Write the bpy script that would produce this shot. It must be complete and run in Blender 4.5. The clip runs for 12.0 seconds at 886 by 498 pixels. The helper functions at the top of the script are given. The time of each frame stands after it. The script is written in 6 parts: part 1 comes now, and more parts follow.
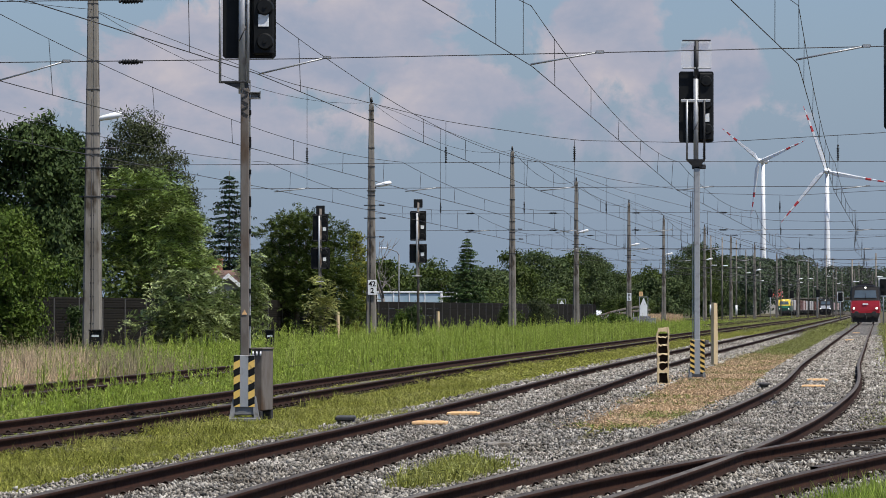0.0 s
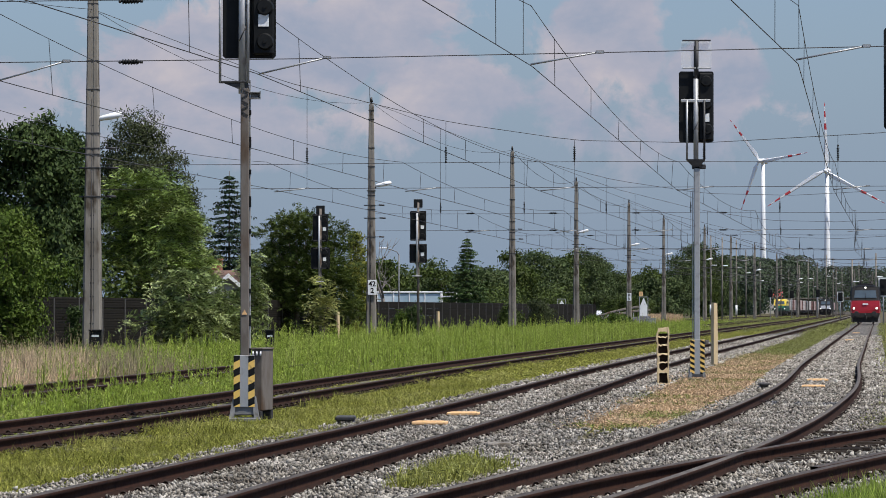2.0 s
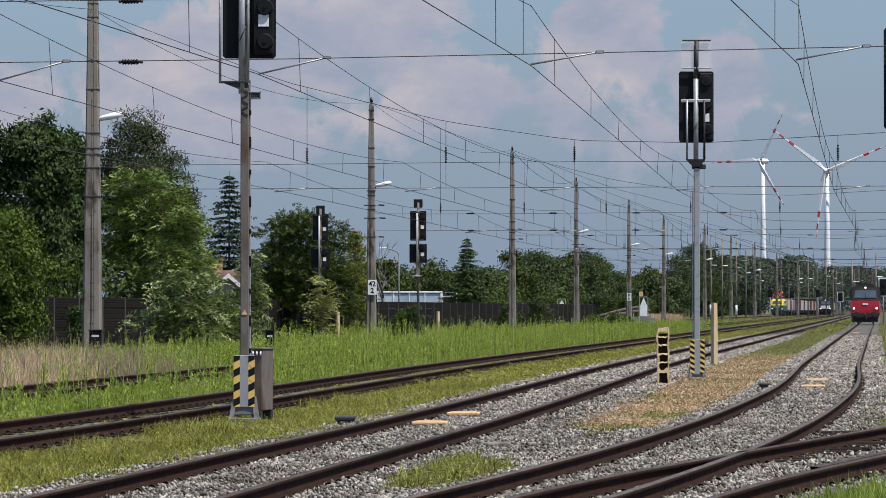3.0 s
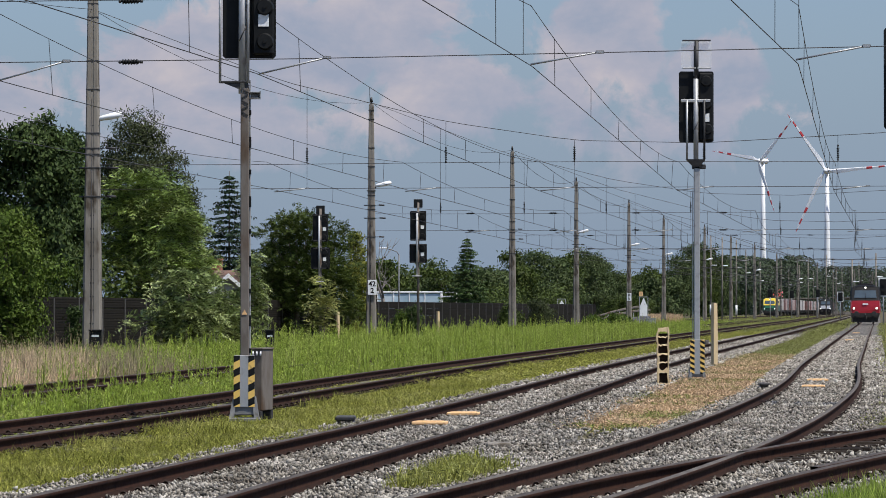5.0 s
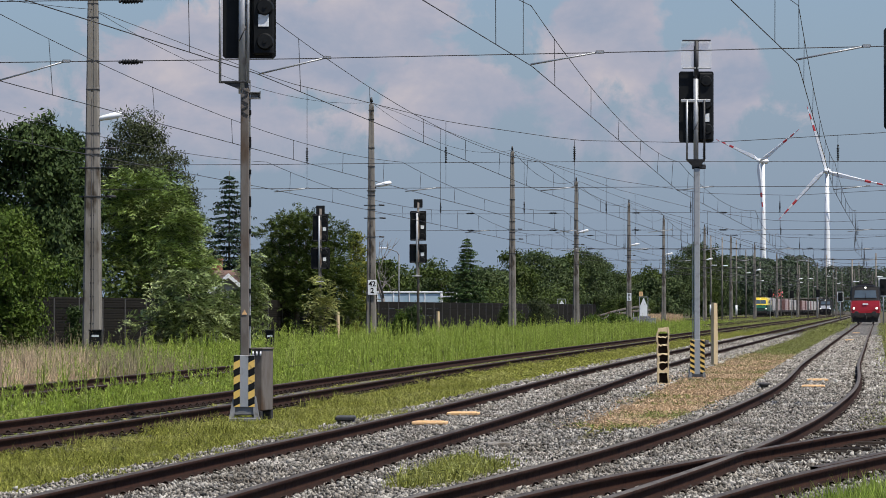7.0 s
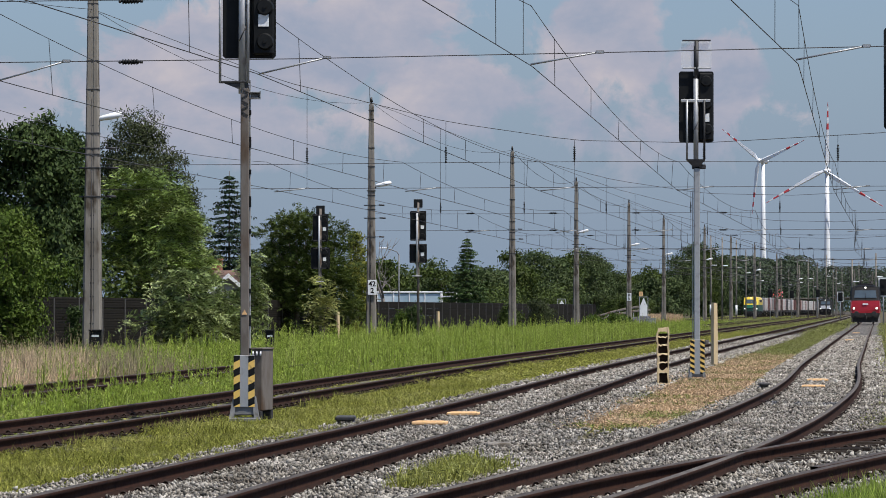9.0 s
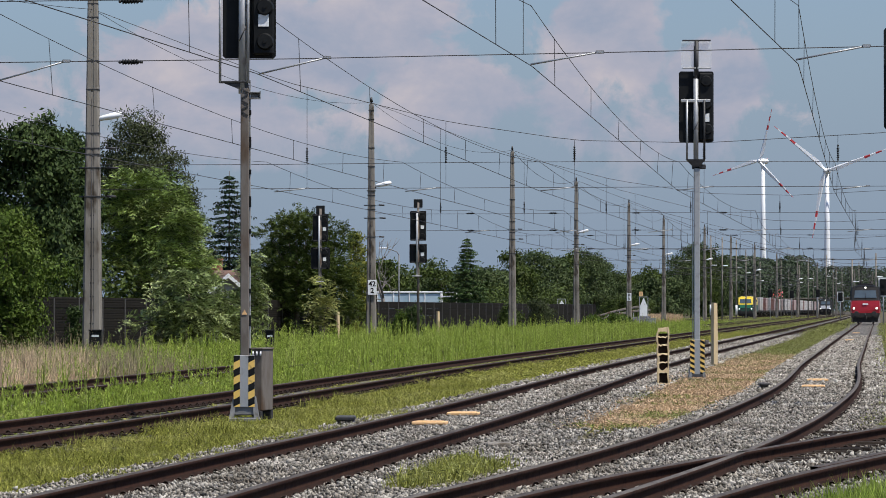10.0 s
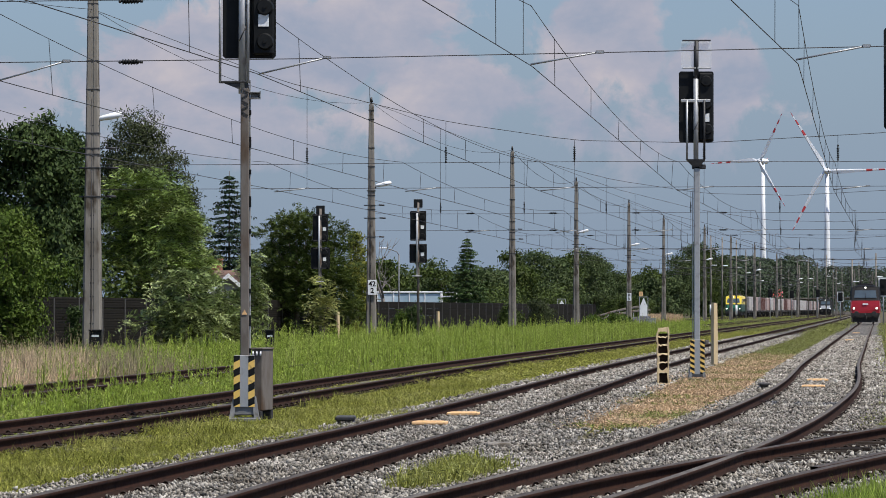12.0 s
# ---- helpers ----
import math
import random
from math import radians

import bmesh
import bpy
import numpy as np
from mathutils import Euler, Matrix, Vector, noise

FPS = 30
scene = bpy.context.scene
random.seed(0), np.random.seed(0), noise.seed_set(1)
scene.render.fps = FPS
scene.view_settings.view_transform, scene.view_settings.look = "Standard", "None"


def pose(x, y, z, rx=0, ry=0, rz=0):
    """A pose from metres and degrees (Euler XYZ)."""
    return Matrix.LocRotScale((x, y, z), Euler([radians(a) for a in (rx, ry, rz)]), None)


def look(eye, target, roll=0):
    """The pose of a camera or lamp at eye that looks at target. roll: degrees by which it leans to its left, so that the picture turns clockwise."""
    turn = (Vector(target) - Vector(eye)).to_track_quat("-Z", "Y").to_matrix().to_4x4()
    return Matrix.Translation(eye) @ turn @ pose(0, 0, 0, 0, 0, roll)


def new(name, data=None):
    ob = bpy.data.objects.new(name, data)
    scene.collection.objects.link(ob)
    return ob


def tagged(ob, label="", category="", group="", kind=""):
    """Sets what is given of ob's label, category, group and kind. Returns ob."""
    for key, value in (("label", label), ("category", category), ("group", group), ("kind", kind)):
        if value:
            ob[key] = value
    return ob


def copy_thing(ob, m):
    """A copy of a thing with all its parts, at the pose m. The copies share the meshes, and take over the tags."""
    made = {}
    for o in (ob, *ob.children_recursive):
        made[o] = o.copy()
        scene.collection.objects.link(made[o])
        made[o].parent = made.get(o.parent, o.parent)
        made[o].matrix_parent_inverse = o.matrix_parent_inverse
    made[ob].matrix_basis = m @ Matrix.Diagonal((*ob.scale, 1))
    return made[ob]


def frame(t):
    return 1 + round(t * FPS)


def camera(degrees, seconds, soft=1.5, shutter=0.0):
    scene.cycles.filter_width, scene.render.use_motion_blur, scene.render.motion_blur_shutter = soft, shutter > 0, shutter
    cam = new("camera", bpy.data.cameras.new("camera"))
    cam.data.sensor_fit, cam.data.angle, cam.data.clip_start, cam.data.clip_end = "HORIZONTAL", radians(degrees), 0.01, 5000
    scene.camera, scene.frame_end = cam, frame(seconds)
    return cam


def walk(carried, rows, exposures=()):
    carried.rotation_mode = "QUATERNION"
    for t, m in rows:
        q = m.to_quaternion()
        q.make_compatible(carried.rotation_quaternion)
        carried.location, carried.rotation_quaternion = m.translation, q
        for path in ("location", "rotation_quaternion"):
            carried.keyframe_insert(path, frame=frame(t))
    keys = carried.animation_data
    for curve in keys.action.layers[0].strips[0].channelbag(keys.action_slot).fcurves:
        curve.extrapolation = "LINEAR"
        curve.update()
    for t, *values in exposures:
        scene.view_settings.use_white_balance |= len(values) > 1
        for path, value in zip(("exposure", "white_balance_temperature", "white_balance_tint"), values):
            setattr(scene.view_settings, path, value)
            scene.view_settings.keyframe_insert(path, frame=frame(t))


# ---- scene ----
# The world: x to the right, y ahead along the station, z up; rail tops lie at z = 0.
cam = camera(14.41, 12.0, soft=0.8)
EYE = (0.0, 0.0, 1.45)
AIM = (0.0, 100.0, 3.168)
walk(cam, [(0.0, look(EYE, AIM)), (12.0, look(EYE, AIM))])

# ---- light ----
SUN_TO = Vector((0.36, -0.28, 0.89)).normalized()
world = bpy.data.worlds.new("summer_sky")
scene.world = world
world.use_nodes = True
scene.view_settings.exposure = 0.0


def build_sky():
    nt = world.node_tree
    nt.nodes.clear()
    n = nt.nodes.new
    lk = nt.links.new
    out = n("ShaderNodeOutputWorld")
    bg = n("ShaderNodeBackground")
    sky = n("ShaderNodeTexSky")
    sky.sky_type = "NISHITA"
    sky.sun_disc = False
    sky.sun_elevation = math.asin(SUN_TO.z)
    sky.sun_rotation = math.atan2(SUN_TO.x, SUN_TO.y)
    sky.air_density, sky.dust_density, sky.ozone_density = 1.2, 1.5, 1.5
    tc = n("ShaderNodeTexCoord")

    def noise_tex(scale, detail, rough, dist=0.0, stretch=(1, 1, 1), shift=(0, 0, 0)):
        mp = n("ShaderNodeMapping")
        mp.inputs["Scale"].default_value = stretch
        mp.inputs["Location"].default_value = shift
        lk(tc.outputs["Generated"], mp.inputs["Vector"])
        t = n("ShaderNodeTexNoise")
        t.inputs["Scale"].default_value = scale
        t.inputs["Detail"].default_value = detail
        t.inputs["Roughness"].default_value = rough
        t.inputs["Distortion"].default_value = dist
        lk(mp.outputs[0], t.inputs["Vector"])
        return t.outputs["Fac"]

    def ramp(fac, stops):
        r = n("ShaderNodeValToRGB")
        while len(r.color_ramp.elements) < len(stops):
            r.color_ramp.elements.new(0.5)
        for e, (p, c) in zip(r.color_ramp.elements, stops):
            e.position, e.color = p, (c if isinstance(c, tuple) else (c, c, c, 1))
        lk(fac, r.inputs[0])
        return r.outputs[0]

    def calc(op, a, b=None, clamp=False):
        m = n("ShaderNodeMath")
        m.operation, m.use_clamp = op, clamp
        for i, v in enumerate((a, b)):
            if v is None:
                continue
            if isinstance(v, (int, float)):
                m.inputs[i].default_value = v
            else:
                lk(v, m.inputs[i])
        return m.outputs[0]

    def mix(fac, a, b, mode="MIX"):
        m = n("ShaderNodeMix")
        m.data_type, m.blend_type = "RGBA", mode
        for i, v in ((0, fac), (6, a), (7, b)):
            if isinstance(v, (int, float)):
                m.inputs[i].default_value = v
            elif isinstance(v, tuple):
                m.inputs[i].default_value = v
            else:
                lk(v, m.inputs[i])
        return m.outputs[2]

    sep = n("ShaderNodeSeparateXYZ")
    lk(tc.outputs["Generated"], sep.inputs[0])
    # heaps of cumulus: soft round masses, broken up by two scales of noise
    wob = noise_tex(42, 6, 0.62, 0.3)
    heaps = None
    for bx_, bz, rx, rz, amt in CLOUDS:
        dx = calc("DIVIDE", calc("SUBTRACT", sep.outputs[0], bx_), rx)
        dz = calc("DIVIDE", calc("SUBTRACT", sep.outputs[2], bz), rz)
        d = calc("SQRT", calc("ADD", calc("MULTIPLY", dx, dx), calc("MULTIPLY", dz, dz)))
        v = calc("MULTIPLY", calc("SUBTRACT", 1.25, d), amt)
        heaps = v if heaps is None else calc("MAXIMUM", heaps, v)
    heaps = calc("ADD", heaps, calc("MULTIPLY", calc("SUBTRACT", wob, 0.5), 2.6))
    # only ahead of the camera; elsewhere the plain noise gives the clouds
    far = calc("MULTIPLY", calc("SUBTRACT", noise_tex(3.2, 5, 0.55), 0.58), 3.0, True)
    ahead = ramp(sep.outputs[1], [(0.955, 0.0), (0.985, 1.0)])
    body = ramp(heaps, [(0.12, 0.0), (0.42, 1.0)])
    mask = mix(ahead, far, body)
    shade = noise_tex(30, 5, 0.6, 0.2, (1, 1, 1.6), (0.3, 0, 0.1))
    cloud = ramp(shade, [(0.36, (0.33, 0.37, 0.48, 1)), (0.52, (0.435, 0.43, 0.515, 1)), (0.68, (0.56, 0.51, 0.55, 1))])
    blue = mix(1.0, sky.outputs[0], (0.080, 0.092, 0.118, 1), "MULTIPLY")
    haze = ramp(sep.outputs[2], [(0.0, 0.80), (0.045, 0.70), (0.085, 0.40), (0.25, 0.0)])
    veil = mix(haze, blue, (0.256, 0.342, 0.476, 1))
    low = ramp(sep.outputs[2], [(0.026, 0.0), (0.052, 1.0)])
    col = mix(calc("MULTIPLY", calc("MULTIPLY", mask, low), 0.88), veil, cloud)
    lk(col, bg.inputs["Color"])
    bg.inputs["Strength"].default_value = 1.0
    lk(bg.outputs[0], out.inputs[0])


# cloud masses: bearing, rise, half width, half height, weight
CLOUDS = [(-0.075, 0.066, 0.030, 0.020, 1.0), (-0.035, 0.078, 0.034, 0.020, 1.0), (0.000, 0.062, 0.020, 0.014, 0.9),
          (0.046, 0.078, 0.019, 0.022, 1.0), (0.077, 0.066, 0.013, 0.015, 1.1), (-0.122, 0.060, 0.016, 0.012, 0.8),
          (0.060, 0.050, 0.030, 0.012, 0.6), (-0.060, 0.050, 0.050, 0.010, 0.7)]
build_sky()

sun_data = bpy.data.lights.new("sun", "SUN")
sun_data.energy, sun_data.angle, sun_data.color = 5.0, radians(0.8), (1.0, 0.955, 0.88)
sun = new("sun", sun_data)
sun.matrix_world = look(SUN_TO * 100, (0, 0, 0))

# ---- materials ----
MATS = {}


def material(name, cols, rough=0.7, metal=0.0, scale=8.0, detail=5.0, fine=0.0, bump=0.0, bump_scale=None, island=0.0, obj_rand=0.0,
             stretch=(1, 1, 1), translucent=0.0, spots=None, coat=0.0, emit=None, alpha=1.0, warp=0.0, cells=None, spec=0.5):
    """Principled surface; cols: two to four colours over a noise at real size; fine: depth of a fine grain; island, obj_rand: spread of
    brightness from piece to piece; spots: (colour, scale, share) of stains."""
    if name in MATS:
        return MATS[name]
    m = bpy.data.materials.new(name)
    m.use_nodes = True
    MATS[name] = m
    nt = m.node_tree
    n, lk = nt.nodes.new, nt.links.new
    bsdf = nt.nodes["Principled BSDF"]
    bsdf.inputs["Roughness"].default_value = rough
    bsdf.inputs["Metallic"].default_value = metal
    bsdf.inputs["Specular IOR Level"].default_value = spec
    bsdf.inputs["Alpha"].default_value = alpha
    bsdf.inputs["Coat Weight"].default_value = coat
    tc = n("ShaderNodeTexCoord")
    mp = n("ShaderNodeMapping")
    mp.inputs["Scale"].default_value = stretch
    lk(tc.outputs["Object"], mp.inputs[0])
    tex = n("ShaderNodeTexNoise")
    tex.inputs["Scale"].default_value, tex.inputs["Detail"].default_value, tex.inputs["Roughness"].default_value = scale, detail, 0.62
    tex.inputs["Distortion"].default_value = warp
    lk(mp.outputs[0], tex.inputs["Vector"])
    r = n("ShaderNodeValToRGB")
    k = len(cols)
    while len(r.color_ramp.elements) < k:
        r.color_ramp.elements.new(0.5)
    for i, (e, c) in enumerate(zip(r.color_ramp.elements, cols)):
        e.position, e.color = 0.3 + 0.4 * i / max(1, k - 1), (*c, 1)
    lk(tex.outputs["Fac"], r.inputs[0])
    col = r.outputs[0]

    def mixc(fac, a, b, mode="MIX"):
        x = n("ShaderNodeMix")
        x.data_type, x.blend_type = "RGBA", mode
        for i, v in ((0, fac), (6, a), (7, b)):
            if isinstance(v, (int, float, tuple)):
                x.inputs[i].default_value = v
            else:
                lk(v, x.inputs[i])
        return x.outputs[2]

    if spots:
        c, sc, share = spots
        t2 = n("ShaderNodeTexNoise")
        t2.inputs["Scale"].default_value, t2.inputs["Detail"].default_value = sc, 6
        lk(mp.outputs[0], t2.inputs["Vector"])
        r2 = n("ShaderNodeValToRGB")
        r2.color_ramp.elements[0].position, r2.color_ramp.elements[1].position = 0.62 - 0.3 * share, 0.74 - 0.3 * share
        lk(t2.outputs["Fac"], r2.inputs[0])
        col = mixc(r2.outputs[0], col, (*c, 1))
    if fine:
        t3 = n("ShaderNodeTexNoise")
        t3.inputs["Scale"].default_value, t3.inputs["Detail"].default_value = scale * 9, 3
        lk(mp.outputs[0], t3.inputs["Vector"])
        mr = n("ShaderNodeMapRange")
        mr.inputs["To Min"].default_value, mr.inputs["To Max"].default_value = 1 - fine, 1 + fine
        lk(t3.outputs["Fac"], mr.inputs[0])
        col = mixc(1.0, col, mr.outputs[0], "MULTIPLY")
    if cells:
        vo = n("ShaderNodeTexVoronoi")
        vo.inputs["Scale"].default_value = cells[0]
        lk(mp.outputs[0], vo.inputs["Vector"])
        sp = n("ShaderNodeSeparateColor")
        lk(vo.outputs["Color"], sp.inputs[0])
        mr = n("ShaderNodeMapRange")
        mr.inputs["To Min"].default_value, mr.inputs["To Max"].default_value = 1 - cells[1], 1 + cells[1]
        lk(sp.outputs[0], mr.inputs[0])
        col = mixc(1.0, col, mr.outputs[0], "MULTIPLY")
    for spread, node, sock in ((island, "ShaderNodeNewGeometry", "Random Per Island"), (obj_rand, "ShaderNodeObjectInfo", "Random")):
        if spread:
            g = n(node)
            mr = n("ShaderNodeMapRange")
            mr.inputs["To Min"].default_value, mr.inputs["To Max"].default_value = 1 - spread, 1 + spread
            lk(g.outputs[sock], mr.inputs[0])
            col = mixc(1.0, col, mr.outputs[0], "MULTIPLY")
    lk(col, bsdf.inputs["Base Color"])
    if bump:
        b = n("ShaderNodeBump")
        b.inputs["Strength"].default_value = 0.8
        b.inputs["Distance"].default_value = bump
        t4 = n("ShaderNodeTexNoise")
        t4.inputs["Scale"].default_value, t4.inputs["Detail"].default_value = bump_scale or scale * 5, 5
        lk(mp.outputs[0], t4.inputs["Vector"])
        lk(t4.outputs["Fac"], b.inputs["Height"])
        lk(b.outputs[0], bsdf.inputs["Normal"])
    if emit:
        bsdf.inputs["Emission Color"].default_value = (*emit[0], 1)
        bsdf.inputs["Emission Strength"].default_value = emit[1]
    if translucent:
        tr = n("ShaderNodeBsdfTranslucent")
        lk(col, tr.inputs[0])
        ms = n("ShaderNodeMixShader")
        ms.inputs[0].default_value = translucent
        lk(bsdf.outputs[0], ms.inputs[1])
        lk(tr.outputs[0], ms.inputs[2])
        lk(ms.outputs[0], nt.nodes["Material Output"].inputs[0])
    return m


CONCRETE = material("weathered_concrete", [(0.15, 0.132, 0.108), (0.24, 0.218, 0.186), (0.195, 0.173, 0.143)], 0.9, spec=0.2, scale=1.2, fine=0.12, bump=0.004, bump_scale=60,
                    spots=((0.085, 0.068, 0.05), 3.0, 0.3), stretch=(1, 1, 0.35))
GALV = material("galvanised_steel", [(0.31, 0.315, 0.315), (0.41, 0.415, 0.415), (0.355, 0.36, 0.36)], 0.5, 0.45, scale=7, fine=0.06, spots=((0.27, 0.25, 0.23), 5, 0.1))
CAST_GREY = material("dull_cast_steel", [(0.15, 0.153, 0.152), (0.22, 0.222, 0.22)], 0.7, 0.1, spec=0.25, scale=6, fine=0.12, spots=((0.09, 0.075, 0.06), 5, 0.15))
POST_STEEL = material("stained_post_steel", [(0.10, 0.082, 0.066), (0.17, 0.15, 0.13), (0.13, 0.11, 0.092)], 0.7, 0.1, spec=0.25, scale=3, fine=0.1,
                      spots=((0.095, 0.062, 0.04), 2.2, 0.35), stretch=(1, 1, 0.4))
DARK_STEEL = material("dark_steel", [(0.030, 0.030, 0.032), (0.055, 0.052, 0.050)], 0.55, 0.3, scale=14, fine=0.1)
BLACK_PAINT = material("matt_black_paint", [(0.006, 0.0065, 0.0065), (0.012, 0.0125, 0.0125)], 0.55, spec=0.2, scale=6, fine=0.15)
WHITE_PAINT = material("white_paint", [(0.74, 0.75, 0.74), (0.82, 0.82, 0.80)], 0.45, scale=5, fine=0.03, spots=((0.55, 0.53, 0.48), 4, 0.05))
YELLOW_PAINT = material("warning_yellow_paint", [(0.72, 0.46, 0.10), (0.80, 0.54, 0.15)], 0.5, scale=9, fine=0.06, spots=((0.42, 0.27, 0.09), 9, 0.08))
RAIL = material("rusty_rail_steel", [(0.012, 0.0055, 0.0035), (0.040, 0.017, 0.010), (0.023, 0.010, 0.0065)], 0.9, 0.0, spec=0.12, scale=5, fine=0.25, bump=0.002, bump_scale=90,
                spots=((0.045, 0.024, 0.015), 3, 0.2))
RAIL_FOOT = material("dusty_rail_foot", [(0.012, 0.007, 0.005), (0.034, 0.019, 0.014), (0.021, 0.012, 0.009)], 0.95, spec=0.08, scale=4, fine=0.25)
RAIL_TOP = material("dull_rail_head", [(0.045, 0.036, 0.031), (0.10, 0.084, 0.074)], 0.75, 0.05, spec=0.15, scale=3, fine=0.15, stretch=(3, 0.4, 1))
POLISHED_TOP = material("worn_bright_rail_head", [(0.075, 0.064, 0.055), (0.135, 0.118, 0.104)], 0.75, 0.0, spec=0.12, scale=3, fine=0.12, stretch=(3, 0.4, 1))
CLIP = material("oily_clip_steel", [(0.022, 0.016, 0.012), (0.045, 0.031, 0.023)], 0.85, 0.0, spec=0.15, scale=20)
SLEEPER = material("grey_sleeper", [(0.17, 0.155, 0.14), (0.25, 0.235, 0.215)], 0.9, scale=4, fine=0.2, bump=0.004, bump_scale=40, obj_rand=0.15)
# bed coloured darker than the loose stones, for the shade in their gaps
GRAVEL = material("ballast", [(0.060, 0.054, 0.047), (0.12, 0.110, 0.098), (0.19, 0.180, 0.165)], 0.95, spec=0.15, scale=9, detail=6, fine=0.3, bump=0.03, bump_scale=14, cells=(15, 0.6),
                  spots=((0.12, 0.105, 0.085), 0.8, 0.18))
DUSTY = material("dusty_ballast", [(0.12, 0.102, 0.085), (0.19, 0.168, 0.145), (0.27, 0.25, 0.22)], 0.95, scale=5, detail=6, fine=0.3, bump=0.02, bump_scale=16, cells=(18, 0.45))
STONE = material("ballast_stone", [(0.11, 0.092, 0.072), (0.245, 0.223, 0.189), (0.42, 0.395, 0.348)], 0.95, spec=0.1, scale=0.9, fine=0.2, island=0.75)
SOIL = material("dry_soil", [(0.060, 0.054, 0.026), (0.10, 0.088, 0.05), (0.135, 0.12, 0.085)], 0.95, spec=0.1, scale=0.5, detail=8, fine=0.3, bump=0.02, bump_scale=9,
                spots=((0.15, 0.135, 0.105), 0.33, 0.12))
WOOD = material("weathered_timber", [(0.44, 0.32, 0.17), (0.60, 0.46, 0.27), (0.52, 0.38, 0.21)], 0.85, scale=6, fine=0.2, stretch=(4, 4, 0.5), bump=0.003, bump_scale=40)
ORANGE_BOARD = material("orange_board", [(0.68, 0.40, 0.17), (0.78, 0.50, 0.25)], 0.7, scale=6, fine=0.1, spots=((0.45, 0.25, 0.11), 6, 0.1))
WIRE = material("tarnished_wire", [(0.045, 0.042, 0.042), (0.075, 0.07, 0.068)], 0.6, 0.4, scale=4)
GLASS_DARK = material("dark_cab_glass", [(0.015, 0.02, 0.024), (0.03, 0.04, 0.045)], 0.08, scale=1, coat=0.6)
# brown-grey boards, darkened in colour for the shade of the trees
BARRIER = material("shaded_brown_grey_barrier", [(0.009, 0.008, 0.0065), (0.016, 0.0138, 0.0105), (0.012, 0.0105, 0.0085)], 0.95, spec=0.1, scale=0.8, fine=0.15, obj_rand=0.18, bump=0.006, bump_scale=12)
BARK = material("bark", [(0.07, 0.055, 0.04), (0.13, 0.105, 0.08)], 0.95, scale=5, fine=0.3, stretch=(1, 1, 0.3), bump=0.01, bump_scale=14)


def leafy(name, a, b, c, rough=0.6, lit=0.16, island=0.5, spec=0.13):
    return material(name, [a, b, c], rough, scale=0.55, detail=6, island=island, translucent=lit, spec=spec)


LEAF_DARK = leafy("walnut_leaves", (0.028, 0.045, 0.013), (0.047, 0.073, 0.021), (0.085, 0.120, 0.040))
LEAF_GREEN = leafy("broad_leaves", (0.034, 0.052, 0.010), (0.056, 0.080, 0.017), (0.092, 0.118, 0.030))
LEAF_WILLOW = leafy("willow_leaves", (0.030, 0.040, 0.016), (0.052, 0.064, 0.026), (0.095, 0.105, 0.052), island=0.65)
LEAF_MID = leafy("ailanthus_leaves", (0.090, 0.140, 0.030), (0.160, 0.220, 0.055), (0.29, 0.34, 0.12), rough=0.45, lit=0.16, island=0.8, spec=0.22)
LEAF_PALE = leafy("pale_ailanthus_leaves", (0.115, 0.155, 0.050), (0.195, 0.240, 0.088), (0.34, 0.375, 0.17), rough=0.45, lit=0.16, island=0.8, spec=0.22)
LEAF_OLIVE = leafy("young_walnut_leaves", (0.15, 0.17, 0.046), (0.25, 0.26, 0.083), (0.38, 0.38, 0.16), lit=0.25, island=0.5)
LEAF_BRIGHT = leafy("shrub_leaves", (0.046, 0.080, 0.011), (0.076, 0.118, 0.018), (0.125, 0.165, 0.036))
LEAF_FAR = leafy("far_leaves", (0.038, 0.060, 0.020), (0.064, 0.090, 0.032), (0.115, 0.142, 0.056))
# distance haze is put into this leaf colour: bluish, with little contrast
LEAF_WOOD = leafy("hazy_woodland_leaves", (0.044, 0.064, 0.036), (0.060, 0.084, 0.047), (0.084, 0.110, 0.062), lit=0.2, island=0.3)
LEAF_YELLOW = leafy("golden_cypress_leaves", (0.12, 0.14, 0.02), (0.18, 0.19, 0.03), (0.22, 0.22, 0.05))
NEEDLES = leafy("spruce_needles", (0.020, 0.038, 0.020), (0.03, 0.055, 0.028), (0.045, 0.072, 0.036))
NEEDLES_GREEN = leafy("young_spruce_needles", (0.04, 0.075, 0.024), (0.06, 0.10, 0.03), (0.08, 0.12, 0.04))
GRASS = leafy("green_grass", (0.205, 0.215, 0.036), (0.295, 0.300, 0.062), (0.42, 0.400, 0.135), lit=0.38, island=0.7)
GRASS_DULL = leafy("dull_verge_grass", (0.165, 0.185, 0.046), (0.235, 0.25, 0.074), (0.33, 0.315, 0.13), lit=0.32, island=0.6)
GRASS_TALL = leafy("tall_green_grass", (0.190, 0.260, 0.038), (0.285, 0.365, 0.064), (0.43, 0.475, 0.14), lit=0.40, island=0.6)
GRASS_DRY = leafy("dry_grass", (0.42, 0.285, 0.16), (0.56, 0.39, 0.235), (0.66, 0.49, 0.31), island=0.4)
GRASS_SERE = leafy("sere_brown_grass", (0.20, 0.165, 0.095), (0.30, 0.245, 0.145), (0.36, 0.32, 0.17), island=0.6)
GRASS_PINK = leafy("ripe_brome_grass", (0.44, 0.31, 0.195), (0.62, 0.45, 0.29), (0.56, 0.46, 0.25), island=0.55)


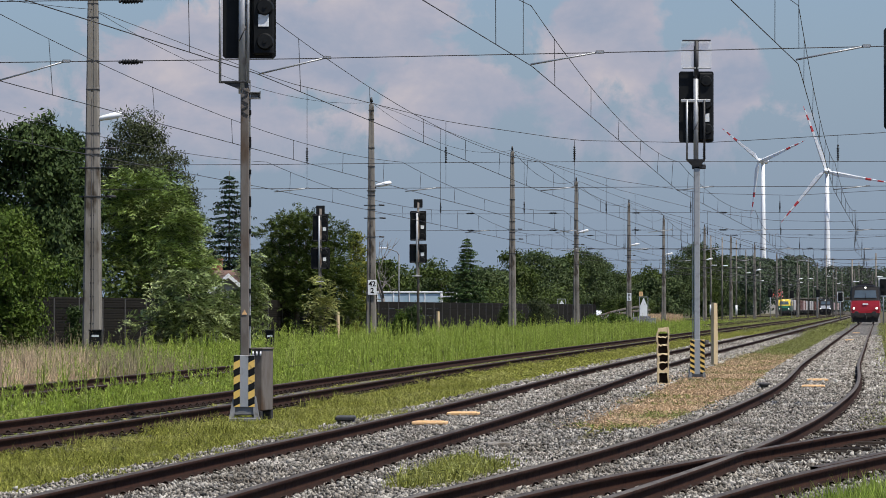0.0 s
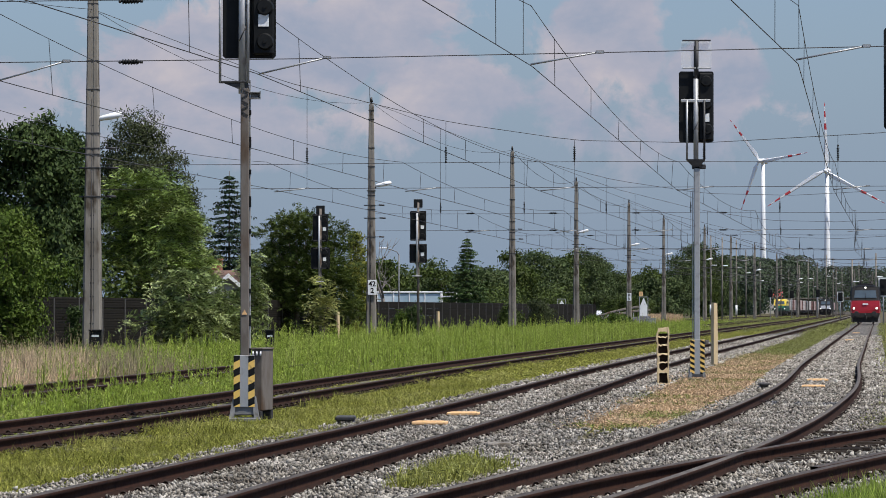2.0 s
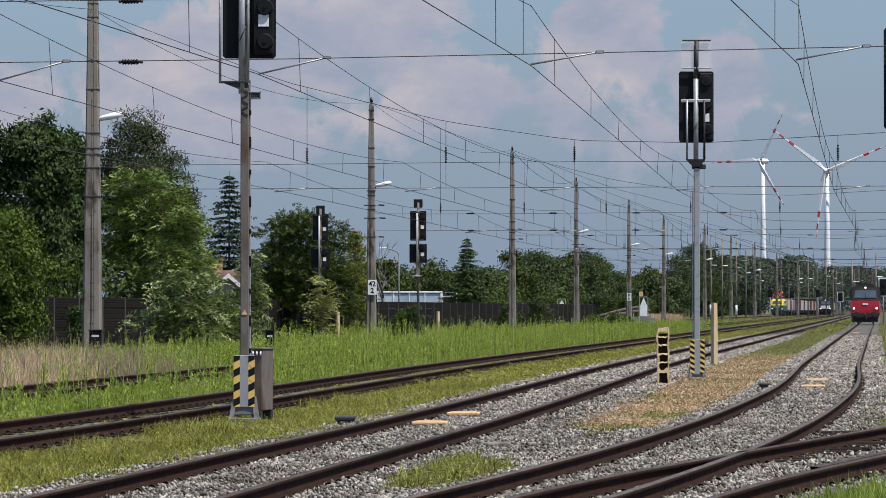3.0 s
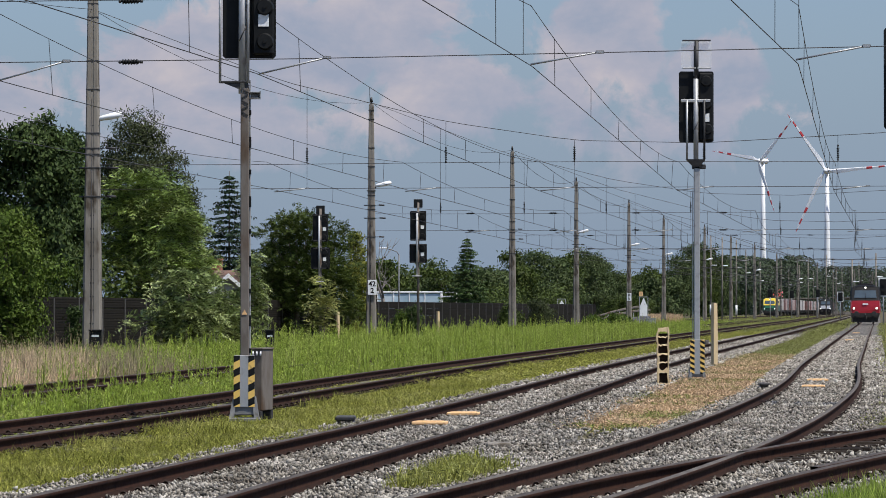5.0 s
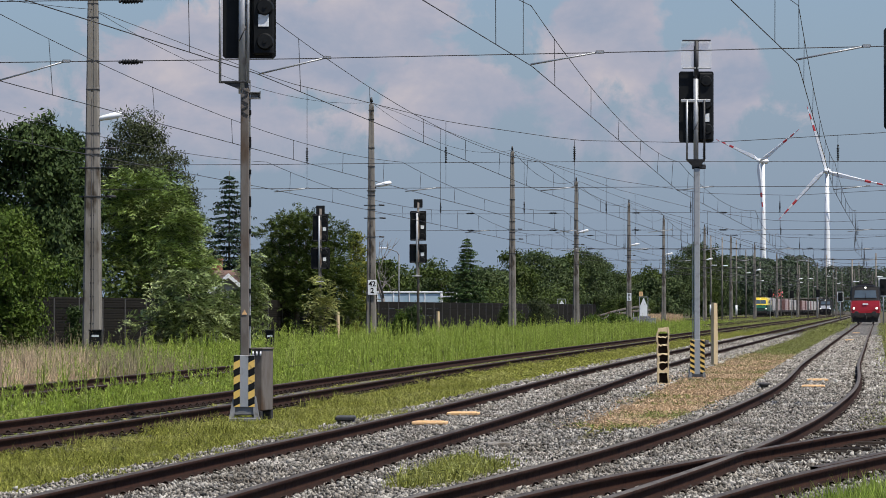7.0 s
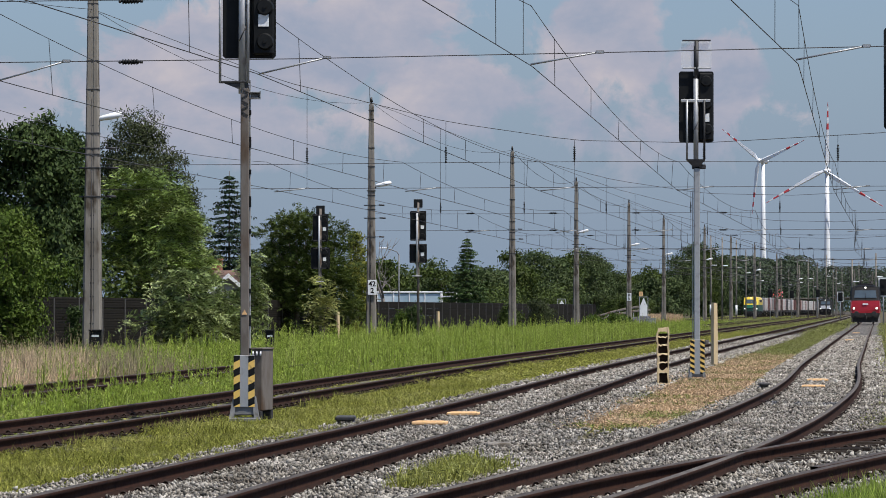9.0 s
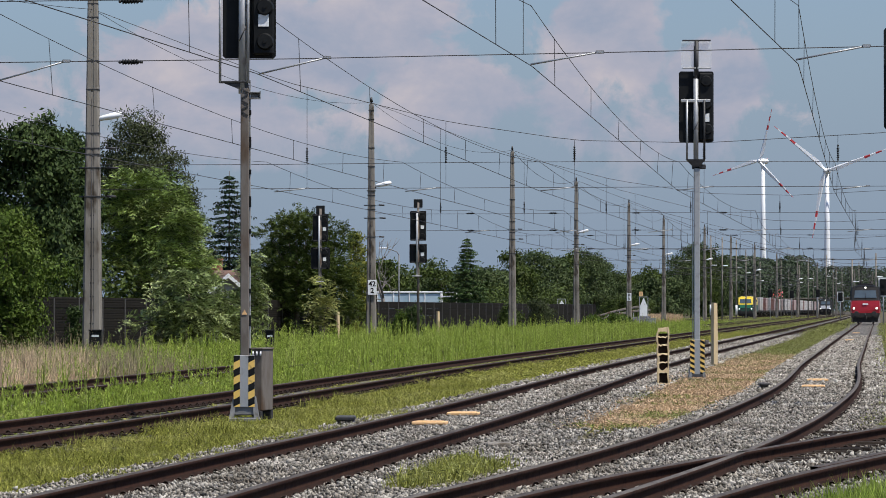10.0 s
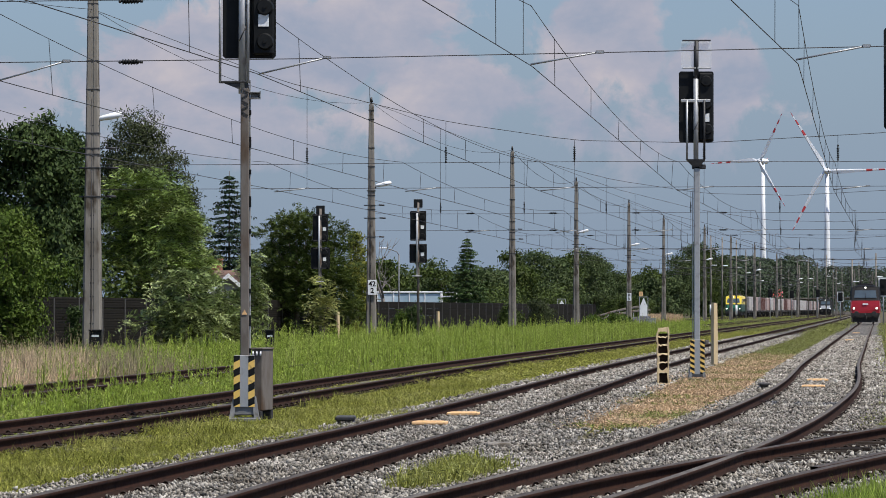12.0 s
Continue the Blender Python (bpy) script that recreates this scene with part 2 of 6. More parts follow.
# ---- mesh tools ----
def bx(bm, c, s, bev=0.0, rot=None, mi=0):
    """A box of size s round c, with edges rounded by bev."""
    m = Matrix.Translation(c) @ (rot.to_4x4() if rot else Matrix()) @ Matrix.Diagonal((*s, 1))
    made = bmesh.ops.create_cube(bm, size=1, matrix=m)
    faces = {f for v in made["verts"] for f in v.link_faces}
    if bev:
        edges = list({e for v in made["verts"] for e in v.link_edges})
        faces |= set(bmesh.ops.bevel(bm, geom=edges, offset=bev, segments=1, affect="EDGES")["faces"])
    for f in faces:
        if f.is_valid:
            f.material_index = mi


def rod(bm, a, b, r, r2=None, n=8, mi=0):
    """A round bar from a to b, tapering from r to r2."""
    a, b = Vector(a), Vector(b)
    d = b - a
    m = Matrix.Translation((a + b) / 2) @ d.to_track_quat("Z", "Y").to_matrix().to_4x4()
    made = bmesh.ops.create_cone(bm, cap_ends=True, segments=n, radius1=r, radius2=r if r2 is None else r2, depth=d.length, matrix=m)
    for f in {f for v in made["verts"] for f in v.link_faces}:
        f.material_index = mi
        f.smooth = len(f.verts) == 4


def slab(bm, outline, y0, y1, mi=0):
    """An upright plate: an outline of (x, z), from y0 to y1 in depth."""
    a = [bm.verts.new((x, y0, z)) for x, z in outline]
    b = [bm.verts.new((x, y1, z)) for x, z in outline]
    fs = [bm.faces.new(a), bm.faces.new(b[::-1])]
    for i in range(len(a)):
        j = (i + 1) % len(a)
        fs.append(bm.faces.new((a[j], a[i], b[i], b[j])))
    for f in fs:
        f.material_index = mi


def loft(bm, rings, mi=0, smooth=False):
    """A closed skin through rings of equally many points, capped at both ends."""
    vs = [[bm.verts.new(p) for p in r] for r in rings]
    fs = [bm.faces.new(vs[0][::-1]), bm.faces.new(vs[-1])]
    for a, b in zip(vs, vs[1:]):
        for i in range(len(a)):
            j = (i + 1) % len(a)
            f = bm.faces.new((a[i], a[j], b[j], b[i]))
            f.smooth = smooth
            fs.append(f)
    for f in fs:
        f.material_index = mi


def mesh_of(name, bm, mats):
    me = bpy.data.meshes.new(name)
    bmesh.ops.recalc_face_normals(bm, faces=bm.faces)
    bm.to_mesh(me)
    bm.free()
    for m in (mats if isinstance(mats, (list, tuple)) else [mats]):
        me.materials.append(m)
    return me


def part(name, bm, mats, parent=None, label="", kind=""):
    """Links a bmesh, or a mesh that is shared, as one object, under parent if given."""
    me = bm if isinstance(bm, bpy.types.Mesh) else mesh_of(name, bm, mats)
    ob = new(name, me)
    ob.parent = parent
    return tagged(ob, label, kind=kind)


def base(name, m, label, category, group="", kind=""):
    ob = new(name)
    ob.empty_display_size = 0.3
    ob.matrix_world = m
    return tagged(ob, label, category, group, kind)


def soup(name, verts, faces, mats, smooth=False, mat_index=None):
    """A mesh from arrays of vertices and of faces that all have equally many corners."""
    verts, faces = np.asarray(verts, np.float32), np.asarray(faces, np.int32)
    me = bpy.data.meshes.new(name)
    k = faces.shape[1]
    me.vertices.add(len(verts))
    me.vertices.foreach_set("co", verts.ravel())
    me.loops.add(faces.size)
    me.loops.foreach_set("vertex_index", faces.ravel())
    me.polygons.add(len(faces))
    me.polygons.foreach_set("loop_start", np.arange(0, faces.size, k, dtype=np.int32))
    if mat_index is not None:
        me.polygons.foreach_set("material_index", np.asarray(mat_index, np.int32))
    if smooth:
        me.polygons.foreach_set("use_smooth", np.ones(len(faces), bool))
    for m in (mats if isinstance(mats, (list, tuple)) else [mats]):
        me.materials.append(m)
    me.update(calc_edges=True)
    me.validate()
    return me


# ---- the lines of the tracks ----
def curve_of(points):
    """x over y through a few points: a smooth cubic between them, straight beyond."""
    ys, xs = np.array([p[0] for p in points], float), np.array([p[1] for p in points], float)
    sl = np.gradient(xs, ys)

    def f(y):
        y = np.asarray(y, float)
        i = np.clip(np.searchsorted(ys, y) - 1, 0, len(ys) - 2)
        h = ys[i + 1] - ys[i]
        t = (y - ys[i]) / h
        tc = np.clip(t, 0, 1)
        v = (2 * tc**3 - 3 * tc**2 + 1) * xs[i] + (tc**3 - 2 * tc**2 + tc) * h * sl[i] + (3 * tc**2 - 2 * tc**3) * xs[i + 1] + (tc**3 - tc**2) * h * sl[i + 1]
        return v + np.where(t < 0, (t * h) * sl[0], 0) + np.where(t > 1, (t - 1) * h * sl[-1], 0)
    return f


siding = curve_of([(0, -5.7), (20, -3.3), (26.9, -2.5), (46.8, 0.0), (88, 4.6), (171, 14.9), (400, 43.4), (1500, 180)])
main_line = curve_of([(0, -4.6), (15, -2.0), (22, -0.62), (26.9, 0.46), (29.75, 1.07), (35, 2.14), (44.4, 3.82), (59, 6.05), (97, 10.75), (351, 42.3), (1500, 185)])
branch = curve_of([(0, -5.0), (15, -1.7), (22, 0.05), (26.9, 1.25), (29.75, 2.0), (35.6, 3.8), (43, 6.15), (60, 11.6), (120, 31)])


def second_line(y):
    return siding(y) - 4.8


def overgrown_line(y):
    return siding(y) - 9.55


def freight_line(y):
    return -32.7 + 0.136 * np.asarray(y, float)


# ---- ground, tracks ----
def build_ground():
    ys = np.concatenate([np.linspace(-60, 20, 9)[:-1], np.linspace(20, 120, 120)[:-1], np.linspace(120, 420, 60)[:-1], np.array([420, 600, 900, 1400, 2200, 3200, 4800])])
    ts = np.concatenate([np.array([-4000, -1500, -500, -200, -90]), np.linspace(-50, 50, 130), np.array([90, 200, 500, 1500, 4000])])
    Y, T = np.meshgrid(ys, ts, indexing="ij")
    near = (np.abs(T) <= 60)
    X = T + np.where(near, 0.124 * Y, 0.124 * Y)
    rng = np.random.default_rng(3)
    Z = np.where(near, -0.235 + rng.normal(0, 0.012, X.shape), -0.24)
    V = np.stack([X, Y, Z], -1).reshape(-1, 3)
    w = len(ts)
    i, j = np.meshgrid(np.arange(len(ys) - 1), np.arange(w - 1), indexing="ij")
    a = (i * w + j).ravel()
    F = np.stack([a, a + 1, a + w + 1, a + w], -1)
    ob = new("ground", soup("ground", V, F, SOIL, True))
    tagged(ob, "dry station ground of soil, moss and thin grass", "ground", kind="structure")


def ribbon(name, line, y0, y1, left, right, z, mat, step, label, seed):
    rng = np.random.default_rng(seed)
    ys = np.arange(y0, y1 + step, step)
    xs = line(ys)
    k = 9
    t = np.linspace(0, 1, k)
    L = left + rng.normal(0, 0.10, len(ys))
    R = right + rng.normal(0, 0.10, len(ys))
    X = xs[:, None] + L[:, None] * (1 - t) + R[:, None] * t
    Z = z + rng.normal(0, 0.008, X.shape) - 0.07 * (np.abs(2 * t - 1) > 0.95)[None, :]
    V = np.stack([X, np.repeat(ys[:, None], k, 1), Z], -1).reshape(-1, 3)
    i, j = np.meshgrid(np.arange(len(ys) - 1), np.arange(k - 1), indexing="ij")
    a = (i * k + j).ravel()
    ob = new(name, soup(name, V, np.stack([a, a + 1, a + k + 1, a + k], -1), mat, True))
    return tagged(ob, label, "ballast bed", kind="structure")


RAIL_PROFILE = [(-0.028, 0.0), (0.028, 0.0), (0.036, -0.008), (0.036, -0.038), (0.010, -0.05), (0.010, -0.118), (0.070, -0.146), (0.072, -0.165),
                (-0.072, -0.165), (-0.070, -0.146), (-0.010, -0.118), (-0.010, -0.05), (-0.036, -0.038), (-0.036, -0.008)]


def rail_mesh(line, off, y0, y1, top=None):
    ys = np.concatenate([np.arange(y0, min(y1, 110), 1.0), np.arange(max(y0, 110), y1 + 6, 6.0)])
    xs = line(ys)
    dx = np.gradient(xs, ys)
    nrm = np.sqrt(1 + dx * dx)
    px, py = 1 / nrm, -dx / nrm
    k = len(RAIL_PROFILE)
    V = np.empty((len(ys), k, 3))
    for i, (u, z) in enumerate(RAIL_PROFILE):
        V[:, i] = np.stack([xs + (off + u) * px, ys + (off + u) * py, np.full_like(ys, z)], -1)
    F, mi = [], []
    for a in range(len(ys) - 1):
        for i in range(k):
            j = (i + 1) % k
            F.append((a * k + i, a * k + j, (a + 1) * k + j, (a + 1) * k + i))
            mi.append({0: 1, 1: 1, 13: 1, 5: 2, 6: 2, 8: 2, 9: 2}.get(i, 0))
    return soup("rail", V.reshape(-1, 3), F, [RAIL, top or RAIL_TOP, RAIL_FOOT], mat_index=mi)


def sleeper_mesh():
    bm = bmesh.new()
    bx(bm, (0, 0, -0.268), (2.5, 0.25, 0.15), 0.012)
    return mesh_of("sleeper", bm, SLEEPER)


def clip_mesh():
    bm = bmesh.new()
    bx(bm, (0, 0, -0.166), (0.12, 0.14, 0.02), 0.006)
    # the spring coil: a ring standing beside the rail foot
    ring = [[bm.verts.new((0.0 + (0.027 + 0.014 * math.sin(b)) * math.cos(a), 0.022 * math.cos(b), -0.148 + (0.027 + 0.014 * math.sin(b)) * math.sin(a)))
             for b in (0.3, 2.4, 4.5)] for a in (k * math.tau / 9 for k in range(9))]
    for k in range(9):
        for j in range(3):
            bm.faces.new((ring[k][j], ring[(k + 1) % 9][j], ring[(k + 1) % 9][(j + 1) % 3], ring[k][(j + 1) % 3]))
    return mesh_of("clip", bm, CLIP)


SLEEPER_ME, CLIP_ME = sleeper_mesh(), clip_mesh()


def track(line, y0, y1, label, sleepers=None, clips=True, check=None, top=None, sink=0.0):
    t = base("railway_track", pose(0, 0, 0), label, "railway track", "station tracks", "structure")
    for s in (-1, 1):
        part("rail", rail_mesh(line, s * 0.7525, y0, y1, top), None, t, "rusty brown flat-bottomed rail")
    if check:
        part("check_rail", rail_mesh(line, *check), None, t, "short check rail beside the running rail")
    if sleepers:
        y = sleepers[0]
        while y < sleepers[1]:
            d = float(line(y + 0.5) - line(y - 0.5))
            sl = part("sleeper", SLEEPER_ME, None, t)
            sl.matrix_world = pose(float(line(y)), y, -sink, 0, 0, -math.degrees(math.atan(d)))
            if clips:
                for rail_x in (-0.7525, 0.7525):
                    for s in (-1, 1):
                        c = part("clip", CLIP_ME, None, sl)
                        c.matrix_local = pose(rail_x + s * 0.105, 0, sink, 0, 0, 0 if s < 0 else 180)
            y += 0.6 * math.cos(math.atan(d))
    return t


build_ground()
ribbon("ballast_siding_far", siding, 229, 900, -0.85, 0.8, -0.215, GRAVEL, 2.0, "grassy grey ballast of the far siding", 6)
ribbon("ballast_siding", siding, 8, 230, -1.75, 1.9, -0.160, GRAVEL, 0.6, "grey crushed-stone ballast under the siding", 1)
ribbon("ballast_main", main_line, 8, 900, -1.8, 1.55, -0.155, GRAVEL, 0.6, "grey crushed-stone ballast under the main line", 2)
ribbon("ballast_branch", branch, 8, 120, -1.7, 2.0, -0.164, GRAVEL, 0.6, "grey crushed-stone ballast under the branch", 3)
ribbon("ballast_second", second_line, 8, 270, -0.85, 0.80, -0.205, DUSTY, 0.8, "thin dusty ballast between overgrown rails", 4)
ribbon("ballast_overgrown", overgrown_line, 30, 270, -1.2, 1.1, -0.214, DUSTY, 0.8, "pale ballast of a disused overgrown track", 5)
track(siding, 4, 1400, "siding track with rusty rails on grey ballast", (20, 84))
track(main_line, 4, 1400, "main track curving away over grey ballast", (20, 84), top=POLISHED_TOP)
track(branch, 4, 118, "branching track that crosses the main rail", (20, 62), check=(0.63, 32.5, 38.5))
track(second_line, 4, 1400, "rusty track half sunk in short grass", (34, 90), sink=0.055)
track(overgrown_line, 30, 1400, "disused track overgrown with tall grass")
track(freight_line, 430, 1500, "far through track beside the trees")


def crossing_timbers():
    """Oily bearers under the crossing of the branch and the main line."""
    rng = np.random.default_rng(23)
    bm = bmesh.new()
    bx(bm, (0, 0, -0.215), (1.0, 0.26, 0.15), 0.015)
    me = mesh_of("timber", bm, material("oily_timber", [(0.010, 0.008, 0.006), (0.030, 0.023, 0.018), (0.018, 0.014, 0.011)], 0.95, spec=0.08, scale=7, fine=0.3, stretch=(0.4, 4, 4), obj_rand=0.4))
    t = base("crossing_timbers", pose(0, 0, 0), "dark oily timbers under the track crossing", "sleepers", kind="structure")
    y = 36.2
    while y < 45:
        a, b = float(main_line(y)) + 0.95, float(branch(y)) - 0.35
        if b - a > 0.35:
            p_ = part("timber", me, None, t)
            p_.matrix_local = pose((a + b) / 2 + rng.uniform(-0.1, 0.1), y, 0.014 + rng.uniform(-0.016, 0.012), 0, 0, -12 + rng.uniform(-2, 2)) @ Matrix.Diagonal((b - a, 1, 1, 1))
        y += 0.48


crossing_timbers()


# ---- signals ----
def striped_plate(parent, w, h, z0, y, n=7, slant=0.45):
    bm = bmesh.new()
    bx(bm, (0, y, z0 + h / 2), (w, 0.02, h), 0.004)
    p = part("warning_plate", bm, GALV, parent, "grey plate with black and yellow slanted stripes")
    sw = w * 0.30
    step = h / n
    for side in (-1, 1):
        x0, x1 = (side * w / 2 - (sw if side > 0 else 0)), (side * w / 2 + (sw if side < 0 else 0))
        for i in range(-1, n + 1):
            a, b = z0 + i * step, z0 + (i + 1) * step
            cl = lambda v: min(max(v, z0 + 0.003), z0 + h - 0.003)
            tilt = step * slant
            o = [(x0, cl(a)), (x1, cl(a + tilt)), (x1, cl(b + tilt)), (x0, cl(b))]
            if o[3][1] - o[0][1] < 0.004 and o[2][1] - o[1][1] < 0.004:
                continue
            bm = bmesh.new()
            slab(bm, o, y - 0.0145, y - 0.011)
            part("stripe", bm, YELLOW_PAINT if i % 2 else BLACK_PAINT, p)


def signal_foot(parent, w):
    bm = bmesh.new()
    h = 0.27
    for s in (-1, 1):
        loft(bm, [[(s * w * 0.5, -0.2, 0), (s * w * 0.34, -0.2, 0), (s * w * 0.34, 0.2, 0), (s * w * 0.5, 0.2, 0)],
                  [(s * w * 0.36, -0.12, h * 1.4), (s * w * 0.24, -0.12, h * 1.4), (s * w * 0.24, 0.12, h * 1.4), (s * w * 0.36, 0.12, h * 1.4)]])
    bx(bm, (0, 0, h * 0.62), (w * 0.72, 0.26, h * 0.5), 0.012)
    bx(bm, (0, -0.02, 0.03), (w * 1.02, 0.44, 0.06), 0.012)
    part("foot", bm, CAST_GREY, parent, "flared grey cast foot")


def signal_head(parent, w, h, z0, y, lamps, white=None, shift=0.0):
    """Seen from behind: a black board with lamp housings on its back."""
    bm = bmesh.new()
    c = 0.035
    o = [(-w / 2 + c, z0), (w / 2 - c, z0), (w / 2, z0 + c), (w / 2, z0 + h - c), (w / 2 - c, z0 + h), (-w / 2 + c, z0 + h), (-w / 2, z0 + h - c), (-w / 2, z0 + c)]
    slab(bm, o, y, y + 0.05)
    head = part("signal_head", bm, BLACK_PAINT, parent, "matt black signal screen seen from behind")
    head.location.x = shift
    bm = bmesh.new()
    bx(bm, (w * 0.27, y - 0.07, z0 + h / 2), (w * 0.40, 0.14, h * 0.94), 0.025)
    part("lamp_housing", bm, BLACK_PAINT, head)
    for lx, lz in lamps:
        bm = bmesh.new()
        rod(bm, (lx, y - 0.13, lz), (lx, y - 0.20, lz), 0.125 * w / 0.75, 0.10 * w / 0.75, 18)
        rod(bm, (lx, y - 0.20, lz), (lx, y - 0.215, lz), 0.03, 0.03, 10)
        part("lamp_cover", bm, BLACK_PAINT, head)
    if white:
        bm = bmesh.new()
        bx(bm, (white[0], y - 0.147, white[1]), (white[2], 0.008, white[3]), 0.002)
        part("label_plate", bm, WHITE_PAINT, head, "small white data plate")
    return head


def left_signal():
    d = 51.8
    s = base("railway_signal", pose(-2.93, d, -0.21, 0, 0, 0), "tall signal seen from behind, black screen on a stained steel post", "railway signal", "railway signals")
    signal_foot(s, 0.46)
    striped_plate(s, 0.31, 0.76, 0.22, -0.14)
    bm = bmesh.new()
    bx(bm, (0.0, 0, 2.55), (0.125, 0.12, 4.75), 0.012)
    part("post", bm, [POST_STEEL, CONCRETE], s, "brown-stained square steel post")
    bm = bmesh.new()
    bx(bm, (0.076, 0.02, 3.0), (0.022, 0.05, 4.1), 0.004)
    duct = part("cable_duct", bm, GALV, s, "bright metal cable duct")
    for i in range(9):
        bm = bmesh.new()
        bx(bm, (0.077, 0.0, 1.05 + i * 0.44), (0.034, 0.07, 0.16 if i % 2 else 0.07), 0.004)
        part("strap", bm, BLACK_PAINT, duct)
    bm = bmesh.new()
    for i in range(5):
        bx(bm, (0.0, -0.066, 4.55 + i * 0.085), (0.11, 0.012, 0.018), 0.0, Matrix.Rotation(0.5 * (-1) ** i, 3, "Y"))
    part("lattice", bm, DARK_STEEL, s)
    bm = bmesh.new()
    rod(bm, (-0.035, 0, 4.85), (-0.035, 0, 7.0), 0.062, 0.058, 14)
    part("mast_tube", bm, GALV, s, "pale galvanised tube")
    bm = bmesh.new()
    bx(bm, (-0.16, 0, 5.02), (0.44, 0.14, 0.03), 0.006)
    loft(bm, [[(-0.3, -0.05, 5.0), (0.05, -0.05, 5.0), (0.05, 0.05, 5.0), (-0.3, 0.05, 5.0)], [(-0.1, -0.05, 4.92), (0.06, -0.05, 4.92), (0.06, 0.05, 4.92), (-0.1, 0.05, 4.92)]])
    part("bracket", bm, DARK_STEEL, s)
    for x, z1 in ((-0.365, 6.9), (0.05, 6.9)):
        bm = bmesh.new()
        rod(bm, (x, -0.06, 5.0), (x, -0.06, z1), 0.02, None, 8)
        part("guard_bar", bm, GALV, s)
    bm = bmesh.new()
    for z in (4.775, 4.865):
        bx(bm, (0.145, -0.02, z), (0.17, 0.08, 0.018), 0.004)
    bx(bm, (0.14, 0.015, 4.82), (0.16, 0.012, 0.09), 0.003)
    bx(bm, (0.226, -0.02, 4.825), (0.012, 0.08, 0.12), 0.003)
    part("junction_box", bm, CAST_GREY, s, "small open grey steel bracket")
    bm = bmesh.new()
    rod(bm, (-0.08, -0.09, 5.62), (0.02, -0.09, 5.84), 0.008, None, 6)
    part("brace", bm, DARK_STEEL, s)
    bm = bmesh.new()
    slab(bm, [(-0.04, 1.58), (0.04, 1.58), (0.0, 1.655)], -0.072, -0.067)
    part("warning_triangle", bm, ORANGE_BOARD, s, "small orange warning triangle")
    signal_head(s, 0.79, 1.66, 5.38, 0.12, [(0.24, 5.62), (0.24, 6.13), (0.24, 6.6)], (0.22, 5.93, 0.155, 0.18), 0.055)
    # the relay cabinet beside it
    c = base("relay_cabinet", pose(-2.68, d + 0.25, -0.22, 0, 0, -20), "grey steel relay cabinet beside the signal foot", "cabinet")
    bm = bmesh.new()
    bx(bm, (0, 0, 0.62), (0.17, 0.42, 0.90), 0.012)
    part("body", bm, POST_STEEL, c)
    bm = bmesh.new()
    bx(bm, (0, 0, 1.085), (0.20, 0.45, 0.03), 0.01)
    part("lid", bm, POST_STEEL, c)
    for y in (-0.2, 0.2):
        bm = bmesh.new()
        bx(bm, (0, y, 0.085), (0.15, 0.08, 0.17), 0.01)
        part("leg", bm, DARK_STEEL, c)
    for x in (-0.06, 0.0, 0.06):
        bm = bmesh.new()
        rod(bm, (x, -0.222, 0.985), (x, -0.212, 1.045), 0.014, None, 8)
        part("bolt", bm, WHITE_PAINT, c)


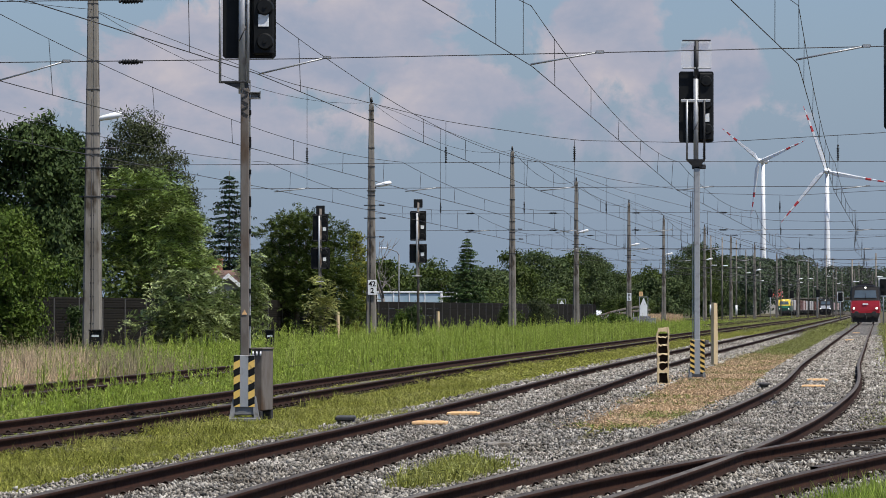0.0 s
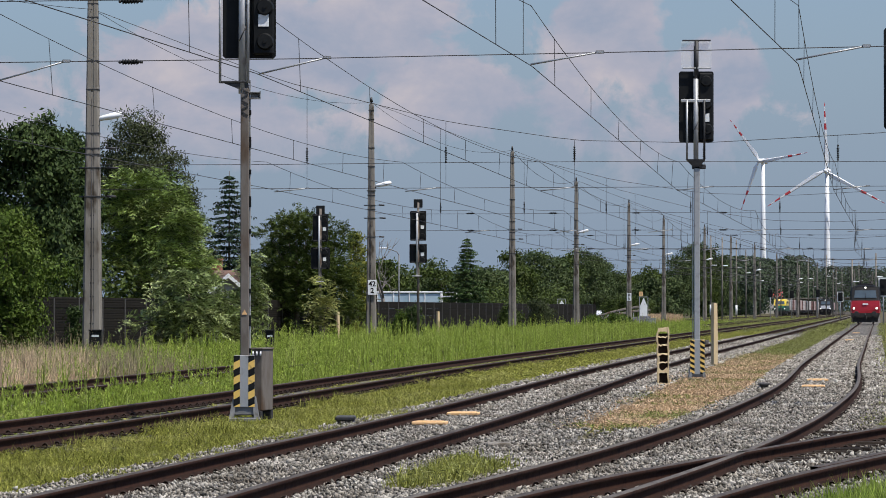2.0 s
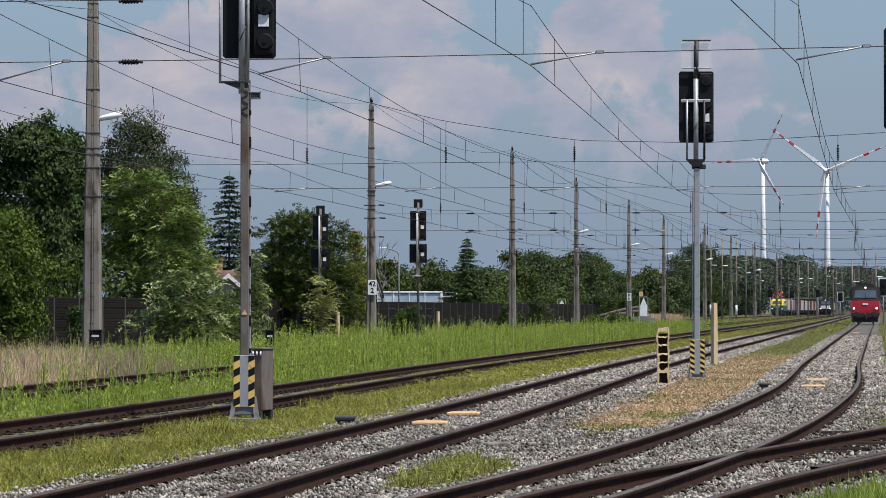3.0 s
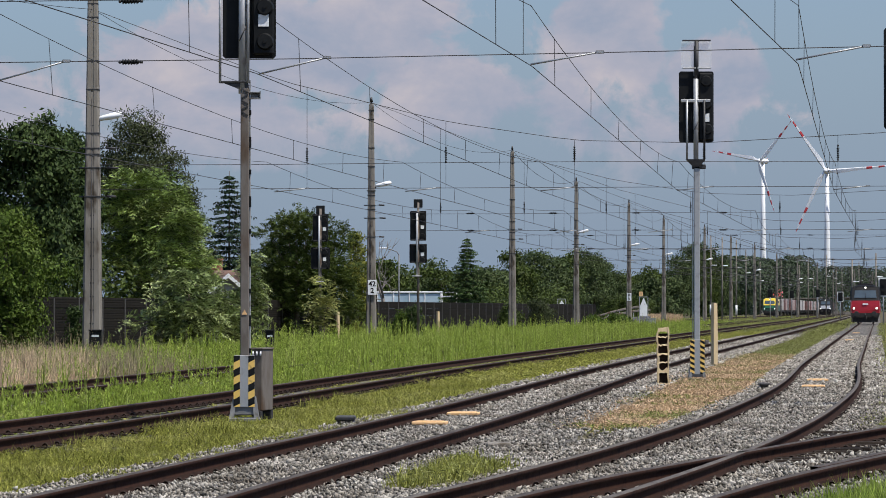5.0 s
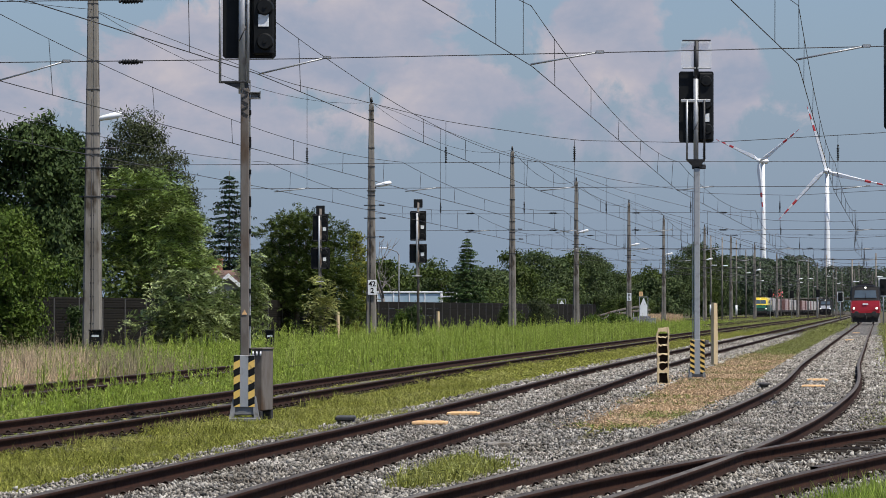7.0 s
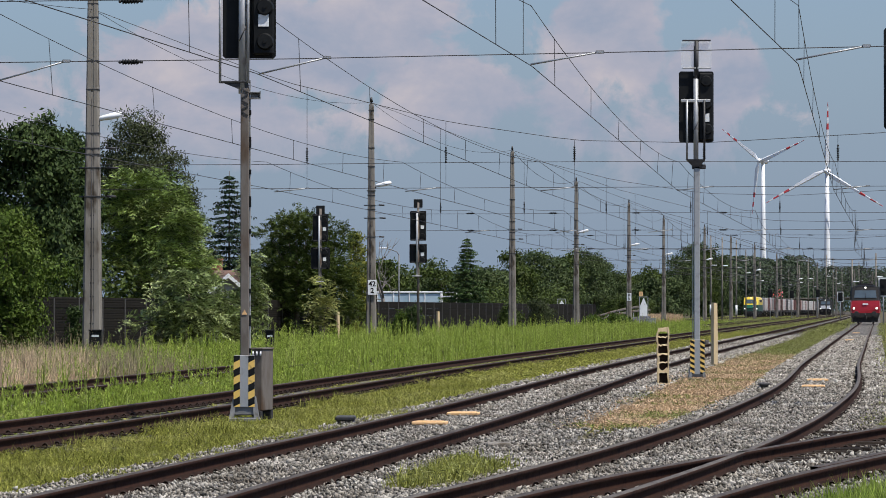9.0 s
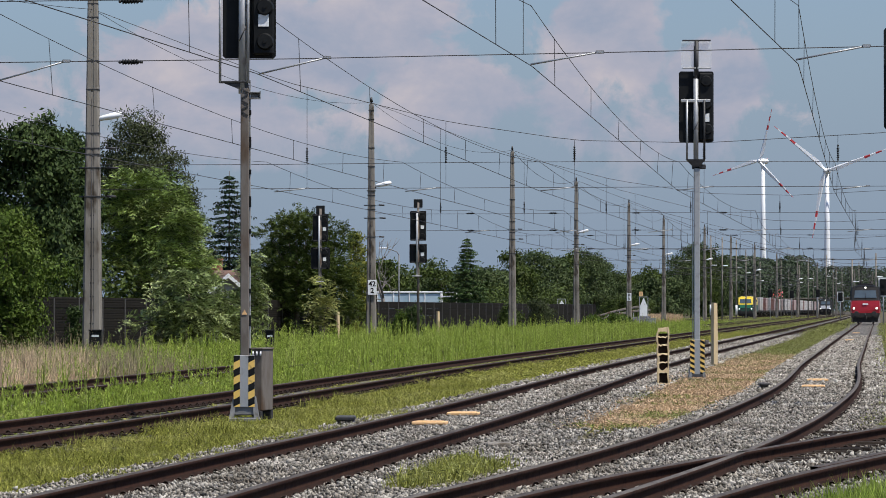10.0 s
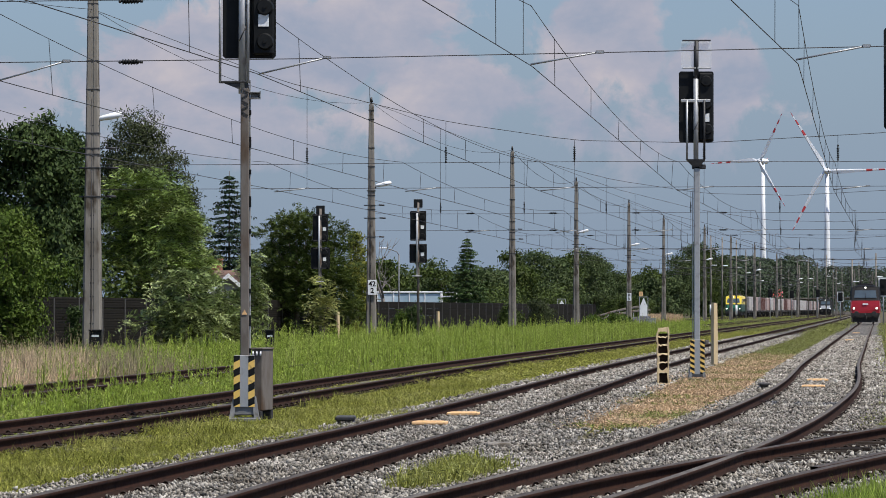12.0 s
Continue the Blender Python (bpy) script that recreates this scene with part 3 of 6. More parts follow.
def right_signal():
    s = base("railway_signal", pose(5.86, 80.9, -0.21), "tall signal seen from behind on a pale galvanised post", "railway signal", "railway signals")
    signal_foot(s, 0.42)
    striped_plate(s, 0.33, 0.80, 0.16, -0.14, 13, -0.8)
    bm = bmesh.new()
    bx(bm, (0, 0, 2.6), (0.135, 0.12, 4.9), 0.014)
    part("post", bm, GALV, s, "pale galvanised square post")
    bm = bmesh.new()
    bx(bm, (-0.09, 0.03, 2.3), (0.02, 0.04, 4.2), 0.004)
    part("cable_duct", bm, GALV, s)
    bm = bmesh.new()
    rod(bm, (-0.02, -0.05, 5.0), (-0.02, -0.05, 6.98), 0.058, None, 14)
    part("mast_tube", bm, GALV, s, "bright galvanised tube")
    bm = bmesh.new()
    rod(bm, (0.0, 0.02, 6.9), (0.0, 0.02, 7.86), 0.05, None, 10)
    bx(bm, (-0.045, 0.02, 7.4), (0.04, 0.03, 0.7), 0.005, mi=1)
    part("upper_tube", bm, [DARK_STEEL, GALV], s)
    for z, mat in ((7.87, DARK_STEEL), (7.23, GALV)):
        bm = bmesh.new()
        bx(bm, (0.0, 0, z), (0.66, 0.05, 0.035), 0.006)
        part("cross_bar", bm, mat, s)
    bm = bmesh.new()
    bx(bm, (0.0, 0.05, 7.55), (0.70, 0.004, 0.62))
    part("clear_panel", bm, material("clear_plastic", [(0.8, 0.8, 0.76), (0.85, 0.85, 0.8)], 0.3, alpha=0.18), s, "clear plastic bird screen")
    bm = bmesh.new()
    bx(bm, (-0.03, -0.08, 6.47), (0.68, 0.05, 0.07), 0.01)
    part("cross_bar", bm, GALV, s, "pale mounting bar")
    for x in (-0.23, 0.17):
        bm = bmesh.new()
        rod(bm, (x, -0.1, 5.12), (x, -0.1, 6.48), 0.026, None, 8)
        part("guard_bar", bm, DARK_STEEL if x > 0 else GALV, s)
    bm = bmesh.new()
    loft(bm, [[(-0.08, -0.1, 4.95), (0.08, -0.1, 4.95), (0.08, 0.08, 4.95), (-0.08, 0.08, 4.95)], [(-0.25, -0.13, 5.12), (0.19, -0.13, 5.12), (0.19, 0.1, 5.12), (-0.25, 0.1, 5.12)]])
    part("bracket", bm, DARK_STEEL, s)
    bm = bmesh.new()
    bx(bm, (0.05, 0, 4.95), (0.32, 0.12, 0.11), 0.015)
    part("junction_box", bm, DARK_STEEL, s)
    bm = bmesh.new()
    rod(bm, (-0.08, -0.12, 5.78), (0.03, -0.12, 5.98), 0.008, None, 6)
    part("brace", bm, DARK_STEEL, s)
    signal_head(s, 0.80, 1.64, 5.52, 0.1, [(0.22, 6.93), (0.22, 6.4), (0.24, 5.82)], (0.22, 6.08, 0.14, 0.19))
    for z in (0.9,):
        bm = bmesh.new()
        bx(bm, (0.235, 0.1, z), (0.09, 0.2, 0.1), 0.01)
        part("connection_box", bm, POST_STEEL, s)


def small_signal(x, y, lower_w, top, upper, lower, foot_z=-0.22):
    """upper, lower: height above ground of the foot of the screen and its own height."""
    s = base("railway_signal", pose(x, y, foot_z), "signal with two black screens on a thin steel post", "railway signal", "railway signals")
    bm = bmesh.new()
    rod(bm, (0, 0, 0), (0, 0, top - 0.15), 0.07, 0.06, 10)
    part("post", bm, POST_STEEL, s)
    bm = bmesh.new()
    rod(bm, (-0.06, -0.12, lower[0] - 0.6), (-0.06, -0.12, upper[0] + upper[1] - 0.1), 0.045, None, 10)
    part("mast_tube", bm, GALV, s)
    for (z, h), w in ((upper, 0.76), (lower, lower_w)):
        signal_head(s, w, h, z, 0.1, [(0.2, z + h * 0.16), (0.2, z + h * 0.78)], (0.2, z + h * 0.45, 0.16, 0.17))
        for zz in (z + h * 0.03, z + h * 0.95):
            bm = bmesh.new()
            bx(bm, (-0.03, -0.1, zz), (0.62, 0.05, 0.05), 0.006)
            part("cross_bar", bm, DARK_STEEL, s)
    bm = bmesh.new()
    bx(bm, (0.0, 0.05, top - 0.2), (0.42, 0.1, 0.4), 0.02)
    part("number_board", bm, BLACK_PAINT, s)
    bm = bmesh.new()
    bx(bm, (-0.05, -0.08, lower[0] - 0.62), (0.45, 0.3, 0.05), 0.01)
    part("step", bm, GALV, s)


left_signal()
right_signal()
small_signal(-5.95, 170, 0.92, 6.70, (4.95, 1.35), (3.62, 1.05))
small_signal(7.70, 58.0, 0.66, 6.55, (4.66, 1.68), (3.2, 0.7))
small_signal(-1.17, 165, 0.82, 6.85, (4.90, 1.40), (3.85, 0.90))


# ---- masts ----
LAMP_WHITE = material("luminaire_shell", [(0.80, 0.82, 0.83), (0.86, 0.87, 0.88)], 0.35, scale=3)


def mast_meshes():
    bm = bmesh.new()
    w0, w1, H = 0.54, 0.24, 12.2

    def ring(z, w):
        g, c = 0.012, w * 0.10
        h = w / 2
        return [(-h, -h + c, z), (-h + c, -h, z), (-h * 0.22, -h, z), (-h * 0.22, -h + g, z), (h * 0.22, -h + g, z), (h * 0.22, -h, z), (h - c, -h, z), (h, -h + c, z),
                (h, h - c, z), (h - c, h, z), (-h + c, h, z), (-h, h - c, z)]
    loft(bm, [ring(z, w0 + (w1 - w0) * z / H) for z in (0, 4, 8, 12.0)] + [ring(12.06, 0.20)])
    shaft = mesh_of("shaft", bm, CONCRETE)
    bands = []
    for z, reach in ((5.35, 0.42), (6.3, 0.5), (6.75, 0.0), (6.95, 0.45), (7.45, 0.0), (8.9, 0.0), (9.85, 0.0), (11.3, 0.0), (11.75, 0.0)):
        bm = bmesh.new()
        w = w0 + (w1 - w0) * z / H + 0.03
        bx(bm, (0, 0, z), (w, w, 0.05), 0.008)
        if reach:
            # strut with the first insulator of a span wire
            rod(bm, (w / 2, 0, z), (w / 2 + reach * 0.45, -0.03, z + 0.01), 0.012, None, 6)
            rod(bm, (w / 2 + reach * 0.4, -0.03, z + 0.01), (w / 2 + reach, -0.06, z), 0.038, None, 8)
            rod(bm, (-w / 2, 0, z), (-w / 2 - 0.16, 0, z), 0.025, None, 6)
        bands.append(mesh_of("clamp", bm, DARK_STEEL))
    bm = bmesh.new()
    for i in range(24):
        z = 1.2 + i * 0.47
        for s in (-0.04, 0.04):
            bx(bm, (s, -(w0 + (w1 - w0) * z / H) / 2 + 0.008, z), (0.03, 0.012, 0.05))
    holes = mesh_of("climbing_hole", bm, DARK_STEEL)
    bm = bmesh.new()
    rod(bm, (0, 0, 12.0), (0, 0, 12.18), 0.05, 0.05, 8)
    rod(bm, (0, 0, 12.18), (0, 0, 12.42), 0.075, 0.04, 8)
    rod(bm, (-0.02, -0.32, 0.3), (-0.02, -0.2, 9.0), 0.018, None, 6)
    for i in range(9):
        bx(bm, (-0.02, -0.26 + 0.0133 * i, 0.9 + i), (0.06, 0.06, 0.03))
    wire = mesh_of("earth_wire", bm, DARK_STEEL)
    bm = bmesh.new()
    rod(bm, (0.1, 0, 7.70), (0.26, -0.05, 7.93), 0.04, None, 8)
    bx(bm, (0, 0, 7.68), (0.44, 0.44, 0.05), 0.008)
    arm = mesh_of("lamp_arm", bm, DARK_STEEL)
    bm = bmesh.new()
    rings = []
    for t, r, h in ((0, 0.05, 0.05), (0.08, 0.13, 0.09), (0.45, 0.16, 0.12), (0.70, 0.14, 0.12), (0.82, 0.05, 0.05)):
        rings.append([(0.20 + t, -0.05 + r * math.cos(a), 7.93 + t * 0.20 + h * math.sin(a)) for a in (k * math.tau / 10 for k in range(10))])
    loft(bm, rings, smooth=True)
    lamp = mesh_of("luminaire", bm, LAMP_WHITE)
    return shaft, bands, wire, arm, lamp, holes


SHAFT, BANDS, EARTH, ARM, LUMI, HOLES = mast_meshes()


def mast(x, y, lamp=True, scale=1.0, stout=1.0):
    m = base("catenary_mast", pose(x, y, -0.25), "tapered grey concrete mast with dark clamps" + (" and a white lamp" if lamp else ""), "mast", "catenary masts")
    m.scale = (scale,) * 3
    part("shaft", SHAFT, None, m).scale = (stout, stout, 1 + (stout - 1) * 0.7)
    for b in BANDS:
        part("clamp", b, None, m).scale = (stout * 1.02, stout * 1.02, 1 + (stout - 1) * 0.2)
    part("earth_wire", EARTH, None, m)
    if y < 300:
        part("climbing_holes", HOLES, None, m, kind="stuff").scale = (stout, stout * 1.0, 1)
    if lamp:
        a = part("lamp_arm", ARM, None, m)
        a.location.z = (stout - 1) * 1.6
        part("luminaire", LUMI, None, a, "white oval street luminaire")
    return m


LINE_A = [(-12.2, 122, 1), (-3.62, 177, 1), (4.55, 230, 0), (10.8, 284, 1), (18.15, 342, 1), (25.2, 400, 1)]
for x, y, l in LINE_A:
    mast(x, y, bool(l), 1.0, 1.25 if y < 150 else 1.0)
for k in range(9):
    mast(33.0 + 8.0 * k + 0.25 * k * k, 442 + 60 * k, k % 2 == 0, 1.0 if k < 3 else 0.95)


def km_sign(x, y, z, words, w=0.42, h=0.72, bars=0):
    s = base("kilometre_sign", pose(x, y, z), "white kilometre plate with black figures on a mast", "sign")
    bm = bmesh.new()
    bx(bm, (0, 0, 0), (w, 0.02, h), 0.01)
    part("plate", bm, WHITE_PAINT, s)
    for i in range(bars):
        bm = bmesh.new()
        bx(bm, (0, -0.015, 0.17 - 0.34 * i), (0.26 - 0.12 * i, 0.008, 0.24), 0.002)
        part("figure_bar", bm, material("faded_figures", [(0.25, 0.25, 0.25), (0.3, 0.3, 0.3)], 0.6), s)
    for i, word in enumerate(words):
        c = bpy.data.curves.new("figures", "FONT")
        c.body, c.size, c.align_x, c.align_y, c.extrude = word, 0.36, "CENTER", "CENTER", 0.003
        c.offset = 0.008
        ob = new("figures", c)
        ob.parent = s
        ob.matrix_local = pose(0, -0.015, 0.17 - 0.34 * i, 90, 0, 0)
        c.materials.append(BLACK_PAINT)


km_sign(-3.57, 176.65, 2.55, ("42", "2"), 0.44, 0.76)
km_sign(18.15, 341.76, 2.65, (), 0.44, 0.76, 2)


# ---- noise barrier ----
def barrier_x(y):
    return -17.0 + 0.14 * (y - 122)


def barrier():
    f = base("noise_barrier", pose(0, 0, 0), "brown-grey noise barrier of stacked panels between steel posts", "fence", kind="structure")
    bm = bmesh.new()
    bx(bm, (0, 0, 0), (3.94, 0.10, 0.44), 0.015)
    for i in range(4):
        bx(bm, (0, -0.052, -0.15 + i * 0.1), (3.9, 0.012, 0.05), 0.004)
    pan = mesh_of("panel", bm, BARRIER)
    bm = bmesh.new()
    bx(bm, (0, 0, 0.93), (0.12, 0.18, 2.3), 0.01)
    post = mesh_of("post", bm, material("barrier_post", [(0.035, 0.032, 0.029), (0.055, 0.051, 0.046)], 0.7, scale=3, fine=0.1))
    y = 88.0
    ang = math.degrees(math.atan2(1, 0.14))
    step = 4.0 * math.sin(math.radians(ang))
    while y < 352:
        p = part("post", post, None, f)
        p.matrix_local = pose(float(barrier_x(y)), y, -0.2, 0, 0, ang)
        for k in range(5):
            q = part("panel", pan, None, f)
            q.matrix_local = pose(float(barrier_x(y + step / 2)), y + step / 2, 0.02 + 0.445 * k - 0.1, 0, 0, ang)
        y += step


barrier()


# ---- planting ----
def leaf_arrays(rng, pos, nrm, length, width, droop=0.3, jitter=0.5):
    """Pointed leaves of four corners at pos, turned roughly to nrm."""
    n = len(pos)
    nr = nrm + rng.normal(0, jitter, (n, 3))
    nr /= np.linalg.norm(nr, axis=1)[:, None] + 1e-9
    t = rng.normal(0, 1, (n, 3))
    t[:, 2] -= droop * 2
    t -= nr * (t * nr).sum(1)[:, None]
    t /= np.linalg.norm(t, axis=1)[:, None] + 1e-9
    b = np.cross(nr, t)
    L = (length * rng.uniform(0.6, 1.3, n))[:, None]
    W = (width * rng.uniform(0.6, 1.3, n))[:, None]
    a0, a2 = pos - t * L * 0.5, pos + t * L * 0.5 - nr * L * 0.12
    a1, a3 = pos + b * W * 0.5, pos - b * W * 0.5
    V = np.stack([a0, a1, a2, a3], 1).reshape(-1, 3)
    return V, np.arange(4 * n).reshape(-1, 4)


def frond_arrays(rng, pos, out, length, pairs, leaf, droop=0.45):
    """Feathered leaves: pairs of leaflets along a bowed stalk that starts at pos and points out."""
    n = len(pos)
    r = out + rng.normal(0, 0.45, (n, 3)) + np.array((0, 0, 0.25))
    r /= np.linalg.norm(r, axis=1)[:, None] + 1e-9
    side = np.cross(r, np.array((0.0, 0.0, 1.0)) + rng.normal(0, 0.35, (n, 3)))
    side /= np.linalg.norm(side, axis=1)[:, None] + 1e-9
    L = length * rng.uniform(0.55, 1.2, n)
    t = np.linspace(0.15, 1.0, pairs)
    stalk = pos[:, None] + r[:, None] * (L[:, None] * t)[..., None]
    stalk[..., 2] -= droop * L[:, None] * t[None] ** 2
    size = (0.65 + 0.35 * np.sin(t * math.pi))[None, :, None] * rng.uniform(0.75, 1.25, (n, pairs, 1))
    out_v = []
    for s in (-1, 1):
        d = side[:, None] * s + r[:, None] * 0.45 + rng.normal(0, 0.16, (n, pairs, 3)) - np.array((0, 0, 0.30))
        d /= np.linalg.norm(d, axis=2)[..., None]
        w = r[:, None] * leaf[1] * 0.5 * size
        tip = stalk + d * leaf[0] * size
        mid = stalk + d * leaf[0] * 0.42 * size + np.array((0, 0, 0.012))
        out_v.append(np.stack([stalk, mid + w, tip, mid - w], 2).reshape(-1, 3))
    V = np.concatenate(out_v)
    return V, np.arange(len(V)).reshape(-1, 4)


def crown_points(rng, lumps, n, inner=0.30):
    """Points in the outer shell of a set of lumps: (x, y, z, rx, ry, rz)."""
    L = np.array(lumps, float)
    area = L[:, 3] * L[:, 5] + L[:, 4] * L[:, 5]
    k = rng.choice(len(L), n, p=area / area.sum())
    d = rng.normal(0, 1, (n, 3))
    d[:, 2] = np.abs(d[:, 2]) * 1.0 - 0.45 * (rng.random(n) < 0.45) * np.abs(d[:, 2]) * 2
    d /= np.linalg.norm(d, axis=1)[:, None]
    r = inner + (1.06 - inner) * rng.random(n) ** 0.45
    # twigs: gather part of the leaves into sprays
    p = L[k, :3] + d * L[k, 3:] * r[:, None]
    return p, d


def tree(x, y, height, width, mat, seed, n=7000, leaf=(0.26, 0.12), trunk_r=0.18, trunk_h=0.3, lumps=16, droop=0.3, name="tree", label="", depth=None,
         ground=-0.25, top=0.62, spray=6, group="trees behind the barrier", low=0.18, frond=None):
    rng = np.random.default_rng(seed)
    t = base(name, pose(x, y, ground), label or "broad leafy tree with a full uneven crown", "tree" if name != "shrub" else "shrub", group)
    R = width / 2
    D = (depth or width) / 2
    ls = []
    for i in range(int(lumps * 1.5)):
        a = rng.uniform(0, math.tau)
        zz = rng.uniform(low, 0.93)
        env = math.sin(min(1.0, max(0.05, (zz - low + 0.12) / (1.12 - low))) * math.pi) ** top
        rr = env * rng.uniform(0.15, 0.88)
        s = rng.uniform(0.14, 0.32)
        ls.append((math.cos(a) * rr * R, math.sin(a) * rr * D, zz * height, s * R * 1.25, s * D * 1.25, s * min(R, height * 0.4) * 1.0))
    ls.append((0, 0, height * (low + 0.42), R * 0.62, D * 0.62, height * (0.46 - low * 0.4)))
    ls.append((0, 0, height * (low + 0.24), R * 0.66, D * 0.66, height * 0.30))
    m = max(10, int(n * 1.05) // spray)
    c, d = crown_points(rng, ls, m)
    keep = c[:, 2] < height * 1.02
    c, d = c[keep], d[keep]
    if frond:
        c[:, 2] = np.maximum(c[:, 2], 0.3)
        V, F = frond_arrays(rng, c, d, *frond)
        V[:, 2] = np.maximum(V[:, 2], 0.02)
    else:
        pos = np.repeat(c, spray, 0) + rng.normal(0, leaf[0] * 0.75, (len(c) * spray, 3))
        nrm = np.repeat(d, spray, 0)
        pos[:, 2] = np.maximum(pos[:, 2], 0.12)
        V, F = leaf_arrays(rng, pos, nrm, leaf[0], leaf[1], droop)
    part("crown", soup("crown", V, F, mat), None, t)
    bm = bmesh.new()
    rod(bm, (0, 0, 0), (0.05 * R, 0, height * trunk_h), trunk_r, trunk_r * 0.75, 8)
    top_p = Vector((0.05 * R, 0, height * trunk_h))
    rod(bm, top_p, (0.02, 0, height * 0.8), trunk_r * 0.72, trunk_r * 0.15, 6)
    for l in ls[:10]:
        e = Vector(l[:3])
        b = top_p.lerp(Vector((0.02, 0, height * 0.8)), rng.uniform(0, 0.6))
        rod(bm, b, e, trunk_r * 0.35, trunk_r * 0.07, 5)
    part("trunk", bm, BARK, t)
    return t


def spruce(x, y, height, width, mat, seed, label, ground=-0.25):
    rng = np.random.default_rng(seed)
    t = base("spruce", pose(x, y, ground), label, "tree", "trees behind the barrier")
    bm = bmesh.new()
    rod(bm, (0, 0, 0), (0, 0, height), 0.12, 0.015, 7)
    P, N = [], []
    z = height * 0.10
    while z < height * 0.985:
        f = 1 - z / height
        r = width / 2 * f ** 0.85 * rng.uniform(0.75, 1.1) + 0.08
        k = 8
        a0 = rng.uniform(0, math.tau)
        for i in range(k):
            a = a0 + i * math.tau / k + rng.uniform(-0.25, 0.25)
            rr = r * rng.uniform(0.45, 1.2)
            tip = Vector((math.cos(a) * rr, math.sin(a) * rr, z + rr * rng.uniform(-0.28, 0.05)))
            rod(bm, (0, 0, z), tip, 0.025 * f + 0.008, 0.004, 4)
            m = int(22 + 150 * f * rr / (width / 2))
            s = rng.uniform(0.05, 1, m) ** 0.75
            q = np.outer(s, np.array(tip) - np.array((0, 0, z))) + np.array((0, 0, z))
            q += rng.normal(0, 0.05 + 0.10 * f, (m, 3)) * np.array((1, 1, 0.42)) - np.array((0, 0, 0.10 * f)) * rng.random((m, 1))
            P.append(q)
            N.append(np.tile((math.cos(a) * 0.4, math.sin(a) * 0.4, 0.9), (m, 1)))
        z += height * rng.uniform(0.024, 0.038)
    V, F = leaf_arrays(rng, np.concatenate(P), np.concatenate(N), 0.26, 0.09, 0.35, 0.5)
    part("needles", soup("needles", V, F, mat), None, t)
    part("trunk", bm, BARK, t)


def place(px, d):
    """x at a distance d along a bearing given in steps of 1/6200 from the middle line."""
    return (px - 784) * d / 6200


def bare_tree(x, y, height):
    rng = np.random.default_rng(61)
    t = base("bare_tree", pose(x, y, -0.25), "dead grey tree with bare branching twigs", "tree", "trees behind the barrier")
    bm = bmesh.new()

    def grow(a, d, length, r, level):
        b = a + d * length
        rod(bm, a, b, r, r * 0.6, 5)
        if level:
            for _ in range(3 if level > 1 else 4):
                e = (d + Vector(rng.normal(0, 0.55, 3)) + Vector((0, 0, 0.12))).normalized()
                grow(a.lerp(b, rng.uniform(0.55, 1.0)), e, length * rng.uniform(0.5, 0.8), r * 0.58, level - 1)
    grow(Vector((0, 0, 0)), Vector((-0.05, 0, 1)), height * 0.45, 0.11, 4)
    part("trunk", bm, material("grey_dead_bark", [(0.14, 0.125, 0.11), (0.21, 0.19, 0.17)], 0.9, scale=5, fine=0.2), t)


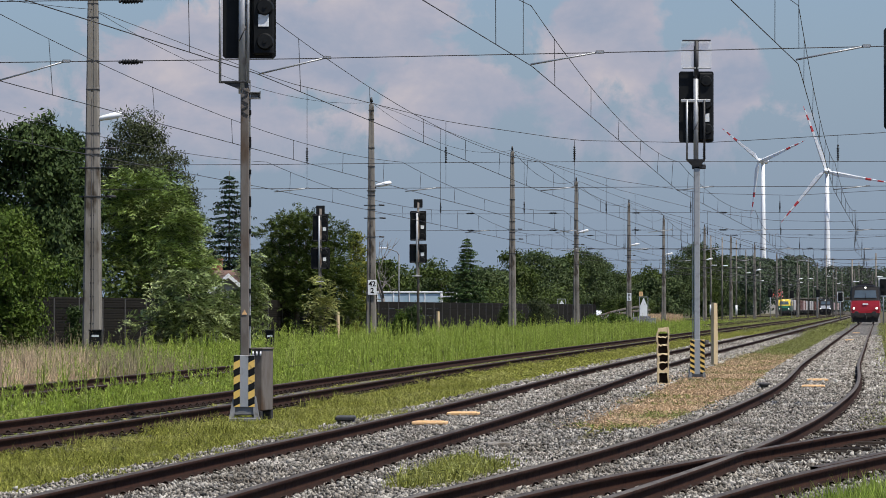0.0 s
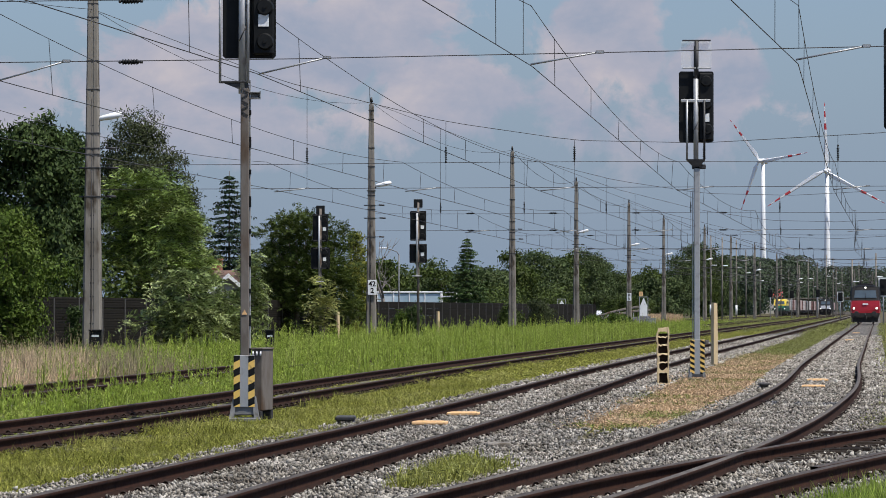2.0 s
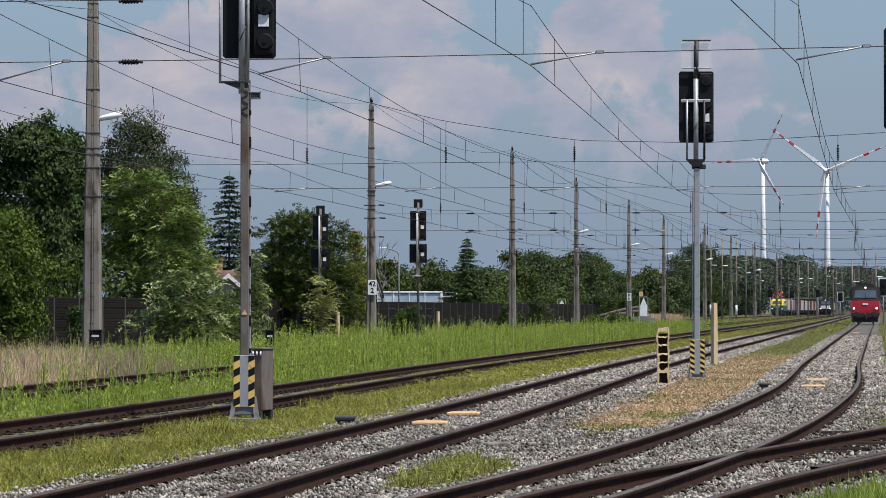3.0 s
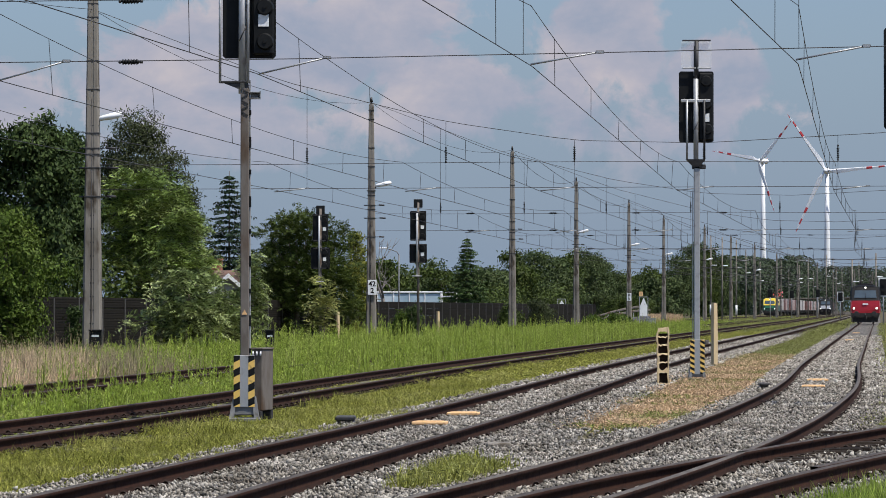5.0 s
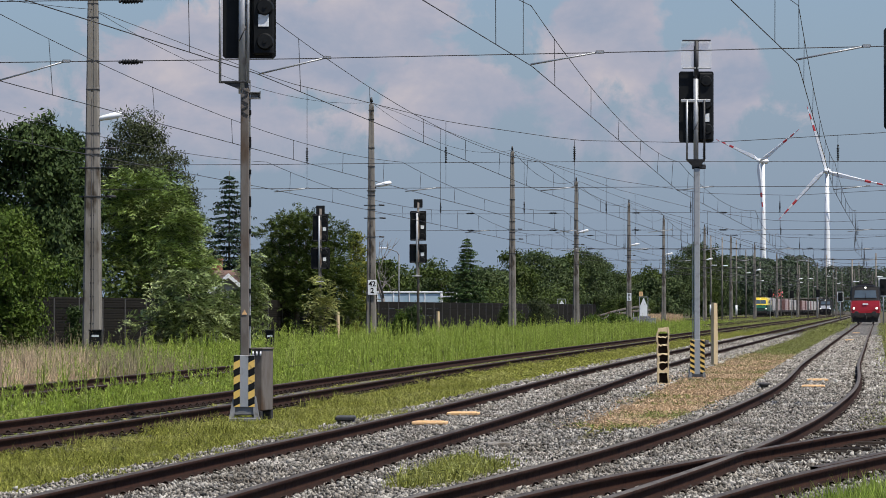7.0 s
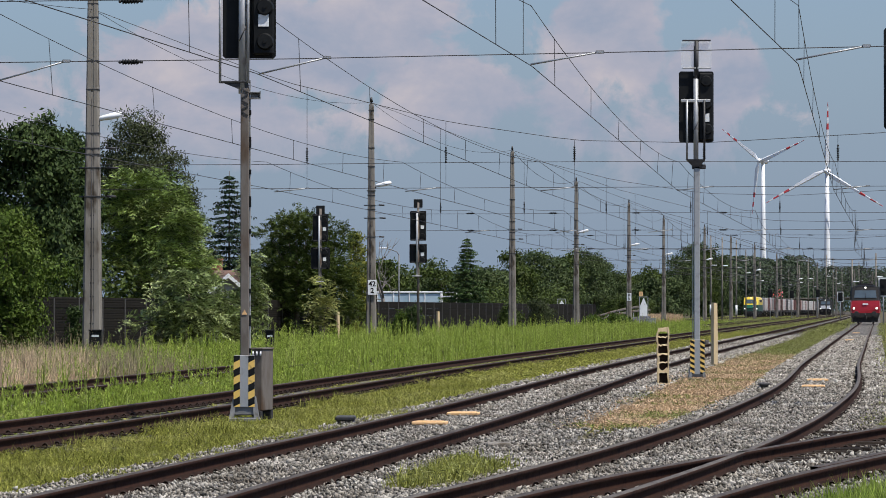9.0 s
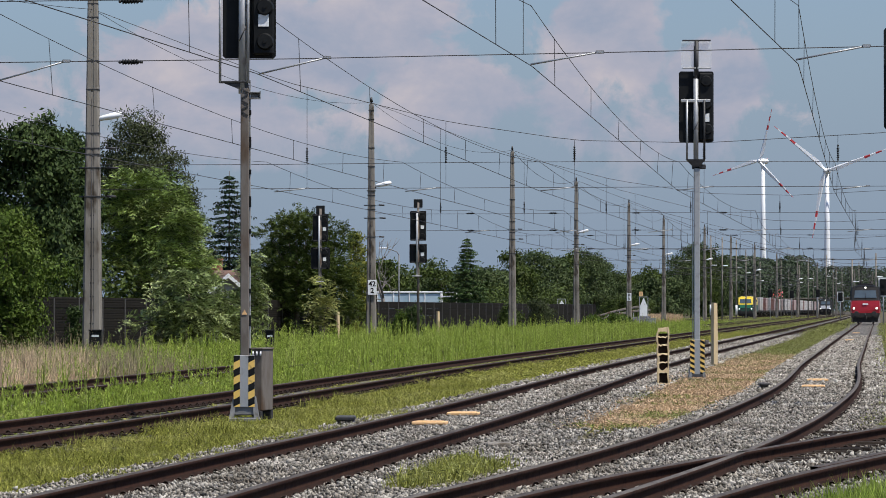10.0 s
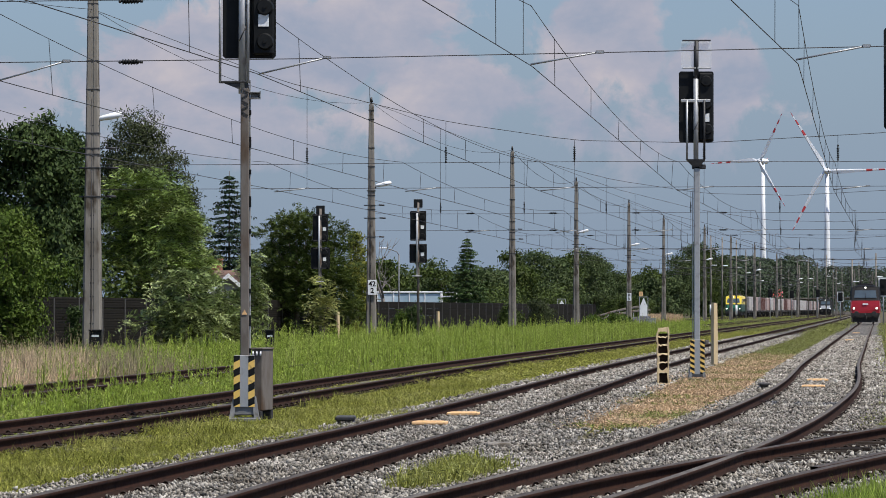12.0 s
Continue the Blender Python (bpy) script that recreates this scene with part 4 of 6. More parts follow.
def planting():
    ail = "tree of heaven with drooping feathered leaves"
    tree(-15.9, 127, 5.4, 4.4, LEAF_BRIGHT, 11, 16000, (0.17, 0.075), label="rounded bright green shrub before the noise barrier", name="shrub", low=0.05, lumps=34)
    tree(-17.55, 150, 9.9, 4.6, LEAF_DARK, 12, 26000, (0.25, 0.12), label="tall dark walnut tree behind the barrier", lumps=44, low=0.1)
    tree(-19.9, 150, 10.0, 4.4, LEAF_DARK, 13, 18000, (0.25, 0.12), label="tall dark walnut tree behind the barrier", lumps=36, low=0.1)
    tree(-17.35, 153, 10.0, 1.7, LEAF_DARK, 34, 5000, (0.24, 0.12), label="slim dark walnut leader above its neighbours", lumps=20, low=0.3)
    tree(-17.1, 162, 10.2, 3.4, LEAF_DARK, 35, 14000, (0.25, 0.12), label="dark leafy tree behind a concrete mast", lumps=30, low=0.1)
    tree(-16.0, 184, 12.0, 5.6, LEAF_WILLOW, 14, 30000, (0.19, 0.075), label="tall grey-green willow behind the barrier", lumps=40, low=0.32, top=0.5, trunk_r=0.26)
    tree(-13.7, 186, 8.3, 3.0, LEAF_WILLOW, 15, 9000, (0.19, 0.075), label="grey-green willow behind the barrier", lumps=20, low=0.25)
    tree(-14.0, 165, 8.1, 6.4, LEAF_MID, 16, 34000, label="broad " + ail + " behind the barrier", lumps=50, low=0.1, spray=9, frond=(0.66, 6, (0.23, 0.080)))
    tree(-11.8, 158, 6.3, 2.8, LEAF_MID, 17, 15000, label="young " + ail, lumps=34, low=0.06, spray=9, frond=(0.64, 6, (0.23, 0.080)))
    tree(-9.9, 136, 3.15, 3.8, LEAF_PALE, 36, 8500, label="low pale " + ail, lumps=34, low=0.05, spray=9, frond=(0.64, 6, (0.23, 0.08)))
    tree(-8.6, 138, 2.25, 2.8, LEAF_PALE, 37, 5000, label="low pale " + ail, lumps=24, low=0.05, spray=9, frond=(0.60, 7, (0.19, 0.07)))
    tree(-7.7, 139, 4.0, 1.5, LEAF_PALE, 27, 4200, label="slim pale " + ail, lumps=22, low=0.12, spray=9, frond=(0.50, 6, (0.17, 0.065)))
    tree(-13.0, 124.6, 1.7, 1.0, LEAF_DARK, 28, 2600, (0.12, 0.08), label="dark ivy heaped beside the foot of a mast", name="shrub", low=0.05, lumps=14)
    spruce(-12.2, 200, 9.6, 8.2, NEEDLES, 18, "dark spruce tree with ragged boughs behind the barrier")
    tree(-7.75, 184, 7.0, 5.0, LEAF_GREEN, 19, 24000, label="dense dark green tree behind the barrier", lumps=44, low=0.04, top=0.5, spray=8, frond=(0.42, 6, (0.16, 0.06), 0.2))
    tree(-8.75, 187, 6.75, 3.0, LEAF_GREEN, 38, 13000, label="dense dark green tree behind the barrier", lumps=32, low=0.04, top=0.45, spray=8, frond=(0.42, 6, (0.16, 0.06), 0.2))
    tree(-5.9, 186, 6.6, 4.4, LEAF_GREEN, 20, 18000, label="dense dark green tree behind the barrier", lumps=38, low=0.04, top=0.5, spray=8, frond=(0.42, 6, (0.16, 0.06), 0.2))
    tree(-4.75, 190, 6.3, 2.2, LEAF_YELLOW, 21, 12000, (0.15, 0.065), label="slim golden cypress behind the barrier", lumps=30, low=0.05, top=0.7)
    tree(-5.55, 163, 2.9, 1.25, LEAF_OLIVE, 22, 1000, label="young walnut with long pale leaves before the barrier", name="shrub", low=0.25, spray=9, frond=(0.70, 4, (0.36, 0.10), 0.35), trunk_r=0.05)
    spruce(1.95, 285, 7.7, 6.0, NEEDLES_GREEN, 23, "light green spruce tree behind the barrier")
    tree(-1.5, 168, 1.9, 1.1, LEAF_DARK, 24, 2600, (0.15, 0.06), label="low dark shrub at the signal foot", name="shrub", low=0.1)
    tree(-2.0, 168, 1.5, 1.2, LEAF_BRIGHT, 29, 2400, (0.15, 0.06), label="low green shrub in the tall grass", name="shrub", low=0.1)
    tree(4.5, 240, 2.0, 2.0, LEAF_GREEN, 25, 4500, (0.18, 0.08), label="low green shrub before the barrier", name="shrub", low=0.05)
    tree(7.5, 270, 2.4, 2.6, LEAF_WILLOW, 26, 5500, (0.20, 0.08), label="pale green shrub before the barrier", name="shrub", low=0.05)
    tree(12.1, 280, 1.15, 2.6, LEAF_BRIGHT, 31, 3000, (0.2, 0.09), label="low bright green shrub at the end of the barrier", name="shrub", low=0.05)
    tree(15.0, 300, 1.1, 3.4, LEAF_BRIGHT, 32, 3000, (0.2, 0.09), label="low bright green shrub by the road ramp", name="shrub", low=0.05)
    bare_tree(place(682, 226), 226, 5.4)
    far_trees = [(680, 300, 6.0, 6), (705, 320, 5.6, 6), (740, 330, 6.4, 8), (785, 320, 5.6, 7), (850, 330, 5.6, 7), (880, 345, 5.4, 7), (912, 350, 7.4, 6), (945, 360, 7.8, 7),
                 (985, 365, 7.0, 8), (1003, 372, 7.6, 5), (1050, 650, 12.4, 12), (1078, 660, 10.4, 10), (1105, 670, 8.4, 12), (1035, 640, 12.8, 10), (1140, 680, 9.0, 14), (1165, 560, 8.2, 8),
                 (1200, 690, 12.5, 9), (1222, 700, 15.2, 10), (1246, 705, 15.8, 9), (1268, 712, 12.8, 8), (1150, 480, 5.6, 6), (1125, 690, 8.0, 12), (1090, 690, 8.0, 12), (1188, 520, 6.0, 5), (1250, 735, 8.0, 6), (1285, 900, 14.0, 9), (1310, 960, 13.0, 9)]
    for i, (px, d, h, w) in enumerate(far_trees):
        tree(place(px, d), d, h, w, (LEAF_GREEN, LEAF_FAR, LEAF_FAR)[i % 3], 40 + i, 9000, (0.30, 0.16) if d < 420 else (0.42, 0.24), label="dense green tree beyond the barrier", lumps=24, low=0.03)
    for i, (px, w) in enumerate([(1082, 3.0), (1100, 3.4), (1120, 3.4), (1142, 3.6)]):
        tree(place(px, 425), 425 + i, 3.0, w, LEAF_GREEN, 90 + i, 3000, (0.26, 0.13), label="dense green shrub behind the road ramp", name="shrub", low=0.03, lumps=16)
    # hedge along the back of the barrier
    rng = np.random.default_rng(8)
    P, N = [], []
    for y in [v for v in np.arange(140, 360, 1.6) if v < 205 or v > 285]:
        u = rng.normal(0, 1, (150, 3))
        u /= np.linalg.norm(u, axis=1)[:, None]
        h = rng.uniform(1.2, 1.9) + 0.6 * math.sin(y * 0.13)
        P.append(np.array((barrier_x(y) - 3.5 + rng.uniform(-1, 1), y, h * 0.8)) + u * np.array((1.4, 1.4, h)))
        N.append(u)
    V, F = leaf_arrays(rng, np.concatenate(P), np.concatenate(N), 0.28, 0.15)
    tagged(new("hedge", soup("hedge", V, F, LEAF_GREEN)), "unclipped green hedge behind the noise barrier", "hedge", kind="stuff")


def far_woods():
    rng = np.random.default_rng(77)
    P, N = [], []
    for i in range(430):
        d = rng.uniform(900, 1650) if i < 300 else rng.uniform(1700, 2450)
        px = rng.uniform(1230, 1640)
        x = place(px, d)
        h = (21.5 - 4.5 * (px > 1420) + rng.uniform(-4, 3)) * (d / 1500)
        w = rng.uniform(8, 16) * d / 1300
        # the yard with its tracks stays clear
        if d < 1700 and freight_line(d) - 7 - w * 0.6 < x < main_line(d) + 14 + w * 0.6:
            continue
        if d < 1360 and 1345 < px < 1392:
            continue
        m = 620
        u = rng.normal(0, 1, (m, 3))
        u /= np.linalg.norm(u, axis=1)[:, None]
        u[:, 2] = np.where(rng.random(m) < 0.6, np.abs(u[:, 2]), u[:, 2])
        P.append(np.array((x, d, h * 0.5)) + u * np.array((w * 0.6, w * 0.6, h * 0.5)))
        N.append(u)
    V, F = leaf_arrays(rng, np.concatenate(P), np.concatenate(N), 1.25, 0.8, 0.1, 0.6)
    ob = new("far_woods", soup("far_woods", V, F, LEAF_WOOD))
    tagged(ob, "distant belt of green woodland on the horizon", "woodland", kind="stuff")


def grass_field(name, mat, label, spots, seed, blades=9, height=0.25, width=0.012, lean=0.45):
    """Tufts of bent blades at the given places (x, y, z, scale)."""
    rng = np.random.default_rng(seed)
    P = np.repeat(np.asarray(spots, float), blades, 0)
    n = len(P)
    ang = rng.uniform(0, math.tau, n)
    h = height * P[:, 3] * rng.uniform(0.45, 1.25, n)
    out = np.stack([np.cos(ang), np.sin(ang)], -1) * (rng.random(n) * lean * h)[:, None]
    foot = P[:, :3].copy()
    foot[:, :2] += rng.normal(0, 0.05, (n, 2)) * (P[:, 3:4] ** 0.5)
    tw = rng.uniform(0, math.pi, n)
    side = np.stack([np.cos(tw), np.sin(tw) * 0.5, np.zeros(n)], -1) * (width * rng.uniform(0.6, 1.4, n))[:, None]
    mid = foot.copy()
    mid[:, 2] += h * 0.45
    mid[:, :2] += out * 0.35
    tip = foot.copy()
    tip[:, 2] += h
    tip[:, :2] += out
    V = np.stack([foot - side * 0.5, mid + side * 0.5, tip, mid - side * 0.5], 1).reshape(-1, 3)
    F = np.arange(4 * n).reshape(-1, 4)
    ob = new(name, soup(name, V, F, mat))
    return tagged(ob, label, "grass", kind="stuff")


def scatter(rng, n, y0, y1, line, left, right, dens=None, power=1.6):
    """Places beside a track: nearer ground gets more. dens: a chance over (y, offset)."""
    u = rng.random(n)
    y = y0 * (y1 / y0) ** u
    off = rng.uniform(left, right, n)
    x = line(y) + off
    ok = np.abs(x / y) < 0.14
    if dens is not None:
        ok &= rng.random(n) < dens(y, off)
    s = rng.uniform(0.6, 1.2, n)
    return np.stack([x, y, np.full(n, -0.235), s], -1)[ok]


def patch(x, y, sc, seed):
    return np.array([noise.noise(Vector((a * sc, b * sc, seed))) for a, b in zip(x, y)])


def low_herbs(name, mat, label, spots, seed, leaves=7, leaf=(0.055, 0.018), rise=0.10, spread=0.06):
    """Matted low leaves: each place (x, y, z, scale) gets a few at random heights."""
    rng = np.random.default_rng(seed)
    P = np.repeat(np.asarray(spots, float), leaves, 0)
    n = len(P)
    pos = P[:, :3] + rng.normal(0, spread, (n, 3)) * np.array((1, 1, 0))
    pos[:, 2] += rise * P[:, 3] * rng.random(n) ** 1.3
    up = np.tile((0.0, 0.0, 0.8), (n, 1))
    V, F = leaf_arrays(rng, pos, up, leaf[0], leaf[1], -0.25, 0.75)
    return tagged(new(name, soup(name, V, F, mat)), label, "grass", kind="stuff")


def tall_weeds(name, mat, label, spots, seed, height, leaves=20, leaf=(0.13, 0.022)):
    """Upright weeds: a stem set all round with narrow leaves, thicker at the head."""
    rng = np.random.default_rng(seed)
    S = np.asarray(spots, float)
    H = height * S[:, 3] * rng.uniform(0.5, 1.2, len(S))
    lean = rng.normal(0, 0.06, (len(S), 2))
    t = rng.random((len(S), leaves)) ** 0.75
    base_p = np.repeat(S[:, None, :3], leaves, 1)
    pos = base_p.copy()
    pos[..., 2] += t * H[:, None]
    pos[..., :2] += (lean * H[:, None])[:, None, :] * t[..., None]
    a = rng.uniform(0, math.tau, t.shape)
    out = np.stack([np.cos(a), np.sin(a), np.full_like(a, 0.0)], -1)
    n = pos.reshape(-1, 3).shape[0]
    d = out.reshape(-1, 3) + np.stack([np.zeros(n), np.zeros(n), rng.uniform(0.5, 2.4, n)], -1)
    d /= np.linalg.norm(d, axis=1)[:, None]
    L = (leaf[0] * rng.uniform(0.5, 1.3, n) * (1.25 - 0.6 * t.ravel()))[:, None]
    side = np.cross(d, np.array((0.0, 0.0, 1.0)))
    side /= np.linalg.norm(side, axis=1)[:, None] + 1e-6
    W = (leaf[1] * rng.uniform(0.6, 1.4, n))[:, None]
    p = pos.reshape(-1, 3)
    V1 = np.stack([p, p + d * L * 0.45 + side * W * 0.5, p + d * L - np.array((0, 0, 0.02)), p + d * L * 0.45 - side * W * 0.5], 1).reshape(-1, 3)
    top = S[:, :3] + np.concatenate([lean * H[:, None], H[:, None]], 1)
    w = np.array((0.008, 0.0, 0.0))
    V2 = np.stack([S[:, :3] - w, S[:, :3] + w, top + w * 0.4, top - w * 0.4], 1).reshape(-1, 3)
    V = np.concatenate([V1, V2])
    return tagged(new(name, soup(name, V, np.arange(len(V)).reshape(-1, 4), mat)), label, "weeds", kind="stuff")


def bumps(spots, sc, seed, lo=-0.15, hi=0.35):
    v = patch(spots[:, 0], spots[:, 1], sc, seed)
    return np.clip((v - lo) / (hi - lo), 0, 1)


def grasses():
    rng = np.random.default_rng(5)
    # matted grass between the second track and the siding
    a = scatter(rng, 17000, 30, 330, siding, -4.05, -1.2, lambda y, o: np.clip(1.45 - np.abs(o + 2.7) * 0.55, 0.25, 1))
    a[:, 3] *= 0.6 + 0.8 * bumps(a, 0.7, 3.0)
    far = a[:, 1] > 80
    low_herbs("lawn_herbs", GRASS, "matted yellowish green grass between the tracks", a[~far], 1, 10, (0.060, 0.011), 0.10, 0.055)
    low_herbs("far_lawn", GRASS, "matted yellowish green grass between the tracks", a[far], 21, 12, (0.10, 0.018), 0.13, 0.12)
    near = a[(a[:, 1] < 80)]
    grass_field("lawn_grass", GRASS, "thin grass blades between the tracks", near, 22, 8, 0.13, 0.008, 1.3)
    b = scatter(rng, 5000, 34, 250, second_line, -0.6, 0.6, lambda y, o: np.where(y > 70, 0.8, 0.2))
    low_herbs("track_herbs", GRASS, "thin grass growing between rusty rails", b, 2, 7, (0.08, 0.025), 0.08, 0.06)
    # green strip between the second and the overgrown track, taller as it goes back
    c = scatter(rng, 9000, 45, 260, second_line, -3.8, -0.95)
    c[:, 3] *= np.clip(0.32 + (c[:, 1] - 66) * 0.014, 0.32, 0.95) * (0.6 + 0.6 * bumps(c, 0.5, 6.0))
    tall_weeds("strip_weeds", GRASS_TALL, "upright bright green weeds beside the overgrown track", c[::3], 3, 1.05, 26, (0.15, 0.014))
    low_herbs("strip_herbs", GRASS_TALL, "low green grass under the weeds", c[::2], 23, 10, (0.11, 0.012), 0.18, 0.10)
    d = scatter(rng, 4500, 55, 300, overgrown_line, -0.9, 1.0, lambda y, o: np.where(y < 92, 0.05, 0.9))
    tall_weeds("track_weeds", GRASS_TALL, "upright green weeds growing over a disused track", d, 4, 0.78, 20, (0.14, 0.018))
    e = scatter(rng, 7600, 84, 420, overgrown_line, -12.0, -0.9, lambda y, o: np.clip((y - 86) / 14.0 + (o + 6) * 0.06, 0, 1))
    e[:, 3] *= (0.42 + 0.5 * bumps(e, 0.22, 9.0) + 0.5 * bumps(e, 0.9, 12.0)) * np.clip((e[:, 1] - 70) / 75, 0.45, 1) * np.clip(1.1 - (e[:, 1] - 150) * 0.003, 0.5, 1)
    tall_weeds("meadow_weeds", GRASS_TALL, "meadow of upright bright green weeds before the barrier", e, 5, 0.88, 22, (0.21, 0.025))
    low_herbs("meadow_herbs", GRASS_TALL, "green undergrowth of the meadow", e[::2], 24, 5, (0.20, 0.03), 0.40, 0.25)
    f = scatter(rng, 9500, 60, 118, overgrown_line, -9.5, -0.9, lambda y, o: np.clip((101 - y) / 11.0 - (o + 4) * 0.05, 0, 1))
    f = f[f[:, 0] / f[:, 1] < -0.076 + 0.012 * np.sin(f[:, 1] * 1.7)]
    f[:, 3] *= 0.7 + 0.5 * bumps(f, 0.4, 4.0)
    turn = f[:, 0] / f[:, 1] + 0.02 * patch(f[:, 0], f[:, 1], 0.5, 8.0)
    sere = turn > -0.100
    sere |= np.arange(len(f)) % 6 == 0
    grass_field("ripe_grass", GRASS_PINK, "pale reddish ripe grass before the barrier", f[~sere], 6, 14, 0.60, 0.012, 0.9)
    grass_field("sere_grass", GRASS_SERE, "greyish brown dry grass before the barrier", f[sere], 16, 12, 0.58, 0.012, 0.8)
    grass_field("seed_stalks", GRASS_SERE, "tall bare seed stalks above the dry grass", f[::7], 17, 4, 0.95, 0.010, 0.5)
    f2 = scatter(rng, 1500, 66, 104, overgrown_line, -7, -1.0)
    tall_weeds("ripe_weeds", GRASS_TALL, "scattered green weeds in the ripe grass", f2, 26, 0.6, 16, (0.12, 0.022))
    # dry patch and weeds between siding and main line
    g = scatter(rng, 20000, 26, 330, siding, 1.5, 4.4)
    px = patch(g[:, 0], g[:, 1], 0.45, 2.0)
    room = (main_line(g[:, 1]) - g[:, 0]) > 1.45
    dry = room & (g[:, 1] > 47) & (g[:, 1] < 125) & (px > -0.25)
    green = room & (px < -0.14) & (g[:, 1] > 46) & (g[:, 1] < 108) | room & (g[:, 1] > 108)
    g[:, 2] += np.where(g[:, 1] < 40, 0.085, 0.0)
    tuft = room & (np.abs(g[:, 1] - 34.0) < 3.0) & (np.abs(g[:, 0] - siding(g[:, 1]) - 2.2) < 0.75) & (px > -0.25)
    low_herbs("dry_herbs", GRASS_DRY, "straw-coloured dry grass between the tracks", g[dry], 7, 24, (0.085, 0.012), 0.12, 0.09)
    low_herbs("weed_patches", GRASS_DULL, "patchy low green weeds between the tracks", g[green | tuft], 8, 10, (0.075, 0.015), 0.13, 0.07)
    grass_field("tuft_grass", GRASS, "green grass tufts in the ballast", g[tuft], 28, 14, 0.16, 0.008, 0.8)
    h = scatter(rng, 14000, 45, 420, main_line, 1.25, 9)
    clear = np.abs(h[:, 0] - branch(h[:, 1])) > 1.7
    h = h[clear | (h[:, 1] > 110)]
    low_herbs("verge_herbs", GRASS_DULL, "low green grass beside the main line", h[h[:, 1] > 95], 9, 7, (0.12, 0.03), 0.15, 0.10)
    low_herbs("near_verge", GRASS_DULL, "low green grass beside the branch", h[h[:, 1] <= 95], 33, 12, (0.06, 0.013), 0.13, 0.08)
    w = scatter(rng, 17000, 240, 800, siding, -26, 3.2)
    for line in (siding, second_line, main_line, freight_line):
        w = w[np.abs(w[:, 0] - line(w[:, 1])) > 1.15 + (w[:, 1] - 240) * 0.002]
    low_herbs("yard_grass", GRASS_DULL, "rough green grass over the far station yard", w, 31, 5, (0.24, 0.06), 0.22, 0.45)
    n_ = 2600
    bank = np.stack([rng.uniform(24.2, 27.6, n_), rng.uniform(402, 425, n_), np.full(n_, -0.24), rng.uniform(0.6, 1.2, n_)], -1)
    grass_field("dry_bank", GRASS_DRY, "tall straw-coloured dry grass at the wood's edge", bank, 41, 6, 0.95, 0.04, 0.5)
    k = scatter(rng, 1500, 26.5, 33, branch, 1.35, 3.0)
    grass_field("edge_grass", GRASS_TALL, "green grass tufts beside the branch track", k, 10, 8, 0.22, 0.008, 0.6)


def stones():
    """Loose ballast stones, near enough to be told apart."""
    rng = np.random.default_rng(9)
    parts_ = []
    for line, lo, hi, n in ((siding, -1.75, 1.95, 72000), (main_line, -1.8, 1.5, 70000), (branch, -0.7, 1.9, 21000), (siding, 1.9, 4.0, 9000)):
        a = scatter(rng, n, 25.5, 210, line, lo, hi)
        for other in (siding, main_line, branch):
            off = np.abs(np.abs(a[:, 0] - other(a[:, 1])) - 0.7525)
            a = a[off > 0.085]
        d_s, d_m = a[:, 0] - siding(a[:, 1]), main_line(a[:, 1]) - a[:, 0]
        parts_.append(a[~((a[:, 1] > 47) & (d_s > 1.75) & (d_m > 1.5))])
    A = np.concatenate(parts_)
    between = (A[:, 1] > 35) & (A[:, 1] < 47) & (A[:, 0] > main_line(A[:, 1]) + 1.0) & (A[:, 0] < branch(A[:, 1]) - 0.4)
    A = A[~between | (rng.random(len(A)) < 0.35)]
    A[:, 2] = -0.146 + rng.uniform(-0.020, 0.016, len(A))
    n = len(A)
    octa = np.array([(1, 0, 0), (-1, 0, 0), (0, 1, 0), (0, -1, 0), (0, 0, 1), (0, 0, -1)], float)
    tris = np.array([(0, 2, 4), (2, 1, 4), (1, 3, 4), (3, 0, 4), (2, 0, 5), (1, 2, 5), (3, 1, 5), (0, 3, 5)])
    V = octa[None] * rng.uniform(0.6, 1.35, (n, 6, 1)) + rng.normal(0, 0.26, (n, 6, 3))
    size = rng.uniform(0.010, 0.027, n) * np.clip(A[:, 1] / 50, 1.0, 2.0)
    V *= size[:, None, None] * rng.uniform(0.6, 1.25, (n, 1, 3))
    q = rng.normal(0, 1, (n, 4))
    q /= np.linalg.norm(q, axis=1)[:, None]
    w, x, y, z = q.T
    R = np.stack([1 - 2 * (y * y + z * z), 2 * (x * y - w * z), 2 * (x * z + w * y), 2 * (x * y + w * z), 1 - 2 * (x * x + z * z), 2 * (y * z - w * x),
                  2 * (x * z - w * y), 2 * (y * z + w * x), 1 - 2 * (x * x + y * y)], -1).reshape(n, 3, 3)
    V = np.einsum("nij,nkj->nki", R, V) + A[:, None, :3]
    F = (np.arange(n) * 6)[:, None, None] + tris[None]
    ob = new("ballast_stones", soup("ballast_stones", V.reshape(-1, 3), F.reshape(-1, 3), STONE))
    tagged(ob, "loose grey crushed stones of the track bed", "ballast stones", kind="stuff")


planting()
far_woods()
grasses()
stones()


